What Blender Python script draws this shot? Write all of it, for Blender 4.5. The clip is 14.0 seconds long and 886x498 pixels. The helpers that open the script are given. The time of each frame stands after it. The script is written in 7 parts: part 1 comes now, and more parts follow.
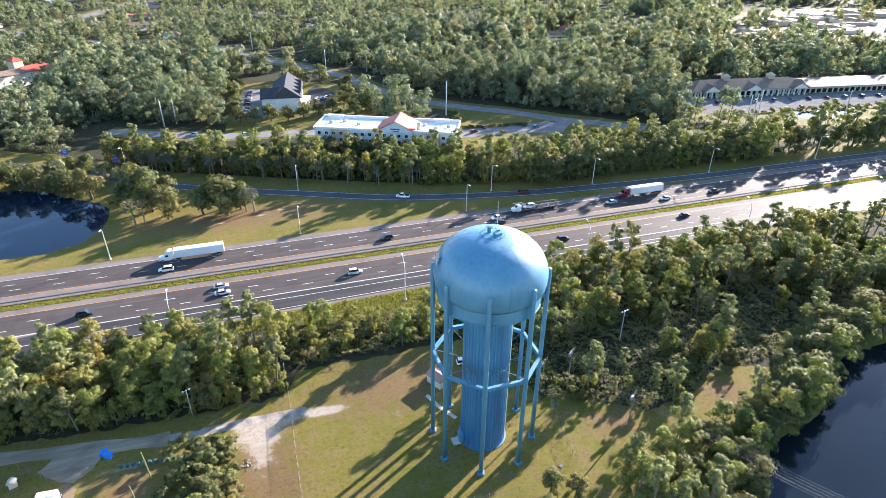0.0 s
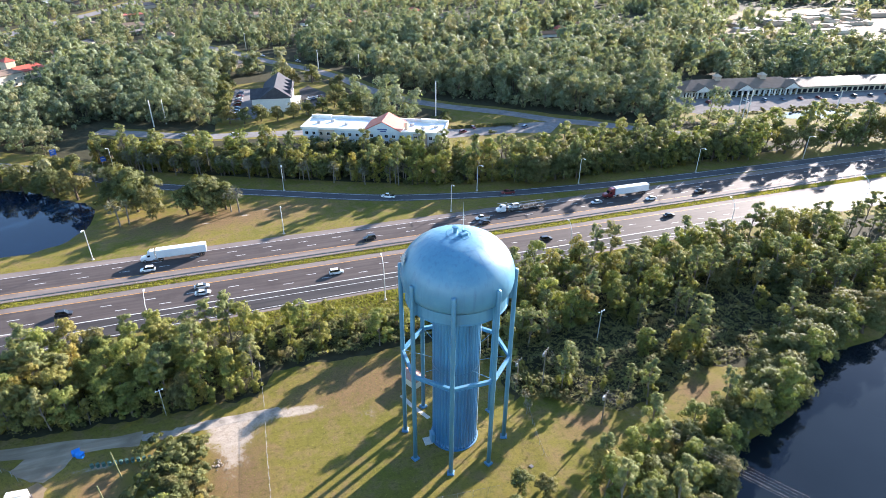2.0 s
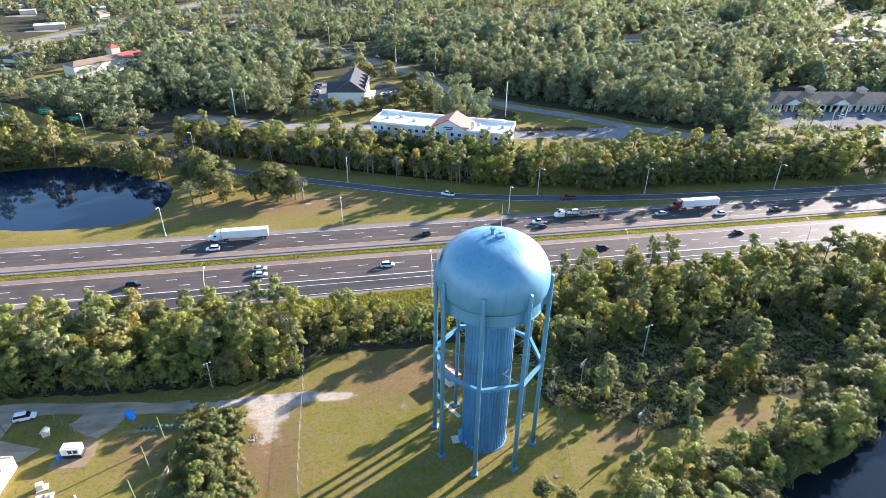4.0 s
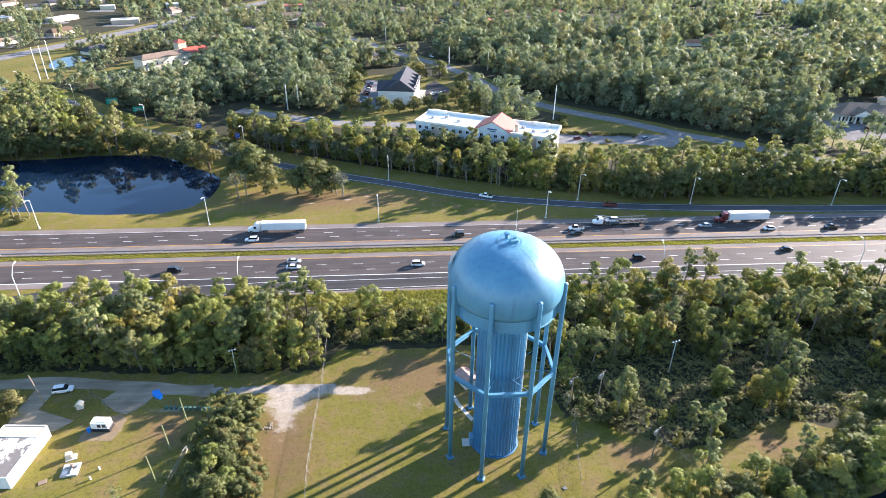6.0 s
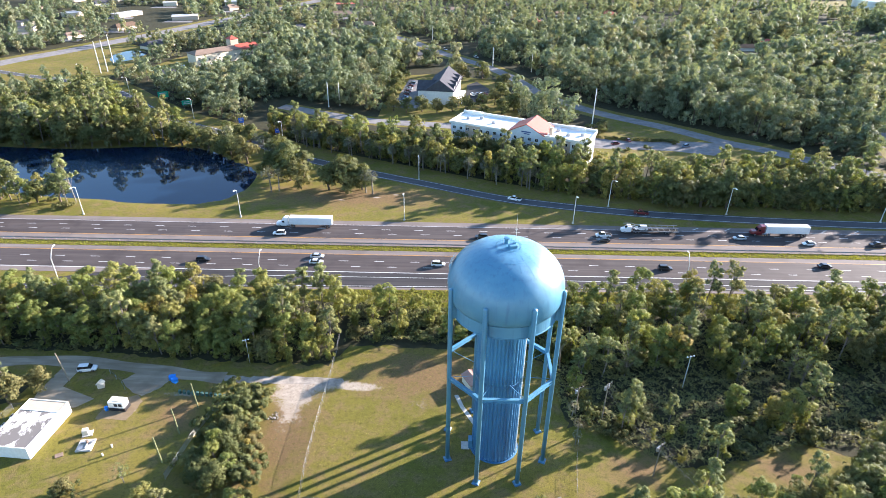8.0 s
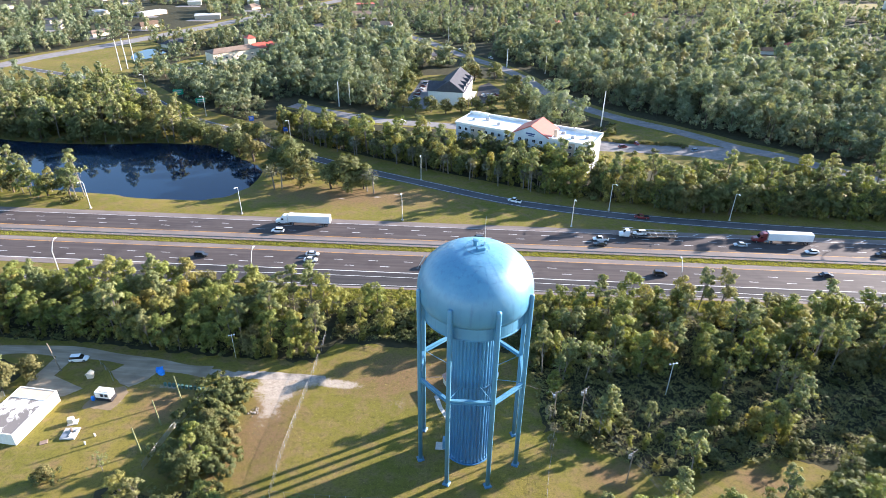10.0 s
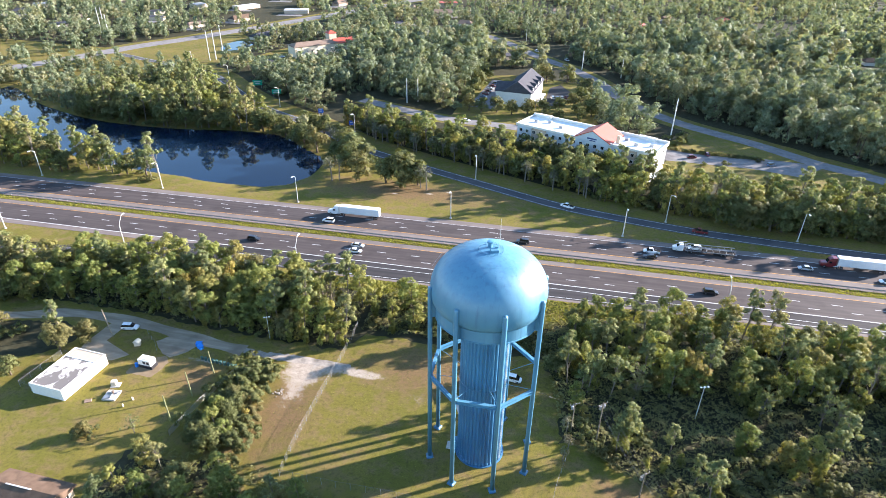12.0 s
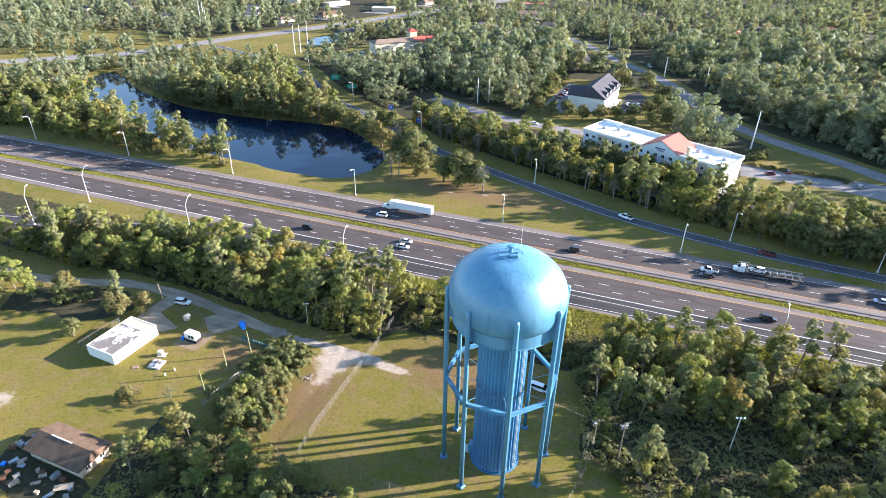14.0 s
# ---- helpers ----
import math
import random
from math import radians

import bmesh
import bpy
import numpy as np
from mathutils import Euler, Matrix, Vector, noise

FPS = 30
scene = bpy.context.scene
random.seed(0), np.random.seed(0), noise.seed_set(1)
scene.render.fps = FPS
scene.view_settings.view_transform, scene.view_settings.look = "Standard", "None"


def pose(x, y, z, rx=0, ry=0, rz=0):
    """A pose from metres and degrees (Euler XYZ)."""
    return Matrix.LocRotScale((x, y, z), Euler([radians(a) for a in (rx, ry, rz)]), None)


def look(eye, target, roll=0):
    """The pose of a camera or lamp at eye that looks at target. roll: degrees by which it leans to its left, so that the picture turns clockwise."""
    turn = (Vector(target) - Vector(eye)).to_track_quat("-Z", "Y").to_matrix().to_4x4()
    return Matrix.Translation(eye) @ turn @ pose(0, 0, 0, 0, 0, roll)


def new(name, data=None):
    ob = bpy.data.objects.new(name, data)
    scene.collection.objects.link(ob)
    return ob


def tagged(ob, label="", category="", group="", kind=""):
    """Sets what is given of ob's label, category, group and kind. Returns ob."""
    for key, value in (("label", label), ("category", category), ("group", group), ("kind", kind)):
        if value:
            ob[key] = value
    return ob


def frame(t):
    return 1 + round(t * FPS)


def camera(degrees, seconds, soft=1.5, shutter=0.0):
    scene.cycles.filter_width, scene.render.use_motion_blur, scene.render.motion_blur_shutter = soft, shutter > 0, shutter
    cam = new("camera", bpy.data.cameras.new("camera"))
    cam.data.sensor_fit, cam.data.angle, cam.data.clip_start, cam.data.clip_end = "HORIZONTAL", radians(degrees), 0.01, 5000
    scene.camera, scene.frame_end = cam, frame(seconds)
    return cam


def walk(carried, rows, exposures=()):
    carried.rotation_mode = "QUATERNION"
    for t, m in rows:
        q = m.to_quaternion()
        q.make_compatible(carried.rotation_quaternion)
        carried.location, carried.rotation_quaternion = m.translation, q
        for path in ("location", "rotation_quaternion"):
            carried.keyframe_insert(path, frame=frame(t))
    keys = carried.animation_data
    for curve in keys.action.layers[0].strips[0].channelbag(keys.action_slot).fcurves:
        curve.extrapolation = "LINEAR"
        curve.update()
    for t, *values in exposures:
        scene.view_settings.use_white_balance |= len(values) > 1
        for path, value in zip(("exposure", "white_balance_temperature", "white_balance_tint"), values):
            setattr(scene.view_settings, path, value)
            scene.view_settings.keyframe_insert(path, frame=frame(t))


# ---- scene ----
cam = camera(73.2, 14.0, soft=0.6)
METRES, EYE, TILT, LEAN, TURN = 60.6, 103.0, 0.0, 0.0, -18.3
ROWS = [
    (0.0, 0.0, 0.0, 0.0, 0.23, -29.22, -0.42),
    (0.5, 0.022, 0.0001, 0.0029, 0.24, -29.25, -0.41),
    (1.0, 0.0504, -0.0006, 0.0011, 0.26, -29.22, -0.38),
    (1.5, 0.0781, -0.0013, 0.0021, 0.29, -29.23, -0.36),
    (2.0, 0.1085, -0.0014, 0.0036, 0.32, -29.23, -0.36),
    (2.5, 0.1361, -0.0015, 0.0043, 0.36, -29.24, -0.34),
    (3.0, 0.1608, -0.0009, 0.0057, 1.3, -29.25, -0.42),
    (3.5, 0.1861, -0.0002, 0.0036, 4.21, -29.26, -0.57),
    (4.0, 0.2161, 0.0015, 0.0061, 8.33, -29.36, -0.73),
    (6.5, 0.3706, 0.0366, 0.014, 15.75, -29.44, -0.7),
    (7.0, 0.4064, 0.0466, 0.0156, 18.05, -29.47, -0.74),
    (7.5, 0.441, 0.058, 0.0187, 19.09, -29.5, -0.71),
    (8.0, 0.4761, 0.0708, 0.0219, 19.35, -29.5, -0.67),
    (10.5, 0.6741, 0.1396, 0.0299, 23.51, -29.52, -0.65),
    (11.0, 0.7166, 0.1586, 0.0294, 25.64, -29.59, -0.66),
    (11.5, 0.754, 0.1786, 0.0295, 27.71, -29.64, -0.68),
    (12.0, 0.7944, 0.2027, 0.0301, 30.07, -29.65, -0.72),
    (12.5, 0.8327, 0.2275, 0.0303, 32.77, -29.67, -0.8),
    (13.0, 0.87, 0.2539, 0.0296, 35.64, -29.68, -0.84),
    (13.5, 0.9059, 0.2826, 0.0289, 38.39, -29.73, -0.88),
    (14.0, 0.9291, 0.3019, 0.0285, 38.51, -29.73, -0.87),
]
walk(cam, [(t, pose(0, 0, EYE, TILT, LEAN, TURN) @ pose(METRES * x, METRES * y, METRES * z, 90 + pitch, roll, yaw)) for t, x, y, z, yaw, pitch, roll in ROWS])

# ---------------------------------------------------------------- light
SUN_AZ, SUN_EL = radians(30.4), radians(16.0)      # azimuth from +x towards +y
sun_way = Vector((math.cos(SUN_AZ) * math.cos(SUN_EL), math.sin(SUN_AZ) * math.cos(SUN_EL), math.sin(SUN_EL)))
world = bpy.data.worlds.new("sky")
scene.world = world
world.use_nodes = True
wn = world.node_tree.nodes
sky = wn.new("ShaderNodeTexSky")
sky.sky_type, sky.sun_disc = "NISHITA", False
sky.sun_elevation, sky.sun_rotation = SUN_EL, math.pi / 2 - SUN_AZ
sky.air_density, sky.dust_density, sky.ozone_density = 1.0, 0.3, 3.0
wn["Background"].inputs["Strength"].default_value = 0.10
world.node_tree.links.new(sky.outputs["Color"], wn["Background"].inputs["Color"])
sun = new("sun", bpy.data.lights.new("sun", "SUN"))
sun.data.energy, sun.data.angle, sun.data.color = 5.0, radians(0.6), (1.0, 0.892, 0.855)
sun.matrix_world = look(sun_way * 900, (0, 0, 0))
scene.view_settings.exposure = 2.55


# ---------------------------------------------------------------- materials
def shader(name):
    m = bpy.data.materials.new(name)
    m.use_nodes = True
    nt = m.node_tree
    return m, nt, nt.nodes["Principled BSDF"]


def node(nt, kind, **values):
    n = nt.nodes.new(kind)
    for key, value in values.items():
        n.inputs[key.replace("_", " ")].default_value = value
    return n


def mix(nt, a, b, fac, blend="MIX"):
    n = nt.nodes.new("ShaderNodeMix")
    n.data_type, n.blend_type = "RGBA", blend
    for sock, value in ((n.inputs[6], a), (n.inputs[7], b), (n.inputs[0], fac)):
        if isinstance(value, bpy.types.NodeSocket):
            nt.links.new(value, sock)
        else:
            sock.default_value = (*value, 1) if isinstance(value, tuple) else value
    return n.outputs[2]


def ramp(nt, fac, lo, hi):
    n = nt.nodes.new("ShaderNodeMapRange")
    n.inputs[1].default_value, n.inputs[2].default_value = lo, hi
    nt.links.new(fac, n.inputs[0])
    return n.outputs[0]


def noise_at(nt, scale, detail=4.0, rough=0.55, stretch=None, local=False):
    src = nt.nodes.new("ShaderNodeTexCoord").outputs["Object"] if local else nt.nodes.new("ShaderNodeNewGeometry").outputs["Position"]
    if stretch:
        mp = nt.nodes.new("ShaderNodeMapping")
        mp.inputs["Scale"].default_value = stretch
        nt.links.new(src, mp.inputs["Vector"])
        src = mp.outputs[0]
    n = node(nt, "ShaderNodeTexNoise", Scale=scale, Detail=detail, Roughness=rough)
    nt.links.new(src, n.inputs["Vector"])
    return n.outputs["Fac"]


def bump(nt, bsdf, height, distance, strength=0.6):
    b = node(nt, "ShaderNodeBump", Strength=strength, Distance=distance)
    nt.links.new(height, b.inputs["Height"])
    nt.links.new(b.outputs[0], bsdf.inputs["Normal"])


def plain(name, base, rough=0.6, metal=0.0, vary=0.25, scale=1.5, fine=25.0, relief=0.004, local=True):
    """Painted, cast or worn surface: base colour with broad stains and fine grain."""
    m, nt, b = shader(name)
    dark = tuple(c * (1 - vary) for c in base)
    lite = tuple(min(1, c * (1 + vary * 0.6)) for c in base)
    broad, grain = noise_at(nt, scale, local=local), noise_at(nt, fine, 2.0, local=local)
    col = mix(nt, dark, lite, ramp(nt, broad, 0.3, 0.7))
    col = mix(nt, col, mix(nt, dark, lite, grain), 0.35)
    nt.links.new(col, b.inputs["Base Color"])
    b.inputs["Roughness"].default_value, b.inputs["Metallic"].default_value = rough, metal
    b.inputs["Specular IOR Level"].default_value = 0.08 if rough >= 0.75 else 0.4
    bump(nt, b, grain, relief)
    return m


def sums(nt, *socks):
    out = socks[0]
    for s in socks[1:]:
        n = nt.nodes.new("ShaderNodeMath")
        n.operation = "ADD"
        nt.links.new(out, n.inputs[0])
        nt.links.new(s, n.inputs[1])
        out = n.outputs[0]
    return out


def scaled(nt, sock, factor):
    n = nt.nodes.new("ShaderNodeMath")
    n.operation = "MULTIPLY"
    n.inputs[1].default_value = factor
    nt.links.new(sock, n.inputs[0])
    return n.outputs[0]


def foliage(name, dark, lite, warm, through_light=0.2, patches=0.05, grain=5.0, gaps=0.41, joined=False):
    """Leaves: colour varies spray by spray and plant by plant; light shines through. Joined woods carry their plants' tones as an attribute."""
    m, nt, b = shader(name)
    geo = nt.nodes.new("ShaderNodeNewGeometry")
    if joined:
        tone = nt.nodes.new("ShaderNodeAttribute")
        tone.attribute_name = "plant_tone"
        tone = tone.outputs["Fac"]
    else:
        tone = nt.nodes.new("ShaderNodeObjectInfo").outputs["Random"]
    col = mix(nt, dark, lite, sums(nt, scaled(nt, geo.outputs["Random Per Island"], 0.6), scaled(nt, tone, 0.55)))
    odd = nt.nodes.new("ShaderNodeMath")
    odd.operation = "FRACT"
    nt.links.new(scaled(nt, tone, 7.31), odd.inputs[0])
    col = mix(nt, col, warm, ramp(nt, odd.outputs[0], 0.62, 1.25))
    col = mix(nt, col, warm, ramp(nt, noise_at(nt, patches, 3.0), 0.55, 1.1))
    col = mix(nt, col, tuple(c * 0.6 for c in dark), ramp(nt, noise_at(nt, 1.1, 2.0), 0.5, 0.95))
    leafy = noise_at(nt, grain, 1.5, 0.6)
    # shade between leaves put into the colour: darker towards the gaps
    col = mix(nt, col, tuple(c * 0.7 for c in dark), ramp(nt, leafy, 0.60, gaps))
    b.inputs["Roughness"].default_value = 0.75
    b.inputs["Specular IOR Level"].default_value = 0.10
    nt.links.new(col, b.inputs["Base Color"])
    tr = nt.nodes.new("ShaderNodeBsdfTranslucent")
    nt.links.new(mix(nt, (0, 0, 0), mix(nt, col, (1.0, 0.98, 0.36), 0.7, "MULTIPLY"), through_light * 2), tr.inputs["Color"])
    ms = nt.nodes.new("ShaderNodeAddShader")
    nt.links.new(b.outputs[0], ms.inputs[0])
    nt.links.new(tr.outputs[0], ms.inputs[1])
    # each face is a spray of small leaves with gaps between them
    spray = nt.nodes.new("ShaderNodeMixShader")
    nt.links.new(ramp(nt, leafy, gaps, gaps + 0.04), spray.inputs[0])
    nt.links.new(nt.nodes.new("ShaderNodeBsdfTransparent").outputs[0], spray.inputs[1])
    nt.links.new(ms.outputs[0], spray.inputs[2])
    nt.links.new(spray.outputs[0], nt.nodes["Material Output"].inputs["Surface"])
    return m


def worn_spot(nt, where, x, y, rx, ry, peak=0.75):
    """A soft patch round (x, y): 1 in its middle, 0 beyond its radii."""
    shift = nt.nodes.new("ShaderNodeVectorMath")
    shift.operation = "SUBTRACT"
    shift.inputs[1].default_value = (x, y, 0)
    nt.links.new(where, shift.inputs[0])
    size = nt.nodes.new("ShaderNodeVectorMath")
    size.operation = "DIVIDE"
    size.inputs[1].default_value = (rx, ry, 1e6)
    nt.links.new(shift.outputs[0], size.inputs[0])
    far = nt.nodes.new("ShaderNodeVectorMath")
    far.operation = "LENGTH"
    nt.links.new(size.outputs[0], far.inputs[0])
    out = ramp(nt, far.outputs["Value"], 1.0, 0.0)
    out.node.inputs[4].default_value = peak
    return out


def grass_ground(name):
    """Mown grass: broad dry and green areas, mottling, and bare sand where it is worn through."""
    m, nt, b = shader(name)
    where = nt.nodes.new("ShaderNodeNewGeometry").outputs["Position"]
    big, mid, blot, fine = noise_at(nt, 0.035, 3.0), noise_at(nt, 0.25, 5.0, 0.65), noise_at(nt, 1.1, 4.0, 0.7), noise_at(nt, 5.0, 4.0, 0.7)
    col = mix(nt, (0.112, 0.110, 0.018), (0.180, 0.142, 0.034), ramp(nt, big, 0.35, 0.65))
    col = mix(nt, col, (0.20, 0.138, 0.068), ramp(nt, mid, 0.46, 0.76))
    dry = sums(nt, worn_spot(nt, where, 25, 113, 28, 14), worn_spot(nt, where, -8, 92, 11, 22), worn_spot(nt, where, -10, 222, 60, 14), worn_spot(nt, where, -35, 98, 9, 9), worn_spot(nt, where, 102, 85, 9, 6), worn_spot(nt, where, 70, 84, 9, 6))
    col = mix(nt, col, (0.165, 0.105, 0.052), ramp(nt, sums(nt, dry, mid), 0.5, 1.05))
    col = mix(nt, col, (0.066, 0.060, 0.016), ramp(nt, blot, 0.5, 0.75))
    col = mix(nt, col, (0.042, 0.040, 0.016), ramp(nt, fine, 0.48, 0.75))
    spots = ((-9, 105, 9, 6.5, 1.0), (-3, 108.9, 16, 3.5, 0.9), (-8, 97, 6, 10, 0.55), (22, 103, 5, 6, 0.42), (8, 108, 8, 2.2), (16.5, 103, 2.5, 5, 0.25), (-48, 98.5, 6.5, 4.2), (-77, 64.5, 7, 6), (-36, 104.3, 9, 1.6), (-2, 222, 3.5, 1.5), (6, 225, 3, 1.2), (-16, 219, 2.5, 1.0))
    bare = sums(nt, *[worn_spot(nt, where, *s) for s in spots])
    sand = mix(nt, (0.42, 0.37, 0.31), (0.19, 0.145, 0.10), ramp(nt, sums(nt, blot, fine), 0.7, 1.3))
    col = mix(nt, col, sand, ramp(nt, sums(nt, bare, mid, blot, fine), 1.88, 2.12))
    nt.links.new(col, b.inputs["Base Color"])
    b.inputs["Roughness"].default_value = 0.95
    b.inputs["Specular IOR Level"].default_value = 0.1
    bump(nt, b, fine, 0.12, 0.8)
    return m


def paving(name, base, streak, rough=0.8, along=(0.02, 0.5, 1.0), shine=0.08):
    """Asphalt or concrete with long wheel tracks, patches and fine aggregate."""
    m, nt, b = shader(name)
    tracks, patch, grit = noise_at(nt, 1.3, 3.0, stretch=along), noise_at(nt, 0.12, 4.0), noise_at(nt, 14.0, 3.0, 0.7)
    col = mix(nt, base, streak, ramp(nt, tracks, 0.35, 0.7))
    col = mix(nt, col, tuple(c * 0.72 for c in base), ramp(nt, patch, 0.5, 0.8))
    col = mix(nt, col, tuple(min(1, c * 1.45) for c in base), ramp(nt, grit, 0.55, 0.85))
    nt.links.new(col, b.inputs["Base Color"])
    b.inputs["Roughness"].default_value = rough
    b.inputs["Specular IOR Level"].default_value = shine
    bump(nt, b, grit, 0.01, 0.4)
    return m


def water_surface(name, deep, tint=(0.20, 0.38, 0.85)):
    m, nt, b = shader(name)
    nt.links.new(mix(nt, deep, tuple(c * 1.7 for c in deep), noise_at(nt, 0.05)), b.inputs["Base Color"])
    b.inputs["Roughness"].default_value = 0.03
    b.inputs["IOR"].default_value = 1.33
    # the tint paints the colour of the mirrored sky
    b.inputs["Specular Tint"].default_value = (*tint, 1)
    bump(nt, b, noise_at(nt, 1.6, 3.0), 0.02, 0.10)
    return m


def glass_dark(name, tint=(0.012, 0.015, 0.018)):
    m, nt, b = shader(name)
    b.inputs["Base Color"].default_value = (*tint, 1)
    b.inputs["Roughness"].default_value = 0.06
    b.inputs["Specular IOR Level"].default_value = 0.7
    return m


def car_paint(name, base):
    m, nt, b = shader(name)
    nt.links.new(mix(nt, base, tuple(c * 0.8 for c in base), noise_at(nt, 2.0, local=True)), b.inputs["Base Color"])
    b.inputs["Roughness"].default_value = 0.28
    b.inputs["Coat Weight"].default_value = 0.6
    return m


def tank_paint(name, deep, lite, grime, chalk):
    """Blue enamel with chalky fading, run-off streaks and grime."""
    m, nt, b = shader(name)
    broad = noise_at(nt, 0.18, 4.0, local=True)
    streak = noise_at(nt, 1.2, 4.0, stretch=(1.0, 1.0, 0.05), local=True)
    grain = noise_at(nt, 9.0, 3.0, local=True)
    blots = noise_at(nt, 0.6, 5.0, 0.65, local=True)
    col = mix(nt, deep, lite, ramp(nt, broad, 0.3, 0.7))
    col = mix(nt, col, grime, ramp(nt, streak, 0.5, 0.85))
    col = mix(nt, col, chalk, ramp(nt, blots, 0.55, 1.4))
    col = mix(nt, col, chalk, ramp(nt, grain, 0.6, 1.6))
    nt.links.new(col, b.inputs["Base Color"])
    nt.links.new(ramp(nt, broad, -0.7, 2.1), b.inputs["Roughness"])
    b.inputs["Specular IOR Level"].default_value = 0.8
    bump(nt, b, broad, 0.03, 0.12)
    return m


def white_roof(name, base=(0.78, 0.77, 0.74), stain=(0.06, 0.06, 0.065), amount=0.62):
    m, nt, b = shader(name)
    s, f = noise_at(nt, 0.3, 7.0, 0.72, stretch=(1, 0.6, 0.2)), noise_at(nt, 3.0, 4.0)
    col = mix(nt, base, tuple(c * 0.85 for c in base), f)
    col = mix(nt, col, stain, ramp(nt, s, amount, amount + 0.03))
    nt.links.new(col, b.inputs["Base Color"])
    b.inputs["Roughness"].default_value = 0.75
    b.inputs["Specular IOR Level"].default_value = 0.1
    return m


def lattice(name, base, wire=0.14):
    """Woven wire: real holes between wires by transparency."""
    m, nt, b = shader(name)
    b.inputs["Base Color"].default_value = (*base, 1)
    b.inputs["Metallic"].default_value, b.inputs["Roughness"].default_value = 0.4, 0.5
    b.inputs["Alpha"].default_value = wire
    return m


GRASS = grass_ground("grass")
ASPHALT = paving("asphalt", (0.052, 0.043, 0.041), (0.078, 0.065, 0.061), 0.72, shine=0.11)
ASPHALT_NEW = paving("dark_asphalt", (0.034, 0.032, 0.033), (0.052, 0.048, 0.047), 0.72, shine=0.10)
SHOULDER = paving("shoulder_paving", (0.135, 0.113, 0.103), (0.175, 0.147, 0.132), 0.8, shine=0.08)
CONCRETE = plain("concrete", (0.42, 0.40, 0.36), 0.85)
LOT = paving("lot_paving", (0.165, 0.156, 0.152), (0.225, 0.212, 0.204), 0.9, (0.3, 0.3, 1), 0.0)
RAMP_GREY = paving("ramp_asphalt", (0.066, 0.066, 0.072), (0.09, 0.088, 0.09), 0.8)
GRAVEL = plain("pale_gravel", (0.29, 0.255, 0.215), 0.95, 0, 0.6, 0.5, 2.2, 0.05, local=False)
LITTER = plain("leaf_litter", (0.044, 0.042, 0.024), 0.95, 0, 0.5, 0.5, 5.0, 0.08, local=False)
TRACK_WEST = paving("worn_track", (0.195, 0.155, 0.110), (0.34, 0.284, 0.208), 0.9, (0.05, 0.4, 1))
DIRT = plain("bare_dirt", (0.20, 0.15, 0.095), 0.95, 0, 0.4, 0.4, 5.0, 0.05, local=False)
LINE_WHITE = plain("line_white", (0.45, 0.45, 0.44), 0.6, 0, 0.15)
LINE_YELLOW = plain("line_yellow", (0.50, 0.25, 0.05), 0.6, 0, 0.2)
WATER = water_surface("pond_water", (0.003, 0.009, 0.020))
# greyer reflection tint, for the paler sky mirrored in the east pond
WATER_EAST = water_surface("grey_sky_water", (0.006, 0.009, 0.012), (0.34, 0.42, 0.60))
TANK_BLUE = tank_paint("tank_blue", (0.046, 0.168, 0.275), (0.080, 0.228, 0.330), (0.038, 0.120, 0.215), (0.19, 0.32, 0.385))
# column blue: darker for grime, and with the column's shade put in
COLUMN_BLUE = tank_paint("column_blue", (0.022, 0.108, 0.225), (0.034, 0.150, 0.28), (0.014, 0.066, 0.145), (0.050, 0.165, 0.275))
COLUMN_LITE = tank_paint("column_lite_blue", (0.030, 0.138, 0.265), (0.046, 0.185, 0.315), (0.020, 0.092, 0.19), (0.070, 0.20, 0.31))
WIRE_GREY = plain("wire_grey", (0.13, 0.13, 0.135), 0.6, 0.3, 0.1)
STEEL = plain("galvanised_steel", (0.34, 0.35, 0.36), 0.42, 0.7, 0.2)
POLE_GREY = plain("pole_aluminium", (0.62, 0.62, 0.60), 0.45, 0.35, 0.15)
WOOD_POLE = plain("weathered_pole", (0.20, 0.165, 0.125), 0.9, 0, 0.35, 2.0)
GREEN_POLE = plain("treated_pole", (0.20, 0.20, 0.10), 0.9, 0, 0.35, 2.0)
BARK = plain("bark", (0.11, 0.085, 0.065), 0.95, 0, 0.45, 1.2, 9.0, 0.05)
BARK_PALE = plain("pale_bark", (0.185, 0.16, 0.13), 0.95, 0, 0.4, 1.2, 9.0, 0.05)
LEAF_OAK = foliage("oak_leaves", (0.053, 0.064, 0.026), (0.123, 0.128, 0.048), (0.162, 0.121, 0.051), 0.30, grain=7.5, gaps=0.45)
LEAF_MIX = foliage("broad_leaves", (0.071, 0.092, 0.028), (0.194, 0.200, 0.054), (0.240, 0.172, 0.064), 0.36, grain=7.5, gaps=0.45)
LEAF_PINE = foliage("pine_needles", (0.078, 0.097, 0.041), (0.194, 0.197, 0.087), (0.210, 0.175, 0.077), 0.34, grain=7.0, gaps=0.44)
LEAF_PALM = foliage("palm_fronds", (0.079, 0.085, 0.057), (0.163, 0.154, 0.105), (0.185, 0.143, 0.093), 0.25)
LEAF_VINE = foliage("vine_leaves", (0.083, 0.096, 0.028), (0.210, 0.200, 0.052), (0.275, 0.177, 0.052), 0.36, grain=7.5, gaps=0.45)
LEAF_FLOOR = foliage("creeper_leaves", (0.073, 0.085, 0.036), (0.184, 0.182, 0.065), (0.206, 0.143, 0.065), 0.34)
# distance haze mixed into the leaf colours: paler and bluer than near trees
LEAF_FAR_HAZY = foliage("hazy_far_leaves", (0.082, 0.104, 0.066), (0.177, 0.196, 0.119), (0.221, 0.172, 0.091), 0.34, 0.012, 2.2, 0.43, joined=True)
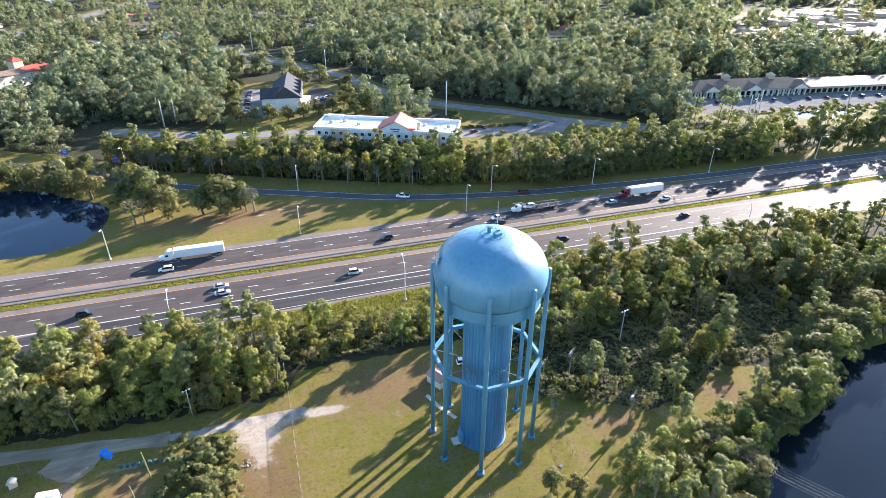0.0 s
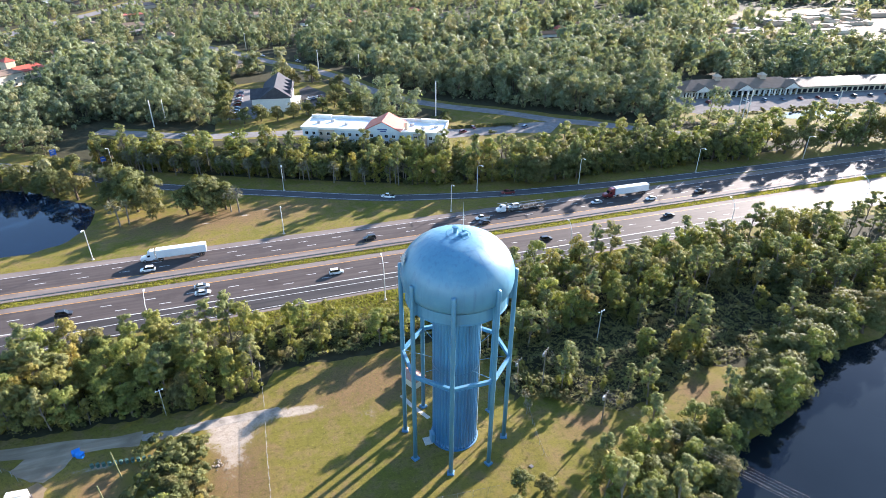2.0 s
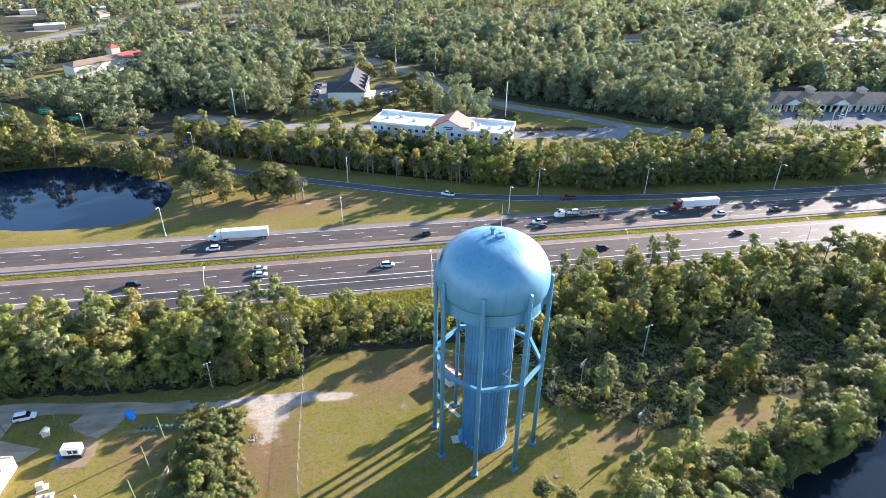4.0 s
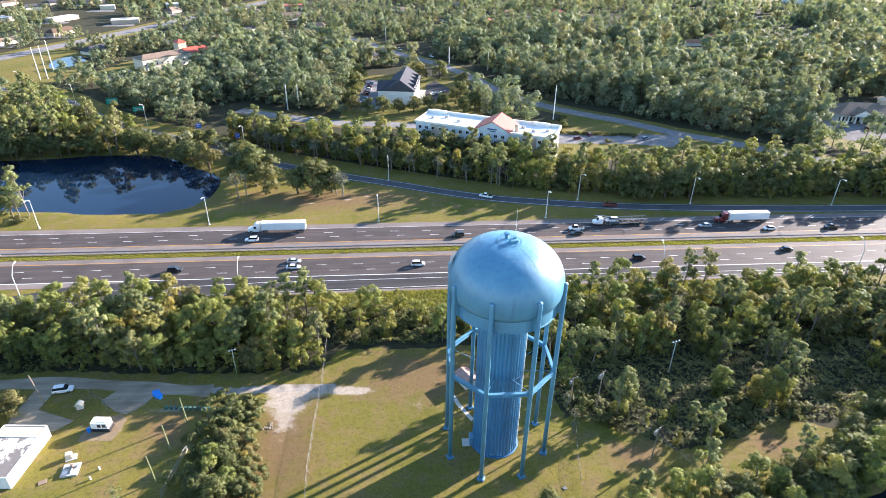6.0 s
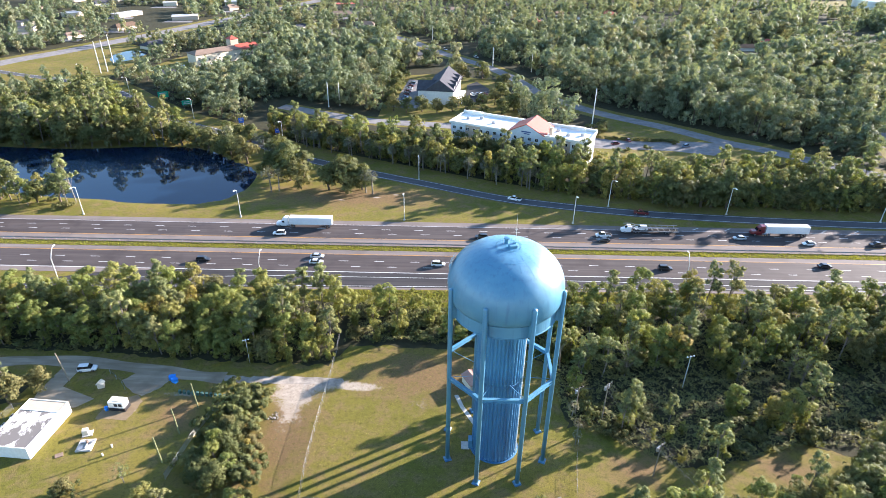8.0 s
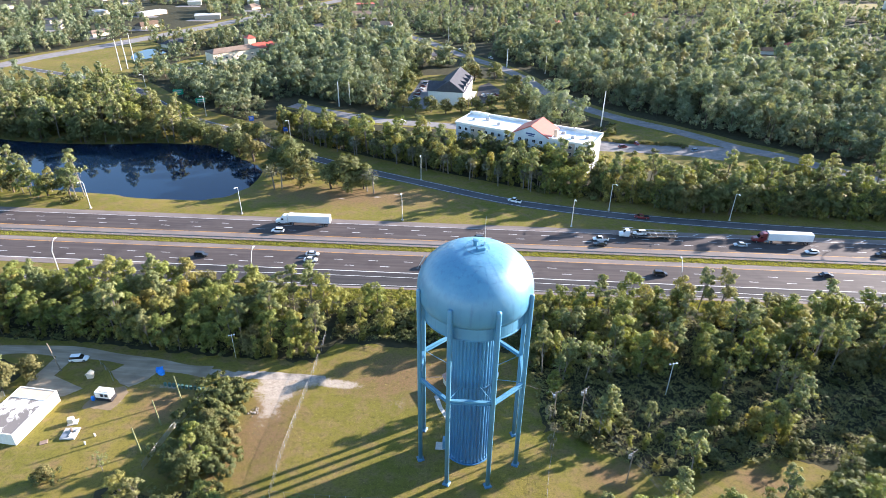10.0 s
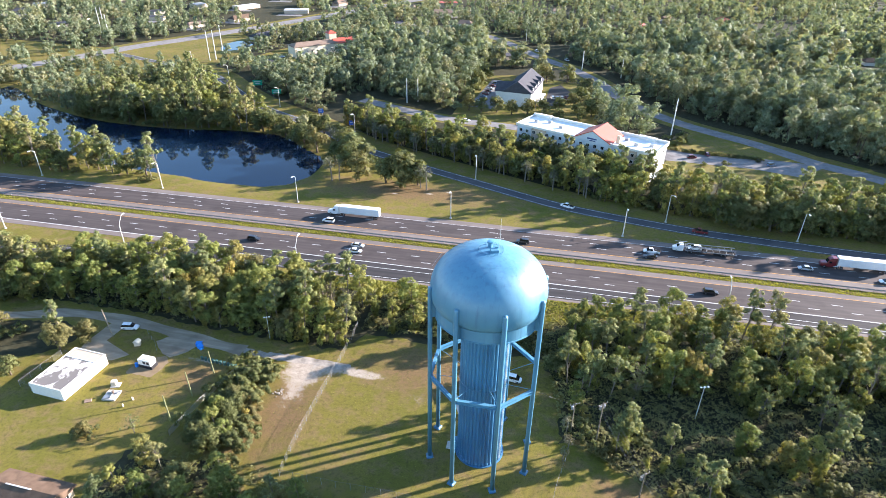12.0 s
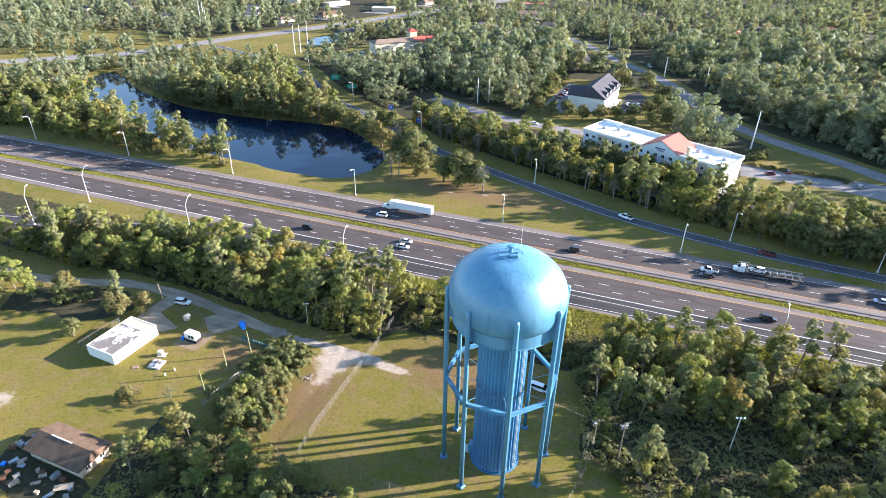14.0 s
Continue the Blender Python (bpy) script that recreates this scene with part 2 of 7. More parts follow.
WALL_WHITE = plain("white_wall", (0.66, 0.64, 0.585), 0.8, 0, 0.12)
WALL_CREAM = plain("cream_wall", (0.58, 0.50, 0.38), 0.85, 0, 0.15)
ROOF_WHITE = white_roof("white_membrane", amount=0.9)
ROOF_PALE = white_roof("dusty_white_roof", (0.42, 0.41, 0.39), amount=0.66)
ROOF_STAINED = white_roof("stained_white_roof", (0.62, 0.59, 0.55), (0.15, 0.135, 0.125), 0.47)
ROOF_RED = plain("red_roof", (0.37, 0.070, 0.042), 0.6, 0, 0.2, 0.8, 3.0, 0.02)
ROOF_GREY = plain("grey_shingle", (0.06, 0.06, 0.068), 0.85, 0, 0.3, 0.6, 4.0, 0.02)
ROOF_BROWN = plain("brown_shingle", (0.115, 0.078, 0.055), 0.85, 0, 0.4, 0.5, 4.0, 0.02)
ROOF_TAN = plain("tan_roof", (0.20, 0.145, 0.11), 0.8, 0, 0.25, 0.4, 3.0, 0.02)
WALL_HOTEL = plain("hotel_stucco", (0.52, 0.56, 0.58), 0.85, 0, 0.1)
WALL_SAND = plain("sand_stucco", (0.46, 0.36, 0.27), 0.85, 0, 0.12)
GLASS = glass_dark("window_glass")
RUBBER = plain("rubber", (0.02, 0.02, 0.02), 0.85, 0, 0.2)
RIM = plain("wheel_rim", (0.4, 0.4, 0.42), 0.35, 0.8, 0.1)
WHITE_PAINT, BLACK_PAINT = car_paint("white_paint", (0.78, 0.78, 0.77)), car_paint("black_paint", (0.022, 0.022, 0.026))
SILVER_PAINT, BLUE_PAINT = car_paint("silver_paint", (0.42, 0.44, 0.46)), car_paint("blue_paint", (0.10, 0.17, 0.26))
MAROON_PAINT = car_paint("maroon_paint", (0.16, 0.018, 0.02))
LAMP_RED, LAMP_CLEAR = car_paint("tail_lens", (0.35, 0.01, 0.01)), car_paint("head_lens", (0.75, 0.75, 0.72))
TARP_BLUE = plain("blue_plastic", (0.015, 0.20, 0.62), 0.5, 0, 0.2)
SIGN_GREEN, SIGN_BLUE = plain("sign_green", (0.0, 0.30, 0.17), 0.5, 0, 0.1), plain("sign_blue", (0.02, 0.11, 0.48), 0.5, 0, 0.1)
CHAIN_LINK = lattice("chain_link", (0.34, 0.34, 0.33), wire=0.10)
TIMBER = plain("grey_timber", (0.33, 0.27, 0.20), 0.9, 0, 0.35)


# ---------------------------------------------------------------- mesh tools
class Geo:
    """Gathers vertices and faces of one mesh."""

    def __init__(self):
        self.v, self.f, self.m, self.slot = [], [], [], 0

    def add(self, verts, faces):
        k = len(self.v)
        self.v += [tuple(p) for p in verts]
        self.f += [tuple(i + k for i in q) for q in faces]
        self.m += [self.slot] * len(faces)
        return self

    def box(self, c, s, rz=0.0, taper=1.0, bevel=0.0):
        """A box with its centre c and size s, turned by rz degrees; bevel cuts its upright and top edges."""
        x, y, z = (a / 2 for a in s)
        ca, sa = math.cos(radians(rz)), math.sin(radians(rz))
        if bevel:
            e = min(bevel, x * 0.9, y * 0.9)
            ring = [(-x + e, -y), (x - e, -y), (x, -y + e), (x, y - e), (x - e, y), (-x + e, y), (-x, y - e), (-x, -y + e)]
            fx, fy = (x - e) / x, (y - e) / y
            rows = [[(a, b, -z) for a, b in ring], [(a, b, z - e) for a, b in ring], [(a * fx, b * fy, z) for a, b in ring]]
        else:
            ring = [(-x, -y), (x, -y), (x, y), (-x, y)]
            rows = [[(a, b, -z) for a, b in ring], [(a * taper, b * taper, z) for a, b in ring]]
        n = len(ring)
        pts = [(c[0] + a * ca - b * sa, c[1] + a * sa + b * ca, c[2] + h) for r in rows for a, b, h in r]
        faces = [(k * n + i, k * n + (i + 1) % n, (k + 1) * n + (i + 1) % n, (k + 1) * n + i) for k in range(len(rows) - 1) for i in range(n)]
        faces += [tuple(range(n))[::-1], tuple(range((len(rows) - 1) * n, len(rows) * n))]
        return self.add(pts, faces)

    def rod(self, p, q, r0, r1=None, n=8, caps=True):
        r1 = r0 if r1 is None else r1
        p, q = Vector(p), Vector(q)
        w = (q - p).normalized()
        u = w.orthogonal().normalized()
        t = w.cross(u)
        ring = [(u * math.cos(2 * math.pi * i / n) + t * math.sin(2 * math.pi * i / n)) for i in range(n)]
        pts = [p + a * r0 for a in ring] + [q + a * r1 for a in ring]
        faces = [(i, (i + 1) % n, n + (i + 1) % n, n + i) for i in range(n)]
        if caps:
            faces += [tuple(range(n))[::-1], tuple(range(n, 2 * n))]
        return self.add(pts, faces)

    def tube(self, pts, radii, n=6):
        """A bent pipe through points, its rings joined along the way."""
        pts = [Vector(p) for p in pts]
        rows, side = [], None
        for i, (p, r) in enumerate(zip(pts, radii)):
            w = (pts[min(i + 1, len(pts) - 1)] - pts[max(i - 1, 0)]).normalized()
            u = w.orthogonal() if side is None else side - w * side.dot(w)
            side = u.normalized()
            t = w.cross(side)
            rows += [p + (side * math.cos(2 * math.pi * k / n) + t * math.sin(2 * math.pi * k / n)) * r for k in range(n)]
        return self.add(rows, [(j * n + k, j * n + (k + 1) % n, (j + 1) * n + (k + 1) % n, (j + 1) * n + k) for j in range(len(pts) - 1) for k in range(n)])

    def lathe(self, profile, n=32, centre=(0, 0, 0), flute=None):
        """Turns a profile of (radius, z) about a vertical axis."""
        pts = []
        for r, z in profile:
            for i in range(n):
                a = 2 * math.pi * i / n
                rr = r * (flute(i) if flute else 1)
                pts.append((centre[0] + rr * math.cos(a), centre[1] + rr * math.sin(a), centre[2] + z))
        return self.add(pts, [(k * n + i, k * n + (i + 1) % n, (k + 1) * n + (i + 1) % n, (k + 1) * n + i) for k in range(len(profile) - 1) for i in range(n)])

    def slab(self, outline, z0, z1):
        """A flat slab over an outline of (x, y)."""
        n = len(outline)
        if sum(a[0] * b[1] - b[0] * a[1] for a, b in zip(outline, outline[1:] + outline[:1])) < 0:
            outline = outline[::-1]
        pts = [(*p, z0) for p in outline] + [(*p, z1) for p in outline]
        return self.add(pts, [(i, (i + 1) % n, n + (i + 1) % n, n + i) for i in range(n)] + [tuple(range(n, 2 * n)), tuple(range(n))[::-1]])

    def ribbon(self, line, width, z0, z1, shift=0.0):
        """A slab that follows a line of (x, y); shift moves it to the line's left."""
        left, right = [], []
        for i, p in enumerate(line):
            a, b = Vector(line[max(i - 1, 0)]), Vector(line[min(i + 1, len(line) - 1)])
            t = (b - a).normalized()
            nrm = Vector((-t.y, t.x))
            c = Vector(p) + nrm * shift
            w = width[i] if isinstance(width, (list, tuple)) else width
            left.append(c + nrm * w / 2)
            right.append(c - nrm * w / 2)
        k, pts = len(line), []
        for z in (z0, z1):
            pts += [(*p, z) for p in left] + [(*p, z) for p in right]
        faces = []
        for i in range(k - 1):
            faces += [(2 * k + i, 3 * k + i, 3 * k + i + 1, 2 * k + i + 1), (k + i, k + i + 1, 3 * k + i + 1, 3 * k + i), (i, 2 * k + i, 2 * k + i + 1, i + 1)]
        return self.add(pts, faces)

    def mesh(self, name, *mats, smooth=False):
        me = bpy.data.meshes.new(name)
        me.from_pydata(self.v, [], self.f)
        for m in mats:
            me.materials.append(m)
        if len(mats) > 1:
            me.polygons.foreach_set("material_index", self.m)
        if smooth:
            me.polygons.foreach_set("use_smooth", [True] * len(me.polygons))
        me.update()
        return me


def part(name, geo, mats, parent, label="", smooth=False):
    me = geo if isinstance(geo, bpy.types.Mesh) else geo.mesh(name, *(mats if isinstance(mats, (list, tuple)) else (mats,)), smooth=smooth)
    ob = new(name, me)
    ob.parent = parent
    return tagged(ob, label)


def thing(name, label, category, m=None, group="", kind=""):
    ob = new(name)
    ob.empty_display_size = 0.3
    if m is not None:
        ob.matrix_world = m
    return tagged(ob, label, category, group, kind)


def solid(name, geo, mats, label, category="", group="", kind="", smooth=False):
    me = geo.mesh(name, *(mats if isinstance(mats, (list, tuple)) else (mats,)), smooth=smooth)
    return tagged(new(name, me), label, category, group, kind)


def leaf_mesh(name, corners, mat, normals=None, tones=None):
    """A mesh of loose leaves from an array (n, corners each, 3); normals round the clumps off, tones tell plants apart."""
    n, k = corners.shape[:2]
    me = bpy.data.meshes.new(name)
    me.vertices.add(k * n)
    me.vertices.foreach_set("co", corners.astype(np.float32).ravel())
    me.loops.add(k * n)
    me.loops.foreach_set("vertex_index", np.arange(k * n, dtype=np.int32))
    me.polygons.add(n)
    me.polygons.foreach_set("loop_start", np.arange(0, k * n, k, dtype=np.int32))
    me.materials.append(mat)
    me.update(calc_edges=True)
    if tones is not None:
        me.attributes.new("plant_tone", "FLOAT", "FACE").data.foreach_set("value", tones.astype(np.float32))
    if normals is not None:
        me.polygons.foreach_set("use_smooth", np.ones(n, bool))
        me.normals_split_custom_set(np.repeat(normals, k, axis=0).tolist())
    return me


def smooth_line(pts, per=6):
    """A Catmull-Rom line through points (x, y)."""
    out = []
    for i in range(len(pts) - 1):
        p0, p1, p2, p3 = (np.array(pts[min(max(i + k, 0), len(pts) - 1)], float) for k in (-1, 0, 1, 2))
        for j in range(per):
            t = j / per
            out.append(tuple(0.5 * (2 * p1 + (p2 - p0) * t + (2 * p0 - 5 * p1 + 4 * p2 - p3) * t * t + (3 * p1 - p0 - 3 * p2 + p3) * t ** 3)))
    return out + [tuple(map(float, pts[-1]))]


def smooth_ring(pts, per=4):
    return smooth_line([*pts, pts[0]], per)[:-1]


def ragged(ring, amount=0.5, step=0.9, seed=0.0):
    """An outline broken up by small irregular bays."""
    out = []
    for a, b in zip(ring, ring[1:] + ring[:1]):
        n = max(1, int(math.dist(a, b) / step))
        for i in range(n):
            x, y = a[0] + (b[0] - a[0]) * i / n, a[1] + (b[1] - a[1]) * i / n
            out.append((x + amount * (noise.noise((x * 0.9, y * 0.9, seed)) + 0.6 * noise.noise((x * 0.3, y * 0.3, seed + 4))), y + amount * (noise.noise((x * 0.9, y * 0.9, seed + 9)) + 0.6 * noise.noise((x * 0.3, y * 0.3, seed + 7)))))
    return out


def inside(x, y, ring):
    """Which of the points (arrays) lie in an outline."""
    hit = np.zeros(np.shape(x), bool)
    for (x0, y0), (x1, y1) in zip(ring, ring[1:] + ring[:1]):
        hit ^= ((y0 > y) != (y1 > y)) & (x < (x1 - x0) * (y - y0) / (y1 - y0 + 1e-9) + x0)
    return hit


def away(x, y, line):
    """Distance of points (arrays) from a line."""
    best = np.full(np.shape(x), 1e9)
    for (x0, y0), (x1, y1) in zip(line, line[1:]):
        dx, dy = x1 - x0, y1 - y0
        t = np.clip(((x - x0) * dx + (y - y0) * dy) / (dx * dx + dy * dy + 1e-9), 0, 1)
        best = np.minimum(best, np.hypot(x - x0 - t * dx, y - y0 - t * dy))
    return best


# ---------------------------------------------------------------- the plan
POND_WEST = smooth_ring([(-73, 214.5), (-64, 220), (-58.5, 235), (-62, 250), (-75, 261), (-88, 272), (-101, 278), (-125, 279), (-150, 275), (-175, 274),
                         (-205, 277), (-235, 286), (-262, 298), (-284, 313), (-308, 324), (-312, 308), (-296, 290), (-280, 272), (-255, 262), (-230, 250), (-205, 240), (-180, 228), (-155, 221), (-125, 218), (-100, 214.5)])
POND_EAST = smooth_ring([(166, 88), (147, 86.5), (139, 84.5), (130, 79), (120, 72), (107, 69), (98, 67), (92, 62), (86, 56), (78, 45), (75, 10), (200, 10), (270, 60), (240, 86), (200, 92)])
POND_FAR = smooth_ring([(-232, 462), (-222, 475), (-224, 500), (-240, 506), (-246, 490), (-240, 470)])
POND_PLAZA = smooth_ring([(300, 266), (318, 258), (345, 255), (352, 263), (340, 271), (315, 273)])
RAMP = smooth_line([(420, 201), (300, 202.5), (201, 204.3), (165, 206), (140, 207.7), (105, 211.2), (74, 217), (49.4, 223.7), (14.4, 238.8), (-10.4, 249.8), (-39, 263.7),
                    (-52, 271), (-78, 291), (-100, 305), (-126, 321), (-157, 348), (-183, 374), (-206, 391), (-235, 404), (-275, 418), (-305, 430)])
ARTERIAL = smooth_line([(-640, 90), (-480, 245), (-405, 316), (-367, 352), (-345, 378), (-325, 425), (-311, 463), (-290, 502), (-275, 537), (-260, 569), (-244, 607), (-199, 718), (-150, 840), (-110, 960)])
SIDE_ROAD = smooth_line([(-75, 640), (-16, 575), (6, 540), (22, 513), (38, 491), (52, 473), (64, 451), (74, 429), (84, 399), (98, 372), (120, 346), (150, 322), (172, 300), (192, 286), (220, 262), (246, 246), (292, 240), (340, 229), (420, 214)])
BACK_LANE = smooth_line([(-75, 352), (-33, 332), (-12, 325), (18, 321), (60, 312), (100, 300), (120, 293)])
TRACK = smooth_line([(-170, 104), (-118, 107), (-101, 110.5), (-84, 115.3), (-63, 115), (-43, 112), (-28, 110.3), (-16, 110), (-5.6, 110.2), (6, 109.3), (14, 108)])

# ---------------------------------------------------------------- ground and water
def ground():
    xs = np.concatenate([[-5200, -3000, -1800, -1200, -900, -700, -560, -460, -400], np.arange(-350, 251, 4), [262, 275, 290, 310, 335, 360, 400, 460, 560, 700, 900, 1200, 1800, 3000, 5200]])
    ys = np.concatenate([[-5200, -2500, -1200, -600, -300, -150, -80, -40, -15, 0], np.arange(8, 312, 4), [320, 335, 350, 375, 400, 430, 460, 480, 500, 520, 560, 620, 700, 800, 950, 1200, 1800, 3000, 5200]])
    X, Y = np.meshgrid(xs, ys)
    Z = np.full(X.shape, -0.004)
    for ring in (POND_WEST, POND_EAST):
        d = away(X, Y, ring + ring[:1])
        Z = np.where(inside(X, Y, ring), -0.5 - np.clip(d * 0.35, 0, 2.2), np.where(d < 5, Z * d / 5 - 0.5 * (1 - d / 5), Z))
    ny, nx = X.shape
    me = bpy.data.meshes.new("ground")
    idx = np.arange(nx * ny).reshape(ny, nx)
    faces = np.stack([idx[:-1, :-1], idx[:-1, 1:], idx[1:, 1:], idx[1:, :-1]], -1).reshape(-1, 4)
    me.from_pydata(np.stack([X, Y, Z], -1).reshape(-1, 3).tolist(), [], faces.tolist())
    me.materials.append(GRASS)
    me.polygons.foreach_set("use_smooth", [True] * len(me.polygons))
    return tagged(new("ground", me), "mown yellow-green grass on flat sandy ground", "ground", kind="structure")


ground()
for ring, z, stuff in ((POND_WEST, -0.55, WATER), (POND_EAST, -0.55, WATER_EAST)):
    cx, cy = np.mean(ring, 0)
    wide = [((x - cx) * 1.03 + cx, (y - cy) * 1.03 + cy) for x, y in ring]
    solid("water", Geo().slab(wide, z - 0.02, z), stuff, "still dark pond water mirroring sky and trees", "pond", kind="structure")
for ring in (POND_FAR, POND_PLAZA):
    solid("water", Geo().slab(ring, -0.05, 0.04), WATER, "small still retention pond in mown grass", "pond", kind="structure")


# ---------------------------------------------------------------- roads
def strip(geo, y0, y1, z, x0=-900.0, x1=900.0):
    return geo.slab([(x0, y0), (x1, y0), (x1, y1), (x0, y1)], -0.3, z)


def highway():
    near = thing("road_near", "grey-brown three-lane asphalt carriageway with pale shoulders", "road", kind="structure")
    far = thing("road_far", "grey-brown three-lane asphalt carriageway beside guardrail", "road", kind="structure")
    part("asphalt", strip(Geo(), 162.6, 174.5, 0.06), ASPHALT, near)
    north = [(900, 162.6), (-60, 162.6), *smooth_line([(-85, 160), (-100, 155.5), (-112, 151.5), (-150, 141), (-220, 124)])]
    south = [(900, 155.9), (140, 155.9), (20, 153.9), *smooth_line([(-30, 153), (-60, 151), (-90, 146.5), (-115, 141), (-150, 132), (-220, 115)])]
    part("auxiliary_lane", Geo().slab(north + south[::-1], -0.3, 0.056), ASPHALT_NEW, near, "newer dark asphalt lane that leaves as an exit ramp")
    part("shoulder", Geo().slab([(900, 154.6), (140, 154.6), (20, 152.8), (-30, 152), (-30, 153.2), (20, 154.1), (140, 156), (900, 156)], -0.3, 0.045), SHOULDER, near)
    part("shoulder", strip(Geo(), 159.7, 162.6, 0.05, -900, -56), SHOULDER, near)
    part("shoulder", strip(Geo(), 174.5, 177.2, 0.058), SHOULDER, near, "pale pinkish paved inner shoulder")
    part("asphalt", strip(Geo(), 185.6, 196.7, 0.06), ASPHALT, far)
    part("shoulder", strip(Geo(), 180.6, 185.6, 0.058), SHOULDER, far, "pale pinkish paved inner shoulder")
    part("shoulder", strip(Geo(), 196.7, 199.9, 0.056), SHOULDER, far)
    for road, y, w, mat, z in ((near, 162.7, 0.34, LINE_WHITE, 0.066), (near, 174.3, 0.2, LINE_YELLOW, 0.066),
                               (far, 185.8, 0.2, LINE_YELLOW, 0.066), (far, 196.5, 0.2, LINE_WHITE, 0.066)):
        part("edge_line", Geo().slab([(-900, y - w / 2), (900, y - w / 2), (900, y + w / 2), (-900, y + w / 2)], 0.04, z), mat, road)
    for line in ([(900, 158.6), (140, 158.6), (60, 160), (-26, 159.6), *smooth_line([(-70, 157.2), (-87.5, 155.3), (-107, 150.3), (-150, 138.5), (-220, 121.5)])],
                 [(900, 156.8), (140, 156.8), (20, 154.7), *smooth_line([(-30, 153.8), (-60, 152), (-90, 147.6), (-115, 142.2), (-150, 133.2), (-220, 116.2)])]):
        part("edge_line", Geo().ribbon(line, 0.2, -0.1, 0.062), LINE_WHITE, near)
    dash = Geo().box((0, 0, 0.063), (3.2, 0.22, 0.006)).mesh("lane_dash", LINE_WHITE)
    for road, y, shift in ((near, 166.2, 4.6), (near, 169.8, 0.0), (far, 189.7, 2.6), (far, 193.1, 0.0)):
        for k in range(-21, 29):
            part("lane_dash", dash, LINE_WHITE, road).location = (-31.6 + shift + k * 12.19, y, 0)
    mark = Geo().slab([(-1.6, -0.9), (-1.1, -0.9), (1.6, 0.9), (1.1, 0.9)], 0.055, 0.064).mesh("gore_mark", LINE_WHITE)
    for k in range(8):
        part("gore_mark", mark, LINE_WHITE, far).location = (98 + k * 12.2, 198.4, 0)


highway()


def lane(name, line, width, mat, label, edge=None, z=0.05):
    ob = thing(name, label, "road", kind="structure")
    part("paving", Geo().ribbon(line, width, -0.3, z), mat, ob)
    if edge:
        for side in (-1, 1):
            part("edge_line", Geo().ribbon(line, 0.22, -0.1, z + 0.006, side * (width / 2 - edge)), LINE_WHITE, ob)
    return ob


lane("ramp_road", RAMP, 6.4, RAMP_GREY, "dark asphalt single-lane motorway ramp with white edge lines", 0.7)
lane("arterial_road", ARTERIAL, 17, LOT, "pale divided arterial road through woods")
lane("side_road", SIDE_ROAD, 9.5, LOT, "sunlit grey two-lane side street")
lane("back_lane", BACK_LANE, 9, LOT, "grey asphalt lane behind the hotel trees")
WEST = [p for p in TRACK if p[0] < -26]
EAST = [p for p in TRACK if p[0] > -29]
lane("track_west", WEST, [4.0 + 0.7 * math.sin(i * 0.9) for i in range(len(WEST))], TRACK_WEST, "worn dark tarred track with gravel showing through", z=0.03)
tr = thing("track_east", "pale sandy gravel track with dark wheel ruts", "road", kind="structure")
part("gravel", Geo().slab(ragged([(x, y + 1.2) for x, y in EAST if x < 4] + [(x, y - 1.3) for x, y in EAST if x < 4][::-1], 0.9), -0.3, 0.012), GRAVEL, tr)
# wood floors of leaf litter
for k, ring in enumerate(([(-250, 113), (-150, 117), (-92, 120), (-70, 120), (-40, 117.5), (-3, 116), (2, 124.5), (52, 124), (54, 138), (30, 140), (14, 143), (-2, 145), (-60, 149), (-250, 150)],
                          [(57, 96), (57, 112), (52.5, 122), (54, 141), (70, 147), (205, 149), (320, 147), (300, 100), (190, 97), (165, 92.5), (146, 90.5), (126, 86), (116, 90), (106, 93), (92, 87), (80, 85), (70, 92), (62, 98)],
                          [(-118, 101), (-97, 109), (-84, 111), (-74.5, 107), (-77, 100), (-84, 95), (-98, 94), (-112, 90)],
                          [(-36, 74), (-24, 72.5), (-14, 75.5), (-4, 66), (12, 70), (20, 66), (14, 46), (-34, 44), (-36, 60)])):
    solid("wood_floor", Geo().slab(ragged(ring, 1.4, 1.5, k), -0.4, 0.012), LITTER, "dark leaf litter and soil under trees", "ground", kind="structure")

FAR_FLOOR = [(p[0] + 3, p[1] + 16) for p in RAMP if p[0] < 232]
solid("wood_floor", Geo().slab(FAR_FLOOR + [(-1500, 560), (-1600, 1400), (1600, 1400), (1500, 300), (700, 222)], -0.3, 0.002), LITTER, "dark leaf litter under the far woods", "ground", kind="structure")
for line, w in ((SIDE_ROAD, 20), (ARTERIAL, 34), (BACK_LANE, 15)):
    solid("road_verge", Geo().ribbon(line, w, -0.3, 0.010), GRASS, "mown grass verge beside the road", "ground", kind="structure")


# ---------------------------------------------------------------- water tower
TOWER = (39.6, 90.4)


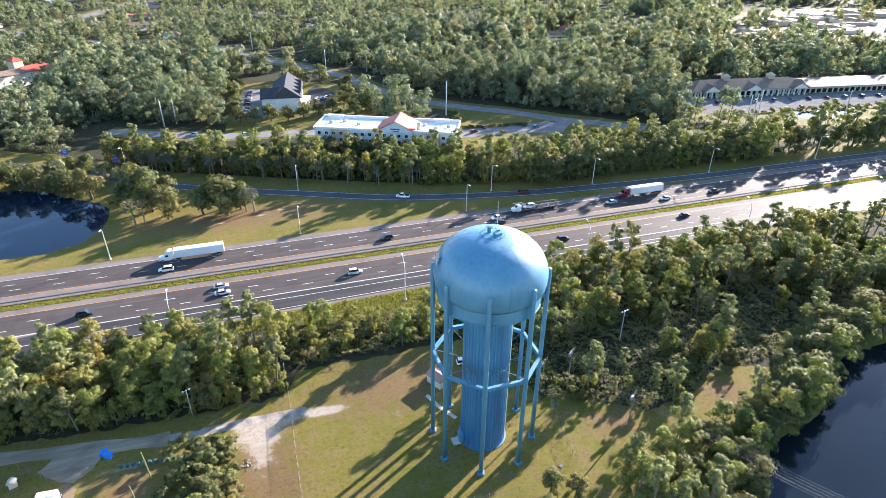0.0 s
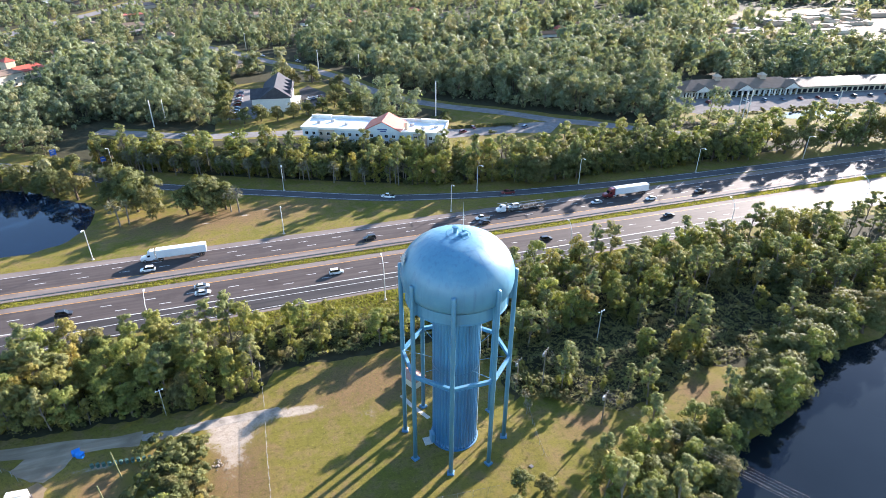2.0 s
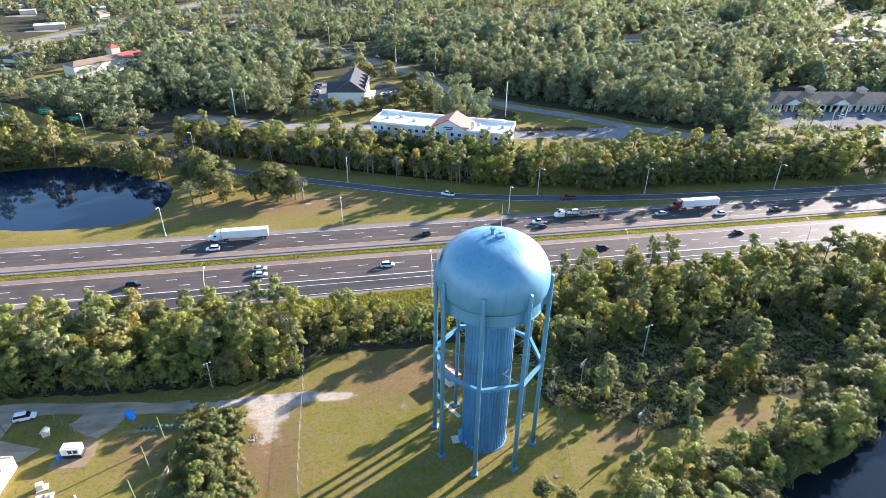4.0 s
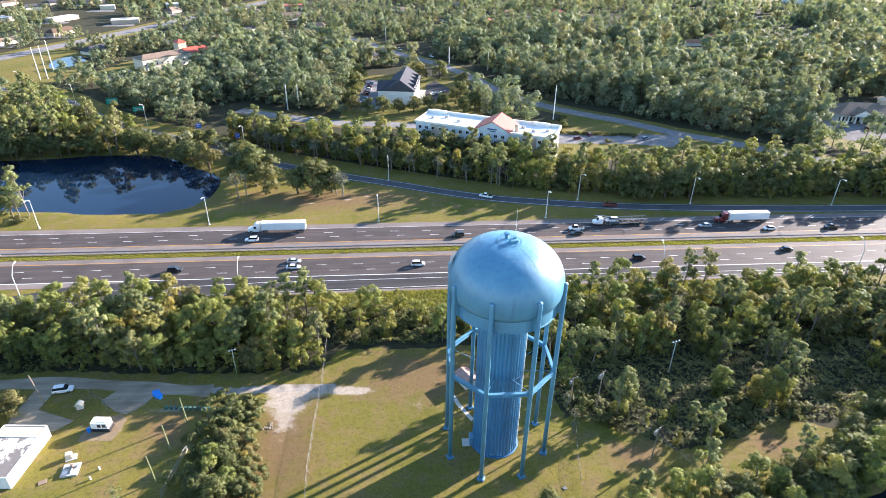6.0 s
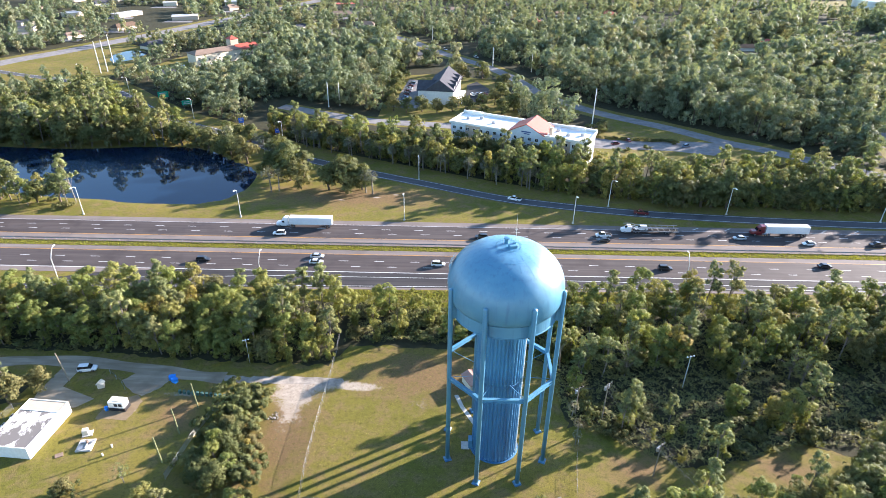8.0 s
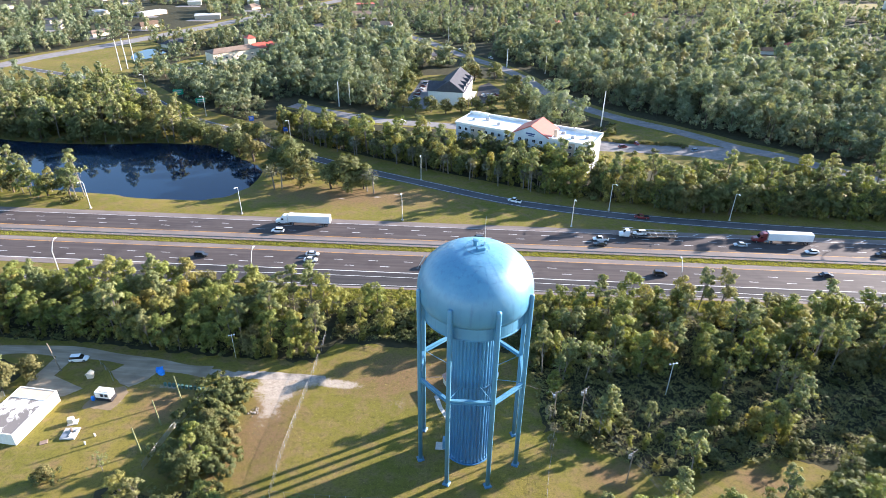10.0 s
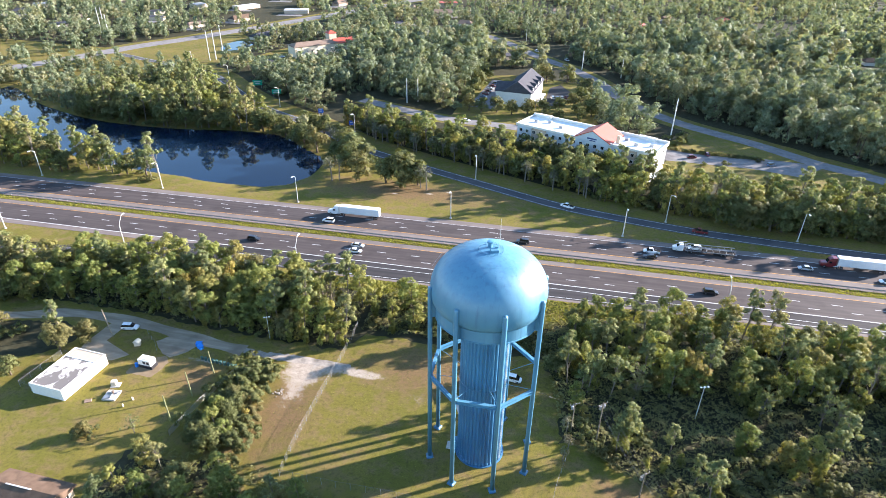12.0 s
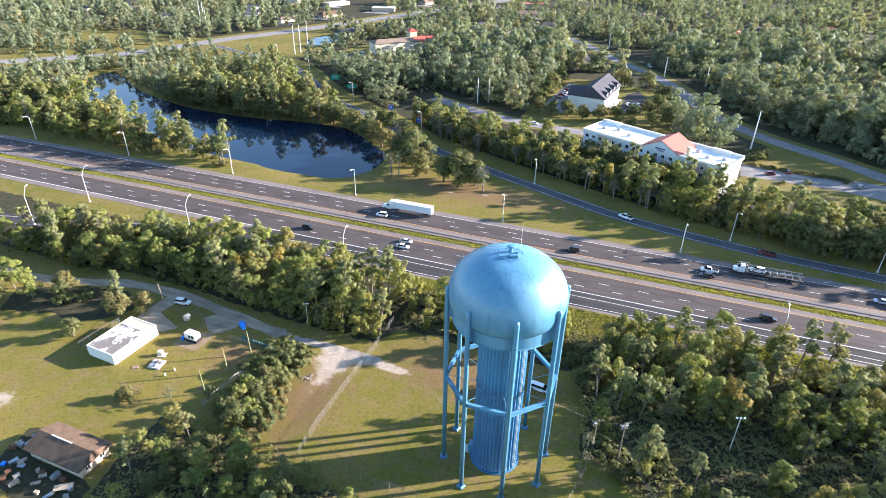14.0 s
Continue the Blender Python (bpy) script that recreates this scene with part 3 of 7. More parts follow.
def water_tower():
    t = thing("water_tower", "blue painted steel water tower with fluted column and eight legs", "water tower", pose(*TOWER, 0))
    top = [(11.05 * math.cos(a) ** 0.86 if a < 1.57 else 0.0, 43.3 + 8.1 * math.sin(a)) for a in np.linspace(0, math.pi / 2, 22)]
    low = [(10.2, 40.35), (10.45, 40.6), (10.8, 41.4), (10.98, 42.3)]
    part("tank", Geo().lathe(low + top, 96), TANK_BLUE, t, "blue domed steel tank with weld seams", smooth=True)
    part("skirt", Geo().lathe([(9.9, 37.6), (10.12, 37.6), (10.12, 40.2), (9.95, 40.2), (9.95, 40.4)], 96), TANK_BLUE, t, "blue cylindrical skirt below the tank seam")
    part("skirt_lip", Geo().lathe([(10.12, 37.6), (10.24, 37.62), (10.24, 37.8), (10.12, 37.82)], 96), TANK_BLUE, t)
    part("tank_floor", Geo().lathe([(4.7, 38.4), (9.95, 38.2)], 64), TANK_BLUE, t)
    # raised weld seams on the dome
    seams = Geo()
    for k in range(24):
        a = 2 * math.pi * k / 24
        pts = [((r + 0.01) * math.cos(a), (r + 0.01) * math.sin(a), z) for r, z in top[10:20]]
        seams.tube(pts, [0.008] * len(pts), 4)
    for i in (10, 15, 19):
        r, z = top[i]
        ring = [(r * math.cos(2 * math.pi * j / 72), r * math.sin(2 * math.pi * j / 72), z + 0.02) for j in range(73)]
        seams.tube(ring, [0.010] * 73, 4)
    part("weld_seams", seams, TANK_BLUE, t)
    lug = Geo().box((0, 0, 0.03), (0.14, 0.07, 0.06), bevel=0.01).mesh("scaffold_lug", TANK_BLUE)
    for i, n in ((12, 22), (16, 16)):
        r, z = top[i]
        for j in range(n):
            a = 2 * math.pi * (j + 0.3) / n
            ob = part("scaffold_lug", lug, TANK_BLUE, t)
            ob.location, ob.rotation_euler = (r * math.cos(a), r * math.sin(a), z), (0, 0, a)
    n = 40 * 6
    flute = [1.0, 1.0, 0.985, 0.952, 0.952, 0.985]
    part("column", Geo().lathe([(5.15, 0.0), (5.15, 0.5), (4.95, 0.9), (4.9, 10.0), (4.9, 21.2)], n, flute=lambda i: flute[i % 6]), COLUMN_BLUE, t, "fluted blue steel centre column, grimy below, with shade in its colour")
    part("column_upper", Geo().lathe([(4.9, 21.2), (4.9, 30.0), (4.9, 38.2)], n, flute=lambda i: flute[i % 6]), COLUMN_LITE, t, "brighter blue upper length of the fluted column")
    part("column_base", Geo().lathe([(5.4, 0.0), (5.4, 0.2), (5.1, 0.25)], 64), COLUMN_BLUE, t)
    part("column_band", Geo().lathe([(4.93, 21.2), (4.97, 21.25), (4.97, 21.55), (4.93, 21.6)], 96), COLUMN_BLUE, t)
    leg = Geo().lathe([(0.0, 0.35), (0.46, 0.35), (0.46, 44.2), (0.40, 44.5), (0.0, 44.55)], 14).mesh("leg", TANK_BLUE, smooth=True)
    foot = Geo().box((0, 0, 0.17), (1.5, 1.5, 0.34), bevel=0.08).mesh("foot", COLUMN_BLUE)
    plate = Geo().box((0, 0, 0.40), (1.15, 1.15, 0.12), bevel=0.03)
    for a in range(4):
        plate.box((0.45 * math.cos(a * math.pi / 2 + 0.78), 0.45 * math.sin(a * math.pi / 2 + 0.78), 0.48), (0.1, 0.1, 0.12))
    plate = plate.mesh("base_plate", TANK_BLUE)
    R = 11.2
    corners = []
    for k in range(8):
        a = radians(22.5 + 45 * k)
        c = (R * math.cos(a), R * math.sin(a))
        corners.append(c)
        p = part("leg", leg, TANK_BLUE, t)
        p.location = (*c, 0)
        for name, me, mat in (("foot", foot, COLUMN_BLUE), ("base_plate", plate, TANK_BLUE)):
            part(name, me, mat, p).rotation_euler = (0, 0, a)
        # shell bracket between leg and tank skirt
        part("bracket", Geo().box((10.5 * math.cos(a), 10.5 * math.sin(a), 40.2), (1.2, 0.4, 4.8), math.degrees(a)), TANK_BLUE, t)
    for k in range(8):
        a, b = corners[k], corners[(k + 1) % 8]
        g = Geo()
        d = Vector((b[0] - a[0], b[1] - a[1], 0))
        mid, ang = ((a[0] + b[0]) / 2, (a[1] + b[1]) / 2), math.degrees(math.atan2(d.y, d.x))
        g.box((*mid, 23.55), (d.length - 0.5, 0.62, 0.12), ang).box((*mid, 22.85), (d.length - 0.5, 0.62, 0.12), ang).box((*mid, 23.2), (d.length - 0.5, 0.22, 0.7), ang)
        part("ring_strut", g, TANK_BLUE, t, "horizontal blue ring girder")
        part("tie_rod", Geo().rod((a[0] * 0.97, a[1] * 0.97, 23.4), (a[0] * 0.44, a[1] * 0.44, 21.8), 0.06, n=5), TANK_BLUE, t)
    # gear on the crown
    rail = Geo()
    for j in range(20):
        a = 2 * math.pi * j / 20
        b = 2 * math.pi * (j + 1) / 20
        z = 50.95
        rail.rod((2.3 * math.cos(a), 2.3 * math.sin(a), z - 0.3), (2.3 * math.cos(a), 2.3 * math.sin(a), z + 0.75), 0.025, n=4)
        for h in (0.4, 0.75):
            rail.rod((2.3 * math.cos(a), 2.3 * math.sin(a), z + h), (2.3 * math.cos(b), 2.3 * math.sin(b), z + h), 0.022, n=4)
    part("handrail", rail, TANK_BLUE, t)
    part("vent", Geo().lathe([(0.0, 52.7), (0.62, 52.6), (0.62, 52.35), (0.38, 52.3), (0.38, 51.2)], 20, (-0.3, 0.9, 0)), TANK_BLUE, t, "blue mushroom roof vent")
    part("hatch", Geo().box((0.7, -0.7, 51.65), (1.5, 1.1, 0.6), 20, bevel=0.06).box((1.0, -0.2, 52.0), (0.5, 0.4, 0.5), 20), TANK_BLUE, t, "blue access hatch")
    part("antenna", Geo().rod((1.4, 1.3, 51.0), (1.4, 1.3, 57.2), 0.05, 0.02, 6).rod((1.1, 1.3, 54.0), (1.7, 1.3, 54.0), 0.02, n=4), POLE_GREY, t, "thin grey whip antenna")
    part("antenna", Geo().rod((-0.9, 0.6, 51.2), (-0.9, 0.6, 53.2), 0.04, 0.02, 6), POLE_GREY, t)
    # access door and cable run at the foot
    part("door_hood", Geo().box((-5.3, -0.4, 1.2), (0.9, 1.7, 2.4), bevel=0.08), TANK_BLUE, t)
    part("step_pad", Geo().box((-6.4, -0.4, 0.08), (1.8, 2.2, 0.16), bevel=0.03), CONCRETE, t)
    part("cable_run", Geo().rod((4.75, -1.8, 0.2), (4.75, -1.8, 37.5), 0.07, n=6).rod((4.6, -2.2, 0.2), (4.6, -2.2, 37.5), 0.05, n=6), POLE_GREY, t)
    # painted lettering and emblem on the west flank
    for word, az, z, size in (("OAST", 157, 43.4, 1.7),):
        for i, ch in enumerate(word):
            a = radians(az + 9 * i)
            cu = bpy.data.curves.new("letter", "FONT")
            cu.body, cu.size, cu.extrude, cu.align_x = ch, size, 0.03, "CENTER"
            tmp = bpy.data.objects.new("letter", cu)
            me = bpy.data.meshes.new_from_object(tmp)
            me.materials.append(LINE_WHITE)
            bpy.data.objects.remove(tmp)
            ob = part("letter", me, LINE_WHITE, t, "white painted letter")
            ob.matrix_basis = Matrix.Rotation(a, 4, "Z") @ pose(11.08, 0, z) @ pose(0, 0, 0, 90, 0, 90) @ pose(0, 0, 0, -14, 0, 0)
    # white palm emblem above the lettering
    for k in range(7):
        leaf = Geo().add([(0, 0, 0), (0.28, 0, 0.7), (0, 0, 1.9), (-0.28, 0, 0.7), (0, 0.04, 0), (0.28, 0.04, 0.7), (0, 0.04, 1.9), (-0.28, 0.04, 0.7)], [(0, 1, 2, 3), (7, 6, 5, 4), (0, 4, 5, 1), (1, 5, 6, 2), (2, 6, 7, 3), (3, 7, 4, 0)])
        ob = part("emblem_leaf", leaf, LINE_WHITE, t, "white painted palm emblem leaf")
        ob.matrix_basis = Matrix.Rotation(radians(171), 4, "Z") @ pose(10.72, 0, 46.6, 0, -30, 0) @ pose(0, 0, 0, 0, 0, 90) @ pose(0, 0, 0, 0, -90 + 30 * k, 0)
    return t


water_tower()

# ---------------------------------------------------------------- plants
def leaves_on(rng, centres, radii, count, size, heart=None, squash=0.85, shell=0.6, outward=0.9, droop=0.0, stray=0.45):
    """Loose sprays on the shells of clumps, facing mostly outwards: corners (count, 3, 3) and the clumps' normals (count, 3)."""
    c, r = np.asarray(centres, float), np.asarray(radii, float)
    pick = rng.choice(len(c), count, p=r ** 2 / (r ** 2).sum())
    way = rng.normal(size=(count, 3))
    way[:, 2] += 0.25
    way /= np.linalg.norm(way, axis=1, keepdims=True)
    dist = r[pick] * (shell + (1.06 - shell) * rng.random(count) ** 0.6)
    pos = c[pick] + way * dist[:, None] * np.array([1, 1, squash])
    out = np.zeros((count, 3))
    if heart is not None:
        out = pos - np.asarray(heart)
        out /= np.linalg.norm(out, axis=1, keepdims=True) + 1e-6
    nrm = way * outward + rng.normal(size=(count, 3)) * stray + np.array([0, 0, 0.2]) + 0.4 * out
    nrm /= np.linalg.norm(nrm, axis=1, keepdims=True)
    puff = 0.7 * way + 0.5 * out + 0.75 * nrm
    puff /= np.linalg.norm(puff, axis=1, keepdims=True)
    u = np.cross(nrm, rng.normal(size=(count, 3)))
    u /= np.linalg.norm(u, axis=1, keepdims=True) + 1e-9
    v = np.cross(nrm, u)
    v[:, 2] -= droop
    s = size * (0.55 + 0.9 * rng.random(count))[:, None]
    return np.stack([pos - u * s * 0.6 - v * s * 0.35, pos + u * s * 0.6 - v * s * 0.35, pos + v * s * 0.75], 1), puff


def lobes(rng, heads, sub, r_sub):
    """Small clumps over the outer side of each main lobe (centre, radius)."""
    cs, rs = [], []
    for c, r in heads:
        for _ in range(sub):
            w = rng.normal(size=3)
            w /= np.linalg.norm(w)
            w[2] = abs(w[2]) * 0.95 - 0.3
            cs.append(np.asarray(c) + w * (r - 0.3 * r_sub) * np.array([1, 1, 0.85]))
            rs.append(r_sub * (0.7 + 0.6 * rng.random()))
    return cs, rs


def limb_tree(geo, rng, height, targets, r0, lean=0.4):
    """A tapered trunk with limbs grown into it, to the clump centres."""
    top = np.array([rng.normal() * lean, rng.normal() * lean, height])
    mid = top * 0.5 + np.array([rng.normal() * lean * 0.6, rng.normal() * lean * 0.6, 0])
    path = [np.array([0, 0, -0.4]), mid * 0.5, mid, top]
    k0 = len(geo.v)
    geo.tube(path, [r0, r0 * 0.8, r0 * 0.62, r0 * 0.22], 7)
    for c in targets:
        h = np.clip((c[2] - 1.5) / max(height, 1e-3) * 0.75, 0.25, 0.95)
        base = mid * (h / 0.5) if h < 0.5 else mid + (top - mid) * ((h - 0.5) / 0.5)
        elbow = (base + c) / 2 + np.array([0, 0, 0.35])
        k = len(geo.v)
        geo.tube([base, elbow, c], [r0 * 0.32, r0 * 0.2, r0 * 0.07], 4)
        geo.f.append((k, k + 1, k0 + 7 * (1 if h < 0.37 else 2 if h < 0.75 else 3)))
        geo.m.append(geo.slot)
    return geo


def make_tree(kind, seed, leaves):
    """Trunk mesh and crown mesh of one tree; heights in metres."""
    rng = np.random.default_rng(seed)
    grow = 1.0 if leaves > 1200 else 1.5          # far variants carry fewer, larger sprays
    if kind == "pine":
        h, n = 14.5, 13
        heads = []
        for i in range(n):
            e = (i + 0.5 * rng.random()) / n
            a, rad = rng.random() * 6.283, (3.0 - 2.0 * e) * (0.35 + 0.65 * rng.random())
            heads.append((np.array([rad * math.cos(a), rad * math.sin(a), h * (0.48 + 0.5 * e)]), 0.9 + 0.5 * rng.random()))
        cs, rs = lobes(rng, heads, 4, 0.62)
        q = leaves_on(rng, cs, rs, int(leaves * 0.85), 0.42 * grow, (0, 0, h * 0.66), 0.6, 0.35, stray=0.5)
        geo, mat, bark = limb_tree(Geo(), rng, h * 0.95, [c for c, _ in heads], 0.22, 0.5), LEAF_PINE, BARK_PALE
    elif kind == "oak":
        heads = []
        for i in range(14):
            a, e = i * 2.4 + rng.random(), rng.random()
            rad = 3.4 * math.sqrt(rng.random() * 0.75 + 0.25) * (1 - 0.45 * e)
            heads.append((np.array([rad * math.cos(a), rad * math.sin(a), 1.9 + 5.9 * e]), 1.35 + 0.6 * rng.random()))
        heads += [(np.array([0.0, 0.0, 7.2]), 2.0), (np.array([0.4, 0.2, 4.5]), 2.6)]
        cs, rs = lobes(rng, heads, 7, 0.85)
        q = leaves_on(rng, cs, rs, leaves, 0.52 * grow, (0, 0, 3.2))
        geo, mat, bark = limb_tree(Geo(), rng, 5.5, [c for c, _ in heads[:9]], 0.38, 0.3), LEAF_OAK, BARK
    elif kind == "broad":
        heads = []
        for i in range(13):
            e = (i + rng.random()) / 13
            a = i * 2.4 + rng.random()
            rad = (0.6 + 2.0 * math.sin(math.pi * min(1, e * 0.75 + 0.22))) * math.sqrt(rng.random() * 0.8 + 0.2)
            heads.append((np.array([rad * math.cos(a), rad * math.sin(a), 2.0 + 9.2 * e]), 1.3 - 0.3 * e + 0.45 * rng.random()))
        cs, rs = lobes(rng, heads, 6, 0.7)
        q = leaves_on(rng, cs, rs, leaves, 0.45 * grow, (0, 0, 5.0))
        geo, mat, bark = limb_tree(Geo(), rng, 10.5, [c for c, _ in heads[2:11]], 0.2, 0.5), LEAF_MIX, BARK_PALE
    elif kind == "vine":
        # a trunk hung with climbing vines, in a ragged column
        heads = [(np.array([rng.normal() * 0.7, rng.normal() * 0.7, 0.7 + 8.0 * (i / 12)]), 0.6 + 0.65 * rng.random()) for i in range(12)]
        cs, rs = lobes(rng, heads, 5, 0.5)
        q = leaves_on(rng, cs, rs, int(leaves * 0.6), 0.42 * grow, (0, 0, 3), 1.3, droop=0.5)
        geo, mat, bark = limb_tree(Geo(), rng, 9.0, [c for c, _ in heads[8:11]], 0.18, 0.4), LEAF_VINE, BARK
    elif kind == "bare":
        # a nearly leafless grey tree with fine twigs
        cs = [np.array([rng.normal() * 1.7, rng.normal() * 1.7, 4 + 6 * rng.random()]) for _ in range(30)]
        q = leaves_on(rng, cs, [0.75] * 30, leaves // 3, 0.34 * grow, None, 0.9, 0.1)
        geo, mat, bark = limb_tree(Geo(), rng, 9.0, cs, 0.2, 0.5), LEAF_PINE, BARK_PALE
    elif kind == "shrub":
        heads = [(np.array([rng.normal() * 1.1, rng.normal() * 1.1, 0.5 + 1.3 * rng.random()]), 0.7 + 0.4 * rng.random()) for _ in range(8)]
        cs, rs = lobes(rng, heads, 6, 0.36)
        q = leaves_on(rng, cs, rs, int(leaves * 0.5), 0.32 * grow, (0, 0, 0.4))
        q[0][:, :, 2] = np.maximum(q[0][:, :, 2], 0.02)
        geo = limb_tree(Geo(), rng, 1.0, [c for c, _ in heads[:6]], 0.12, 0.1)
        mat, bark = LEAF_OAK, BARK
    return geo.mesh("trunk", bark), leaf_mesh("crown", q[0], mat, q[1])


def make_palm(seed):
    """Cabbage palm: ringed trunk and a globe of drooping fans."""
    rng = np.random.default_rng(seed)
    h = 6.2
    bend = rng.normal(size=2) * 0.25
    path = [np.array([bend[0] * (z / h) ** 2, bend[1] * (z / h) ** 2, z]) for z in np.linspace(-0.3, h, 9)]
    trunk = Geo().tube(path, [0.26, 0.21, 0.22, 0.20, 0.21, 0.20, 0.21, 0.24, 0.28], 8)
    quads = []
    top = path[-1]
    for i in range(44):
        a, e = rng.random() * 6.283, rng.uniform(-0.75, 1.35)
        way = np.array([math.cos(a) * math.cos(e), math.sin(a) * math.cos(e), math.sin(e)])
        side = np.cross(way, [0, 0, 1.0])
        side /= np.linalg.norm(side) + 1e-6
        tip = top + way * (1.2 + 0.3 * rng.random())
        for k in range(-3, 4):
            w = way * math.cos(k * 0.38) + side * math.sin(k * 0.38)
            end = tip + w * 0.95 + np.array([0, 0, -0.35 - 0.1 * abs(k)])
            d = side * 0.10 + np.array([0, 0, 0.05])
            quads.append([tip - d * 0.4, (tip + end) / 2 - d, end, (tip + end) / 2 + d])
        stalk = side * 0.03
        quads.append([top - stalk, tip - stalk, tip + stalk, top + stalk])
    return trunk.mesh("trunk", BARK_PALE), leaf_mesh("crown", np.array(quads), LEAF_PALM)


MESHES, MESHES_FAR = {}, {}
for k, kind in enumerate(("pine", "oak", "broad", "vine", "bare", "shrub")):
    MESHES[kind] = [make_tree(kind, 100 * k + j, 2300) for j in range(6)]
    MESHES_FAR[kind] = [make_tree(kind, 100 * k + 50 + j, 850) for j in range(5)]
MESHES["palm"] = [make_palm(900 + j) for j in range(4)]
MESHES_FAR["palm"] = MESHES["palm"]
TAGS = {
    "pine": ("slash_pine", "tall pine with bare trunk and tufted grey-green crown", "pine tree"),
    "oak": ("oak_tree", "broad dense dark green live oak on grass", "oak tree"),
    "broad": ("broadleaf_tree", "slender sunlit yellow-green broadleaf tree in woods", "tree"),
    "vine": ("vine_covered_tree", "ragged tree trunk hung with yellow-green vines", "tree"),
    "bare": ("sparse_tree", "thin grey tree with few leaves and bare twigs", "tree"),
    "shrub": ("shrub", "low rounded leafy green shrub at the wood edge", "shrub"),
    "palm": ("cabbage_palm", "cabbage palm with pale trunk and round crown", "palm tree"),
}
FAR_TAGS = {
    "oak": ("live_oak", "rounded grey-green live oak beyond the highway", "oak tree"),
    "broad": ("hardwood_tree", "mid-green hardwood tree in the belt beside the ramp", "tree"),
}
PLANTED = []


def plant(kind, x, y, scale=1.0, z=-0.1, stretch=1.0, rng=random.Random(5)):
    name, label, category = TAGS[kind]
    if y > 160 and kind in FAR_TAGS:
        name, label, category = FAR_TAGS[kind]
    trunk, crown = rng.choice((MESHES if y < 160 else MESHES_FAR)[kind])
    m = pose(x, y, z, rng.uniform(-3, 3), rng.uniform(-3, 3), rng.uniform(0, 360)) @ Matrix.Diagonal((scale, scale, scale * stretch, 1))
    ob = thing(name, label, category, m, group="trees of the wood" if kind != "palm" else "palms by the ramp")
    part("trunk", trunk, None, ob)
    part("crown", crown, None, ob)
    PLANTED.append((x, y))
    return ob


def scatter(rng, ring, spacing, limit=10 ** 6):
    """Jittered places at about that spacing inside an outline."""
    xs, ys = [p[0] for p in ring], [p[1] for p in ring]
    gx, gy = np.meshgrid(np.arange(min(xs), max(xs), spacing), np.arange(min(ys), max(ys), spacing))
    gx = gx + rng.uniform(-0.42, 0.42, gx.shape) * spacing
    gy = gy + rng.uniform(-0.42, 0.42, gy.shape) * spacing
    keep = inside(gx, gy, ring)
    return list(zip(gx[keep], gy[keep]))[:limit]


def wood(seed, ring, spacing, kinds, low, high, clear=()):
    """Trees of mixed kinds over an outline; kinds: (kind, weight); heights as scale factors."""
    rng = np.random.default_rng(seed)
    names, w = [k for k, _ in kinds], np.array([v for _, v in kinds], float)
    for x, y in scatter(rng, ring, spacing):
        if any(inside(np.array(x), np.array(y), r) for r in clear):
            continue
        kind = names[rng.choice(len(names), p=w / w.sum())]
        plant(kind, x, y, rng.uniform(low, high), stretch=rng.uniform(0.85, 1.15))


# belt between the track and the highway, west of the tower
wood(1, [(-150, 118), (-112, 116), (-92, 121), (-70, 121), (-40, 118), (-22, 117), (-3, 117.5), (0, 130), (-2, 142), (-40, 146), (-70, 144), (-95, 140), (-150, 125)], 4.7,
     (("broad", 5), ("pine", 2), ("oak", 1.5), ("vine", 1), ("bare", 0.3)), 0.8, 1.2)
rng_e = random.Random(19)
for k in range(46):
    x = -140 + 3.05 * k + rng_e.uniform(-1, 1)
    edge = float(np.interp(x, [-150, -112, -92, -70, -40, -22, -3], [117, 115.5, 120.5, 120.5, 117.5, 116.5, 117]))
    plant(rng_e.choice(("shrub", "vine", "broad", "vine")), x, edge + rng_e.uniform(0, 2.5), rng_e.uniform(0.55, 0.95))
wood(11, [(-250, 95), (-150, 112), (-150, 126), (-250, 105)], 6.5, (("broad", 4), ("pine", 3), ("oak", 2)), 0.85, 1.2)
# thicket behind the tower
wood(2, [(0, 127), (20, 126.5), (52, 126), (52, 138), (30, 140), (14, 143), (0, 144)], 3.9, (("shrub", 5), ("vine", 2), ("broad", 0.6)), 0.75, 1.15)
# wood east of the tower, down to the pond
EAST_CLEAR = ([(76, 100), (88, 97), (95, 103), (92, 110), (80, 107)],)
wood(3, [(54, 116), (53, 140), (70, 146), (130, 147), (205, 148), (215, 118), (190, 104), (160, 106), (146, 116), (128, 119), (110, 117), (96, 119), (80, 113), (66, 114)], 5.8,
     (("pine", 3), ("broad", 4), ("vine", 1.6), ("oak", 1.6), ("bare", 1), ("shrub", 0.6)), 0.8, 1.15, EAST_CLEAR)
wood(32, [(118, 98), (140, 93), (165, 95), (190, 100), (200, 112), (160, 108), (140, 112)], 7.5, (("pine", 2), ("vine", 2), ("shrub", 2), ("oak", 1)), 0.75, 1.1)
wood(31, [(205, 148), (215, 118), (300, 100), (330, 146)], 8, (("pine", 3), ("broad", 3), ("oak", 2)), 0.9, 1.2)
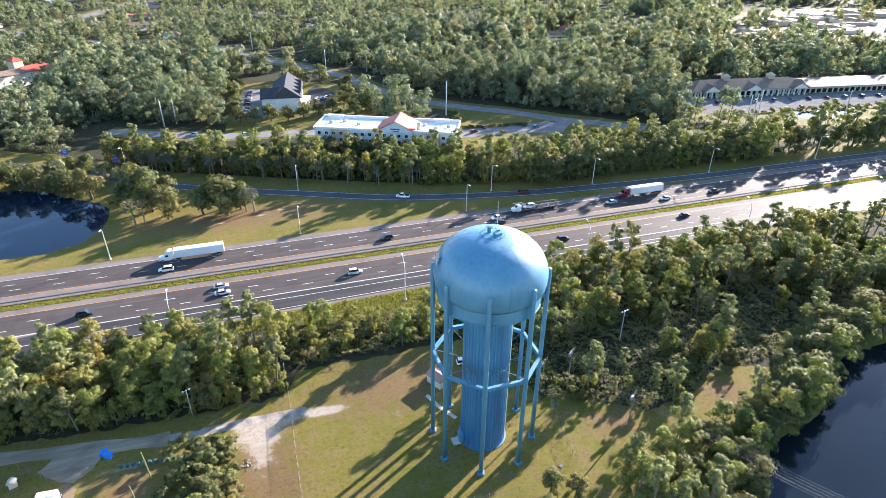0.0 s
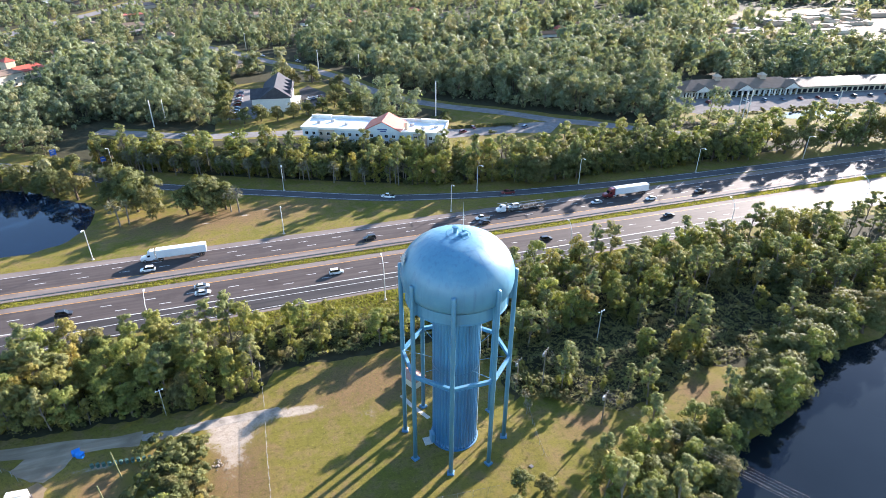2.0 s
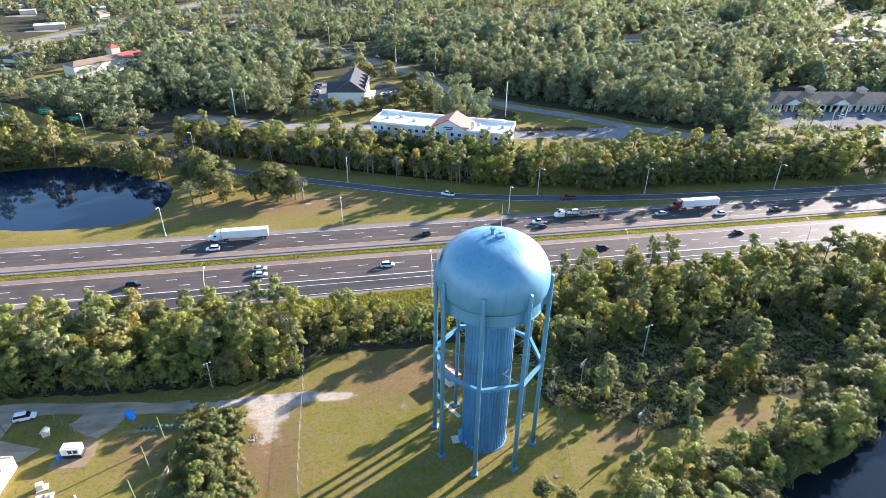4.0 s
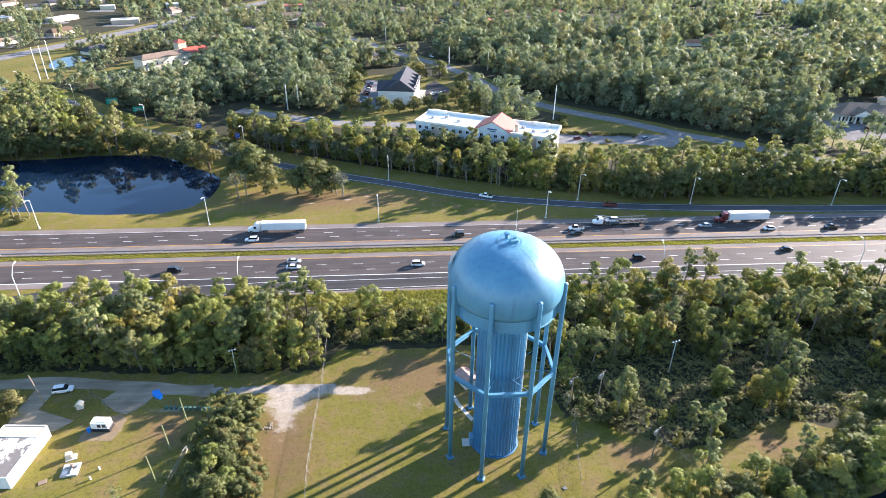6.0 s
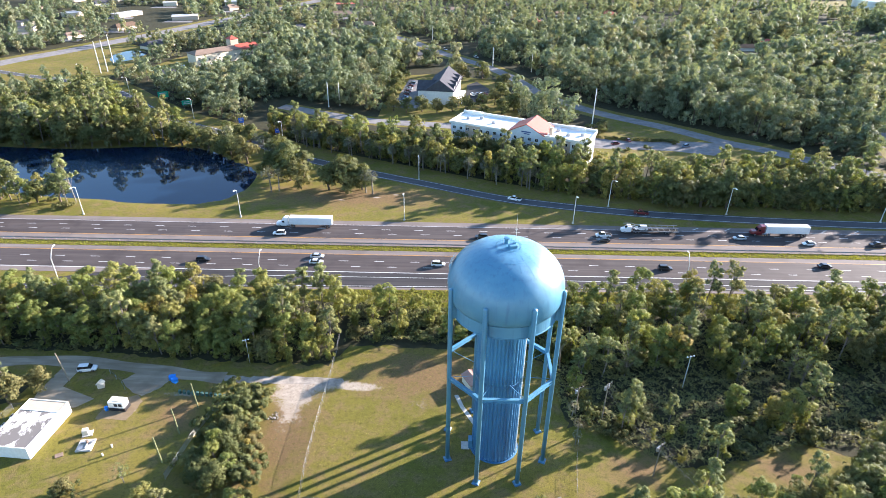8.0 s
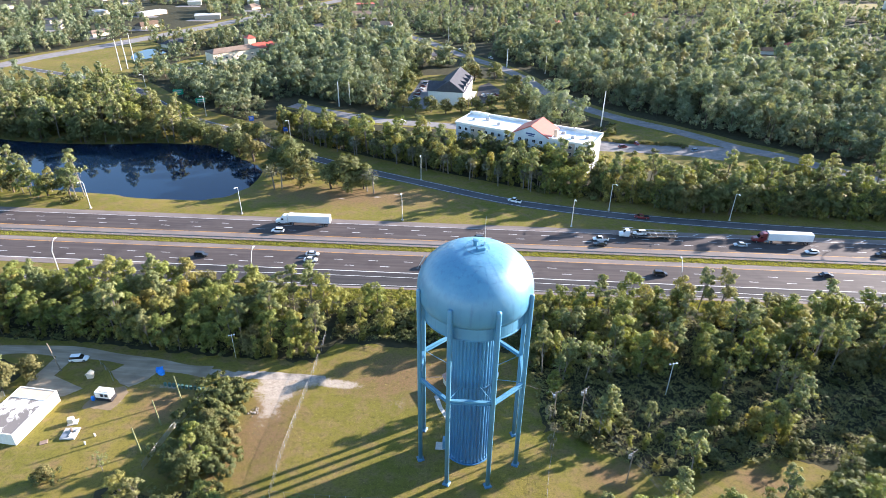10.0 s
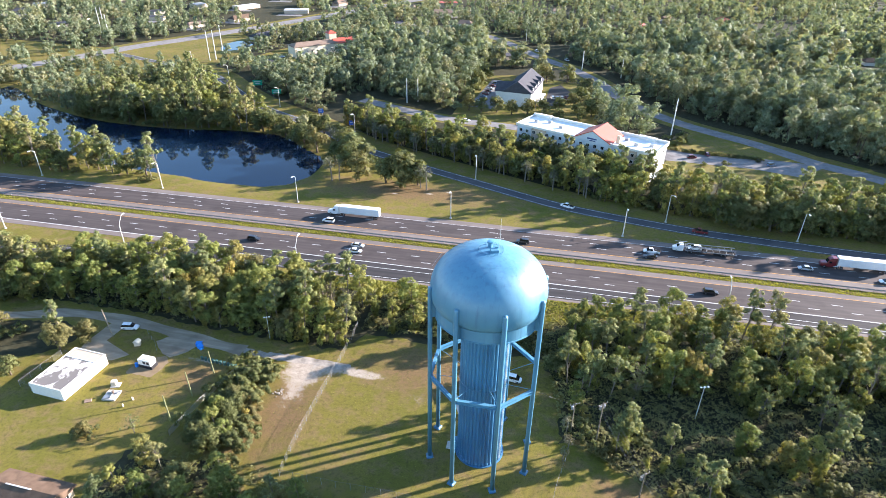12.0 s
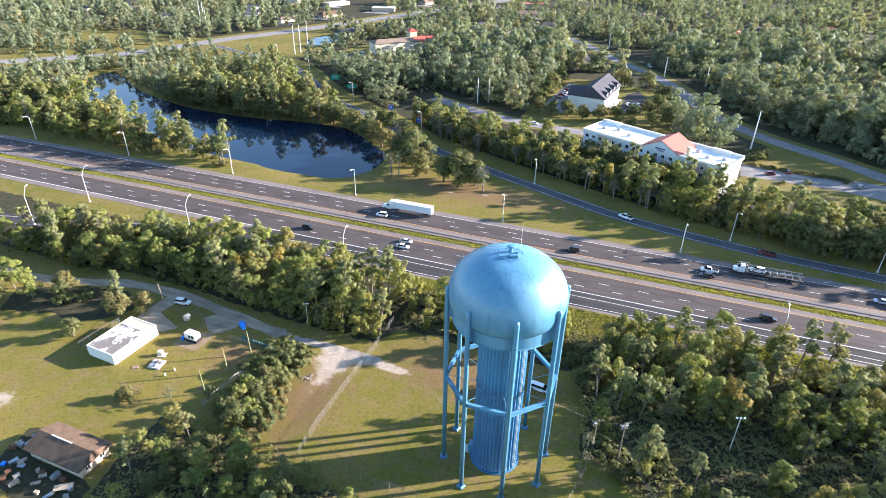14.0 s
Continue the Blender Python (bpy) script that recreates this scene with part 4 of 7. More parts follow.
# single trees and vine-hung trunks over the creeper thicket
for kind, x, y, s in (("pine", 63.4, 114, 1.0), ("pine", 61, 110, 0.8), ("vine", 71, 96, 1.05), ("pine", 71.5, 96.8, 0.95), ("pine", 69.5, 95.5, 0.85), ("pine", 92.7, 121, 1.1), ("pine", 81.4, 98.5, 0.6), ("vine", 79.3, 92.3, 0.55), ("vine", 96.4, 100.6, 0.95), ("broad", 96.8, 101, 0.8),
                      ("pine", 85.4, 90.5, 0.6), ("pine", 87.2, 85, 0.95), ("vine", 88.4, 86, 0.7), ("vine", 80.3, 86.3, 0.45), ("vine", 104.5, 98.4, 1.0), ("vine", 106.5, 97, 0.9), ("vine", 110.8, 97, 1.0), ("broad", 109.4, 100, 0.85), ("pine", 116.8, 103.4, 1.0), ("pine", 114.5, 101, 0.85),
                      ("bare", 117.1, 114.2, 1.1), ("bare", 119, 112, 0.9), ("bare", 103.4, 113.4, 0.95), ("vine", 102, 114, 1.0), ("pine", 129, 123, 1.2), ("shrub", 67.3, 93.3, 1.2), ("shrub", 66, 95.5, 1.3), ("shrub", 73, 103, 1.5), ("vine", 62, 104, 0.6), ("shrub", 62, 101, 1.5), ("shrub", 75, 99, 1.3), ("broad", 60, 107.5, 0.7),
                      ("shrub", 93.5, 89.5, 1.3), ("shrub", 99, 93, 1.2), ("shrub", 90.5, 94.5, 1.3), ("shrub", 113, 94, 1.6), ("shrub", 101, 97.5, 1.4), ("vine", 76, 93, 0.4), ("vine", 83, 95, 0.45)):
    plant(kind, x, y, s)
rng_u = np.random.default_rng(71)
for x, y in scatter(rng_u, [(56, 112), (54, 140), (130, 146), (200, 146), (205, 118), (150, 118), (80, 113)], 9.0):
    plant("shrub" if rng_u.random() < 0.6 else "vine", x, y, rng_u.uniform(1.0, 1.7) if rng_u.random() < 0.7 else 0.8)
# loose groups by the east pond and in the foreground
wood(4, [(57, 66), (62, 75), (76, 76), (92, 74), (100, 78), (104, 72), (92, 66), (84, 58), (74, 50), (62, 54)], 4.9, (("pine", 3), ("oak", 3), ("broad", 2)), 0.75, 1.0)
for x, y, s in ((125, 86, 1.3), (134, 89.5, 1.35), (155, 93.5, 1.4), (144, 91.5, 1.25), (116, 80, 1.15), (108, 75.5, 1.0), (168, 94, 1.3), (113, 75.5, 1.25), (121, 78, 1.35), (129, 83, 1.35), (137, 87.5, 1.3), (105.5, 73, 1.0), (118, 82, 1.15), (148, 89, 1.3), (101, 73, 0.9), (95, 69, 0.85), (160, 97, 1.3), (180, 96, 1.3), (47.5, 71.5, 0.62), (52, 69, 0.6), (44, 67, 0.55)):
    plant("oak", x, y, s)
# crowns that lean over the east pond's edge
for k, (x, y) in enumerate(((80, 51), (83.5, 57), (89, 62.5), (94, 66), (100, 69.5), (107, 71.5), (114, 72.5), (120.5, 75), (126, 79.5), (132, 82.5), (138, 86), (146, 88.5), (154, 90.5), (163, 91), (86, 59), (104, 70))):
    plant("oak" if k % 3 else "broad", x, y, (1.0, 1.2, 1.35, 1.1)[k % 4] * (0.75 if x < 100 else 1.0))
# hedgerow and thicket west of the wire fence
for kind, x, y, s in (("shrub", -20, 101.5, 2.3), ("shrub", -18, 99, 1.9), ("shrub", -22.5, 99.5, 1.9), ("shrub", -20, 104, 1.7), ("shrub", -17.5, 102.5, 1.5), ("oak", -20.5, 92, 0.6), ("oak", -18, 89, 0.6), ("broad", -21, 86, 0.66), ("oak", -17, 84.5, 0.66), ("broad", -20, 81.5, 0.7),
                      ("broad", -16.5, 80, 0.6), ("oak", -18.5, 77.5, 0.8), ("oak", -22.5, 78.5, 0.75), ("vine", -14.5, 86.5, 0.5), ("oak", -19, 86, 0.75), ("shrub", -15, 83, 2.2), ("shrub", -15.5, 89, 2.0), ("shrub", -22, 90, 2.0), ("shrub", -24.5, 83, 2.0), ("shrub", -14, 79, 2.0), ("shrub", -18.5, 93.5, 2.0),
                      ("oak", -48.8, 75.1, 0.46), ("shrub", -49.8, 74.6, 0.9), ("shrub", -47.9, 75.8, 0.9)):
    plant(kind, x, y, s)
wood(5, [(-36, 74), (-24, 73), (-14, 74), (-4, 67), (12, 71), (20, 67), (14, 52), (-30, 46), (-34, 60)], 5.6, (("oak", 2), ("broad", 4), ("pine", 1), ("vine", 1), ("bare", 1)), 0.6, 0.85)
for kind, x, y, s in (("oak", -76.5, 100, 1.05), ("oak", -71.5, 105, 0.8), ("pine", -80, 105, 0.85), ("oak", -81, 88.5, 0.7), ("oak", -97, 100, 0.8), ("oak", -101, 104, 0.9), ("broad", -108, 98, 0.9), ("oak", -115, 92, 0.9), ("shrub", -92, 103.5, 1.2), ("bare", -38, 78, 0.5), ("broad", -118, 100, 1.0), ("oak", -126, 90, 0.9)):
    plant(kind, x, y, s)
for x, y, s in ((58.5, 99, 0.7), (59, 94, 0.6), (58, 91, 0.55)):
    plant("palm", x, y, s)
# grove and palms between highway and ramp
for kind, x, y, s in (("oak", -16, 228, 1.75), ("oak", -9, 230, 1.35), ("oak", -23, 229, 1.35), ("oak", -17, 232, 1.5), ("oak", -37, 232, 1.4), ("oak", -42, 238, 1.65), ("oak", -45, 246, 1.8), ("oak", -50, 254, 1.7), ("oak", -37, 242, 1.45), ("oak", -52, 245, 1.3),
                      ("palm", -47, 226, 1.45), ("palm", -44, 227, 1.25), ("palm", -4, 225.5, 1.4), ("palm", -7, 227, 1.3), ("palm", -53, 262, 1.2), ("palm", -57, 266, 1.25), ("palm", -62, 270, 1.2), ("palm", -66, 274, 1.2),
                      ("oak", -72, 281, 1.3), ("oak", -79, 284, 1.2), ("oak", -86, 288, 1.25), ("oak", -63, 278, 1.0), ("pine", -124, 209, 1.0), ("palm", -108, 286, 1.3), ("palm", -104, 287, 1.2), ("palm", -98, 284, 1.2)):
    plant(kind, x, y, s)
wood(6, [(-118, 206), (-124, 215), (-150, 219), (-185, 226), (-230, 245), (-270, 258), (-330, 250), (-330, 210), (-200, 207)], 5.6, (("broad", 3), ("oak", 2), ("shrub", 1.5), ("pine", 2)), 0.85, 1.35)
# belt that goes on between the ramp and the side road
for k in range(62):
    x = 224 + 3.2 * k + rng_e.uniform(-2, 2)
    back = float(np.interp(x, [226, 292, 340, 420], [238, 228, 219, 209]))
    plant(rng_e.choice(("oak", "broad", "pine")), x, rng_e.uniform(212 if x < 380 else 209, max(back, 214)), rng_e.uniform(1.15, 1.65))
# far shore of the west pond
wood(7, [(-96, 277), (-125, 279), (-155, 275.5), (-178, 274.5), (-205, 277.5), (-222, 284), (-230, 310), (-205, 350), (-180, 352), (-160, 330), (-132, 309), (-112, 296)], 6.4, (("oak", 3.5), ("broad", 1), ("pine", 3)), 1.1, 1.5)
for p in [p for p in POND_WEST if p[1] > 255 and p[0] > -225]:
    plant(rng_e.choice(("shrub", "shrub", "oak")), p[0] + rng_e.uniform(-1.5, 1.5), p[1] + 1.5 + rng_e.uniform(0, 1.5), rng_e.uniform(1.0, 1.5))
# belt between the ramp and the hotel
BELT = [(p[0], p[1] + 13 if p[0] > 60 else p[1] + 17) for p in RAMP if -75 < p[0] < 215]
wood(8, [(230, 214), *BELT, (-70, 310), (-40, 297), (-10, 288), (18, 284), (30, 278), (60, 263), (88, 250), (104, 249), (150, 248), (190, 246), (235, 236)], 6.3,
     (("oak", 4), ("broad", 3), ("pine", 1.3), ("palm", 0.6), ("bare", 0.5)), 0.95, 1.35)
for k in range(20):
    plant("oak", 118 + 6 * k + rng_e.uniform(-2, 2), 219.5 + rng_e.uniform(-2, 2), rng_e.uniform(1.2, 1.6))
    plant(rng_e.choice(("broad", "pine", "pine")), 112 + 6.4 * k + rng_e.uniform(-2, 2), 222 + rng_e.uniform(-3, 4), rng_e.uniform(1.0, 1.4))
for p in [p for p in RAMP if -70 < p[0] < 225]:
    for j in range(2):
        plant(rng_e.choice(("shrub", "vine", "vine")), p[0] + 6 + rng_e.uniform(-3, 3), p[1] + (13 if p[0] > 60 else 17) + rng_e.uniform(-2, 2), rng_e.uniform(0.9, 1.5))
for k in range(26):
    x = 268 + 6.8 * k
    plant("shrub", x + rng_e.uniform(-1, 1), float(np.interp(x, [268, 330, 445], [281, 274, 260])) + rng_e.uniform(-1, 1), rng_e.uniform(0.7, 1.3))
for k in range(16):
    plant("shrub", 106 + 2.6 * k, 303 - 0.35 * k + rng_e.uniform(-0.4, 0.4), 0.75)
for x, y, s in ((109, 312, 2.2), (112, 316, 2.0), (128, 288, 0.9), (118, 284, 0.8), (146, 296, 1.0), (98, 283, 0.9)):
    plant("shrub", x, y, s)
for k in range(12):
    plant("oak", 32 + 4.6 * k + rng_e.uniform(-1.5, 1.5), 276 - 2.15 * k + rng_e.uniform(-3, 0), rng_e.uniform(1.15, 1.5))
# low trees round the grey-roofed house and along the lane before it
for x, y, k in ((-6, 346, 0.9), (2, 343, 0.8), (11, 346, 0.9), (20, 343, 0.8), (29, 346, 0.85), (38, 350, 0.8), (47, 354, 0.85), (55, 362, 0.9), (60, 376, 1.0), (62, 392, 1.1), (-10, 362, 0.9), (-9, 380, 1.0), (-8, 398, 1.1), (-6, 418, 1.1), (47, 336, 0.7), (58, 342, 0.9), (66, 350, 1.0), (36, 425, 1.0), (50, 428, 1.1)):
    plant("oak", x, y, 1.3 * k)
for x, y in ((33, 356), (35, 362), (37, 352)):
    plant("palm", x, y, 0.9)
rng_palm = random.Random(8)
for p in [p for p in RAMP if -60 < p[0] < 62][::2]:
    for j in range(2):
        plant("palm", p[0] + 6 + rng_palm.uniform(-2, 2), p[1] + 13.5 + rng_palm.uniform(-1.5, 3), rng_palm.uniform(1.0, 1.3))


# ---------------------------------------------------------------- distant woods, joined
HOTEL_O, HOTEL_U, HOTEL_V = np.array((28.5, 284.5)), np.array((0.906, -0.424)), np.array((0.424, 0.906))
HOMES = [(77, 685), (117, 679), (135, 695), (177, 705), (230, 623), (259, 600), (270, 556), (264, 505), (150, 735), (211, 740), (247, 650), (292, 549), (282, 490), (359, 602), (320, 570), (-60, 640), (30, 760), (330, 700), (400, 690),
         (100, 800), (-20, 720), (90, 560), (230, 690), (300, 660), (396, 488), (427, 470), (432, 352)]
rng_hall = random.Random(78)
HALLS = []
for k in range(90):
    x, y = rng_hall.uniform(-560, -60), rng_hall.uniform(520, 980)
    if away(np.array(x), np.array(y), ARTERIAL) > 26 and x > 70 - 1.5 * y and all(math.dist((x, y), h) > 38 for h in HALLS) and rng_hall.random() < 0.8:
        HALLS.append((x, y))
OPEN = [
    [(-345, 425), (-300, 425), (-255, 405), (-205, 385), (-215, 420), (-205, 455), (-235, 520), (-262, 540), (-300, 500)],     # junction lawns
    [(-200, 430), (-150, 408), (-128, 470), (-140, 500), (-175, 520), (-195, 470)],                                                        # office court
    [(-14, 330), (70, 322), (66, 400), (56, 430), (10, 440), (-14, 430)],                                                                  # grey-roofed house
    [(96, 262), (150, 262), (200, 262), (196, 296), (150, 335), (128, 345), (104, 310)],                                      # hotel court
    [tuple(HOTEL_O + HOTEL_U * a + HOTEL_V * b) for a, b in ((-5, -5), (74, -5), (74, 27), (-5, 27))],
    [(244, 276), (262, 336), (300, 340), (470, 322), (470, 225), (330, 236)],                                                 # shops and car park
    [(440, 425), (470, 400), (600, 395), (790, 470), (820, 650), (560, 640), (440, 530)],                                                 # yards in the east
    [(500, 800), (760, 820), (800, 950), (480, 900)],
]


for k, ring in enumerate(OPEN):
    solid("lawn", Geo().slab(ragged(ring, 3.0, 6.0), -0.3, 0.012 + 0.0015 * k), GRASS, "mown grass clearing in the woods", "ground", kind="structure")


def far_tree_cloud(seed, leaves, size):
    """Sprays and normals of one treetop, about 12 m high: every third one a pine with its tufts high up."""
    rng = np.random.default_rng(seed)
    heads = []
    pine = seed % 3 == 0
    for i in range(11):
        a, e = i * 2.4 + rng.random(), rng.random()
        rad = (2.0 if pine else 3.2) * math.sqrt(rng.random() * 0.8 + 0.2) * (1 - 0.45 * e)
        heads.append((np.array([rad * math.cos(a), rad * math.sin(a), (6.0 + 6.5 * e) if pine else (2.4 + 7.4 * e)]), (0.9 if pine else 1.35) + 0.6 * rng.random()))
    heads.append((np.array([0, 0, 12.6 if pine else 9.6]), 1.3 if pine else 2.1))
    for i in range(4):          # bushes at the foot
        heads.append((np.array([rng.normal() * 2.2, rng.normal() * 2.2, 0.9 + 1.6 * rng.random()]), 0.9 + 0.4 * rng.random()))
    cs, rs = lobes(rng, heads, 3, 0.7 if pine else 1.0)
    return leaves_on(rng, cs, rs, leaves, size * (0.8 if pine else 1.0), (0, 0, 9.0 if pine else 5.5), 0.85, 0.7, stray=0.2)


def far_woods(name, seed, near, far, spacing, leaves, size, label, trunks):
    """Joined treetops in a ring of the plan round the tower's lawn."""
    rng = np.random.default_rng(seed)
    spots = scatter(rng, [(-far, 200), (far, 200), (far, far), (-far, far)], spacing)
    X, Y = np.array(spots).T
    away_from = np.hypot(X - 30, Y)
    keep = (away_from > near) & (away_from <= far) & (X > 70 - 1.62 * Y) & (X < 1.5 * Y + 10)
    for ahead in (14, 28):
        keep &= (away(X, Y + ahead, BACK_LANE) > 15) & ((away(X, Y + ahead, SIDE_ROAD) > 13) | (X > 130)) & (away(X + 0.5 * ahead - 10, Y + 0.9 * ahead, ARTERIAL) > 14)
    keep &= (away(X, Y, RAMP) > 15) & (away(X, Y, ARTERIAL) > 22) & (away(X, Y, SIDE_ROAD) > 17) & (away(X, Y, BACK_LANE) > 17) & (Y > 262)
    for hx, hy in (*HOMES, *HALLS):
        keep &= np.hypot(X - hx, (Y - hy + 10) * 0.62) > 12
    for k, ring in enumerate((*OPEN, POND_WEST, POND_FAR)):
        keep &= ~(inside(X, Y, ring) & (rng.random(len(X)) > (0.2 if 5 < k < len(OPEN) else 0.0)))
    X, Y = X[keep], Y[keep]
    done = np.array(PLANTED)
    done = done[done[:, 1] > 200]
    free = np.array([np.min(np.hypot(done[:, 0] - x, done[:, 1] - y)) > 5.0 for x, y in zip(X, Y)])
    gap = np.array([noise.noise((x * 0.014, y * 0.014, 2.5)) for x, y in zip(X, Y)])
    free &= gap < np.where(away_from[keep] > 520, 0.17, 0.55)
    clouds = [far_tree_cloud(seed * 3 + j, leaves, size) for j in range(12)]
    out, puffs, tones, stems = [], [], [], Geo()
    for x, y in zip(X[free], Y[free]):
        stand = noise.noise((x * 0.02, y * 0.02, 7.0))
        grow = rng.uniform(0.75, 1.5) * (1.22 + 0.5 * stand)
        if y > 560 + 0.3 * x or x < -70 - 0.25 * (y - 300):      # lower garden trees among the houses
            grow *= 0.68
        if x < -200 and y < 420:
            grow *= 0.85
        q, nrm = clouds[rng.integers(12)]
        a = rng.random() * 6.283
        c, s = math.cos(a), math.sin(a)
        turn = np.array([[c, s, 0], [-s, c, 0], [0, 0, 1.0]])
        out.append(q * np.array([1, 1, rng.uniform(0.9, 1.25)]) * grow @ turn + np.array([x, y, 0.0]))
        puffs.append(nrm @ turn)
        tones.append(np.full(len(q), np.clip(0.5 + 0.5 * stand + rng.normal() * 0.30, 0.0, 1.0)))
        if trunks:
            stems.rod((x, y, -0.2), (x + rng.normal() * 0.4, y, 7.0 * grow), 0.22 * grow, 0.14, 4, caps=False)
    # these leaves carry the haze in their colour
    ob = new(name, leaf_mesh(name, np.concatenate(out), LEAF_FAR_HAZY, np.concatenate(puffs), np.concatenate(tones)))
    tagged(ob, label, "woods", kind="stuff")
    if trunks:
        solid(name + "_trunks", stems, BARK, "slender brown trunks under the woodland canopy", "woods", kind="stuff")


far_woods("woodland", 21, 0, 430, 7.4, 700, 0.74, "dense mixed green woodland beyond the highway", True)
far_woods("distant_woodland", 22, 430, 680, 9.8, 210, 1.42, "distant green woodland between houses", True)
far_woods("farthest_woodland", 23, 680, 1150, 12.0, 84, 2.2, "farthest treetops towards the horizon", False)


def undergrowth():
    """Low creepers and leaf litter on the wood floors."""
    rng = np.random.default_rng(44)
    quads, ups = [], []
    for ring, count in (([(58, 97), (53, 122), (53, 142), (205, 148), (215, 118), (150, 92), (112, 92), (92, 87), (80, 85), (66, 93)], 60000), ([(-150, 118), (-70, 120), (-3, 117), (0, 146), (-150, 151)], 9000),
                        ([(0, 126), (52, 125), (54, 141), (20, 144), (0, 146)], 6000), ([(-34, 74), (-12, 76), (14, 70), (14, 50), (-34, 46)], 5000)):
        xs, ys = [p[0] for p in ring], [p[1] for p in ring]
        X, Y = rng.uniform(min(xs), max(xs), count), rng.uniform(min(ys), max(ys), count)
        k = inside(X, Y, ring)
        X, Y = X[k], Y[k]
        h = 0.1 + 2.9 * np.array([max(0, noise.noise((x * 0.22, y * 0.22, 3.0)) + 0.6 * noise.noise((x * 0.6, y * 0.6, 8.0)) + 0.2) for x, y in zip(X, Y)])
        c = np.stack([X, Y, h], 1)
        n = rng.normal(size=c.shape) * 0.5 + [0, 0, 1.0]
        n /= np.linalg.norm(n, axis=1, keepdims=True)
        u = np.cross(n, rng.normal(size=c.shape))
        u /= np.linalg.norm(u, axis=1, keepdims=True)
        v = np.cross(n, u)
        s = rng.uniform(0.3, 0.7, (len(c), 1))
        quads.append(np.stack([c - u * s, c - v * s * 0.8, c + u * s], 1))
        ups.append(n * 0.5 + [0, 0, 0.5])
    ob = new("undergrowth", leaf_mesh("undergrowth", np.concatenate(quads), LEAF_FLOOR, np.concatenate(ups)))
    tagged(ob, "tangled low creepers covering the wood floor", "undergrowth", kind="stuff")


undergrowth()


def tufts(name, label, ring, count, size, height, mat, seed):
    """Loose upright blades and low leaves over an outline."""
    rng = np.random.default_rng(seed)
    xs, ys = [p[0] for p in ring], [p[1] for p in ring]
    X, Y = rng.uniform(min(xs), max(xs), count), rng.uniform(min(ys), max(ys), count)
    k = inside(X, Y, ring)
    c = np.stack([X[k], Y[k], np.zeros(k.sum())], 1)
    n = len(c)
    a = rng.random(n) * 6.283
    side = np.stack([np.cos(a), np.sin(a), np.zeros(n)], 1) * (size * (0.5 + rng.random(n)))[:, None]
    tip = rng.normal(size=(n, 3)) * size * 0.7
    tip[:, 2] = height * (0.4 + rng.random(n))
    ob = new(name, leaf_mesh(name, np.stack([c - side, c + side, c + tip], 1), mat))
    return tagged(ob, label, "grass", kind="stuff")


LEAF_GRASS = foliage("tall_grass", (0.125, 0.128, 0.026), (0.225, 0.205, 0.046), (0.25, 0.19, 0.072), 0.4, gaps=0.3)
tufts("median_grass", "tall yellow-green grass along the highway median", [(-330, 177.2), (330, 177.2), (330, 180.6), (-330, 180.6)], 26000, 0.16, 0.34, LEAF_GRASS, 61)
LEAF_VERGE = foliage("verge_grass", (0.092, 0.100, 0.024), (0.178, 0.172, 0.042), (0.21, 0.165, 0.055), 0.35, gaps=0.36)
tufts("verge_grass", "rough green verge grass below the highway", [(-40, 147), (-2, 145), (14, 142), (54, 140), (70, 147), (140, 147.5), (140, 154.2), (20, 152.6), (-30, 151.6)], 26000, 0.2, 0.4, LEAF_VERGE, 62)
tufts("lawn_grass", "mown lawn blades with dry tips", [(-14, 75), (58, 74), (58, 96), (52, 122), (2, 123), (-1, 98), (-10, 96)], 24000, 0.06, 0.10, LEAF_VERGE, 64)

# ---------------------------------------------------------------- buildings
def windows_on(parent, m, spots, size=(1.5, 1.5), mat=None, depth=0.12):
    """Framed windows on a wall whose pose m has x along it and -y outwards."""
    w, h = size
    fr = Geo()
    for x, z, sx, sz in ((0, h / 2, w + 0.16, 0.09), (0, -h / 2, w + 0.16, 0.09), (-w / 2, 0, 0.09, h), (w / 2, 0, 0.09, h), (0, 0, 0.06, h)):
        fr.box((x, -depth / 2, z), (sx, depth, sz))
    fr = fr.mesh("window_frame", mat or WALL_WHITE)
    pane = Geo().box((0, -0.02, 0), (w, 0.04, h)).mesh("pane", GLASS)
    for x, z in spots:
        win = part("window", fr, None, parent)
        win.matrix_basis = m @ pose(x, 0, z)
        part("pane", pane, None, win)


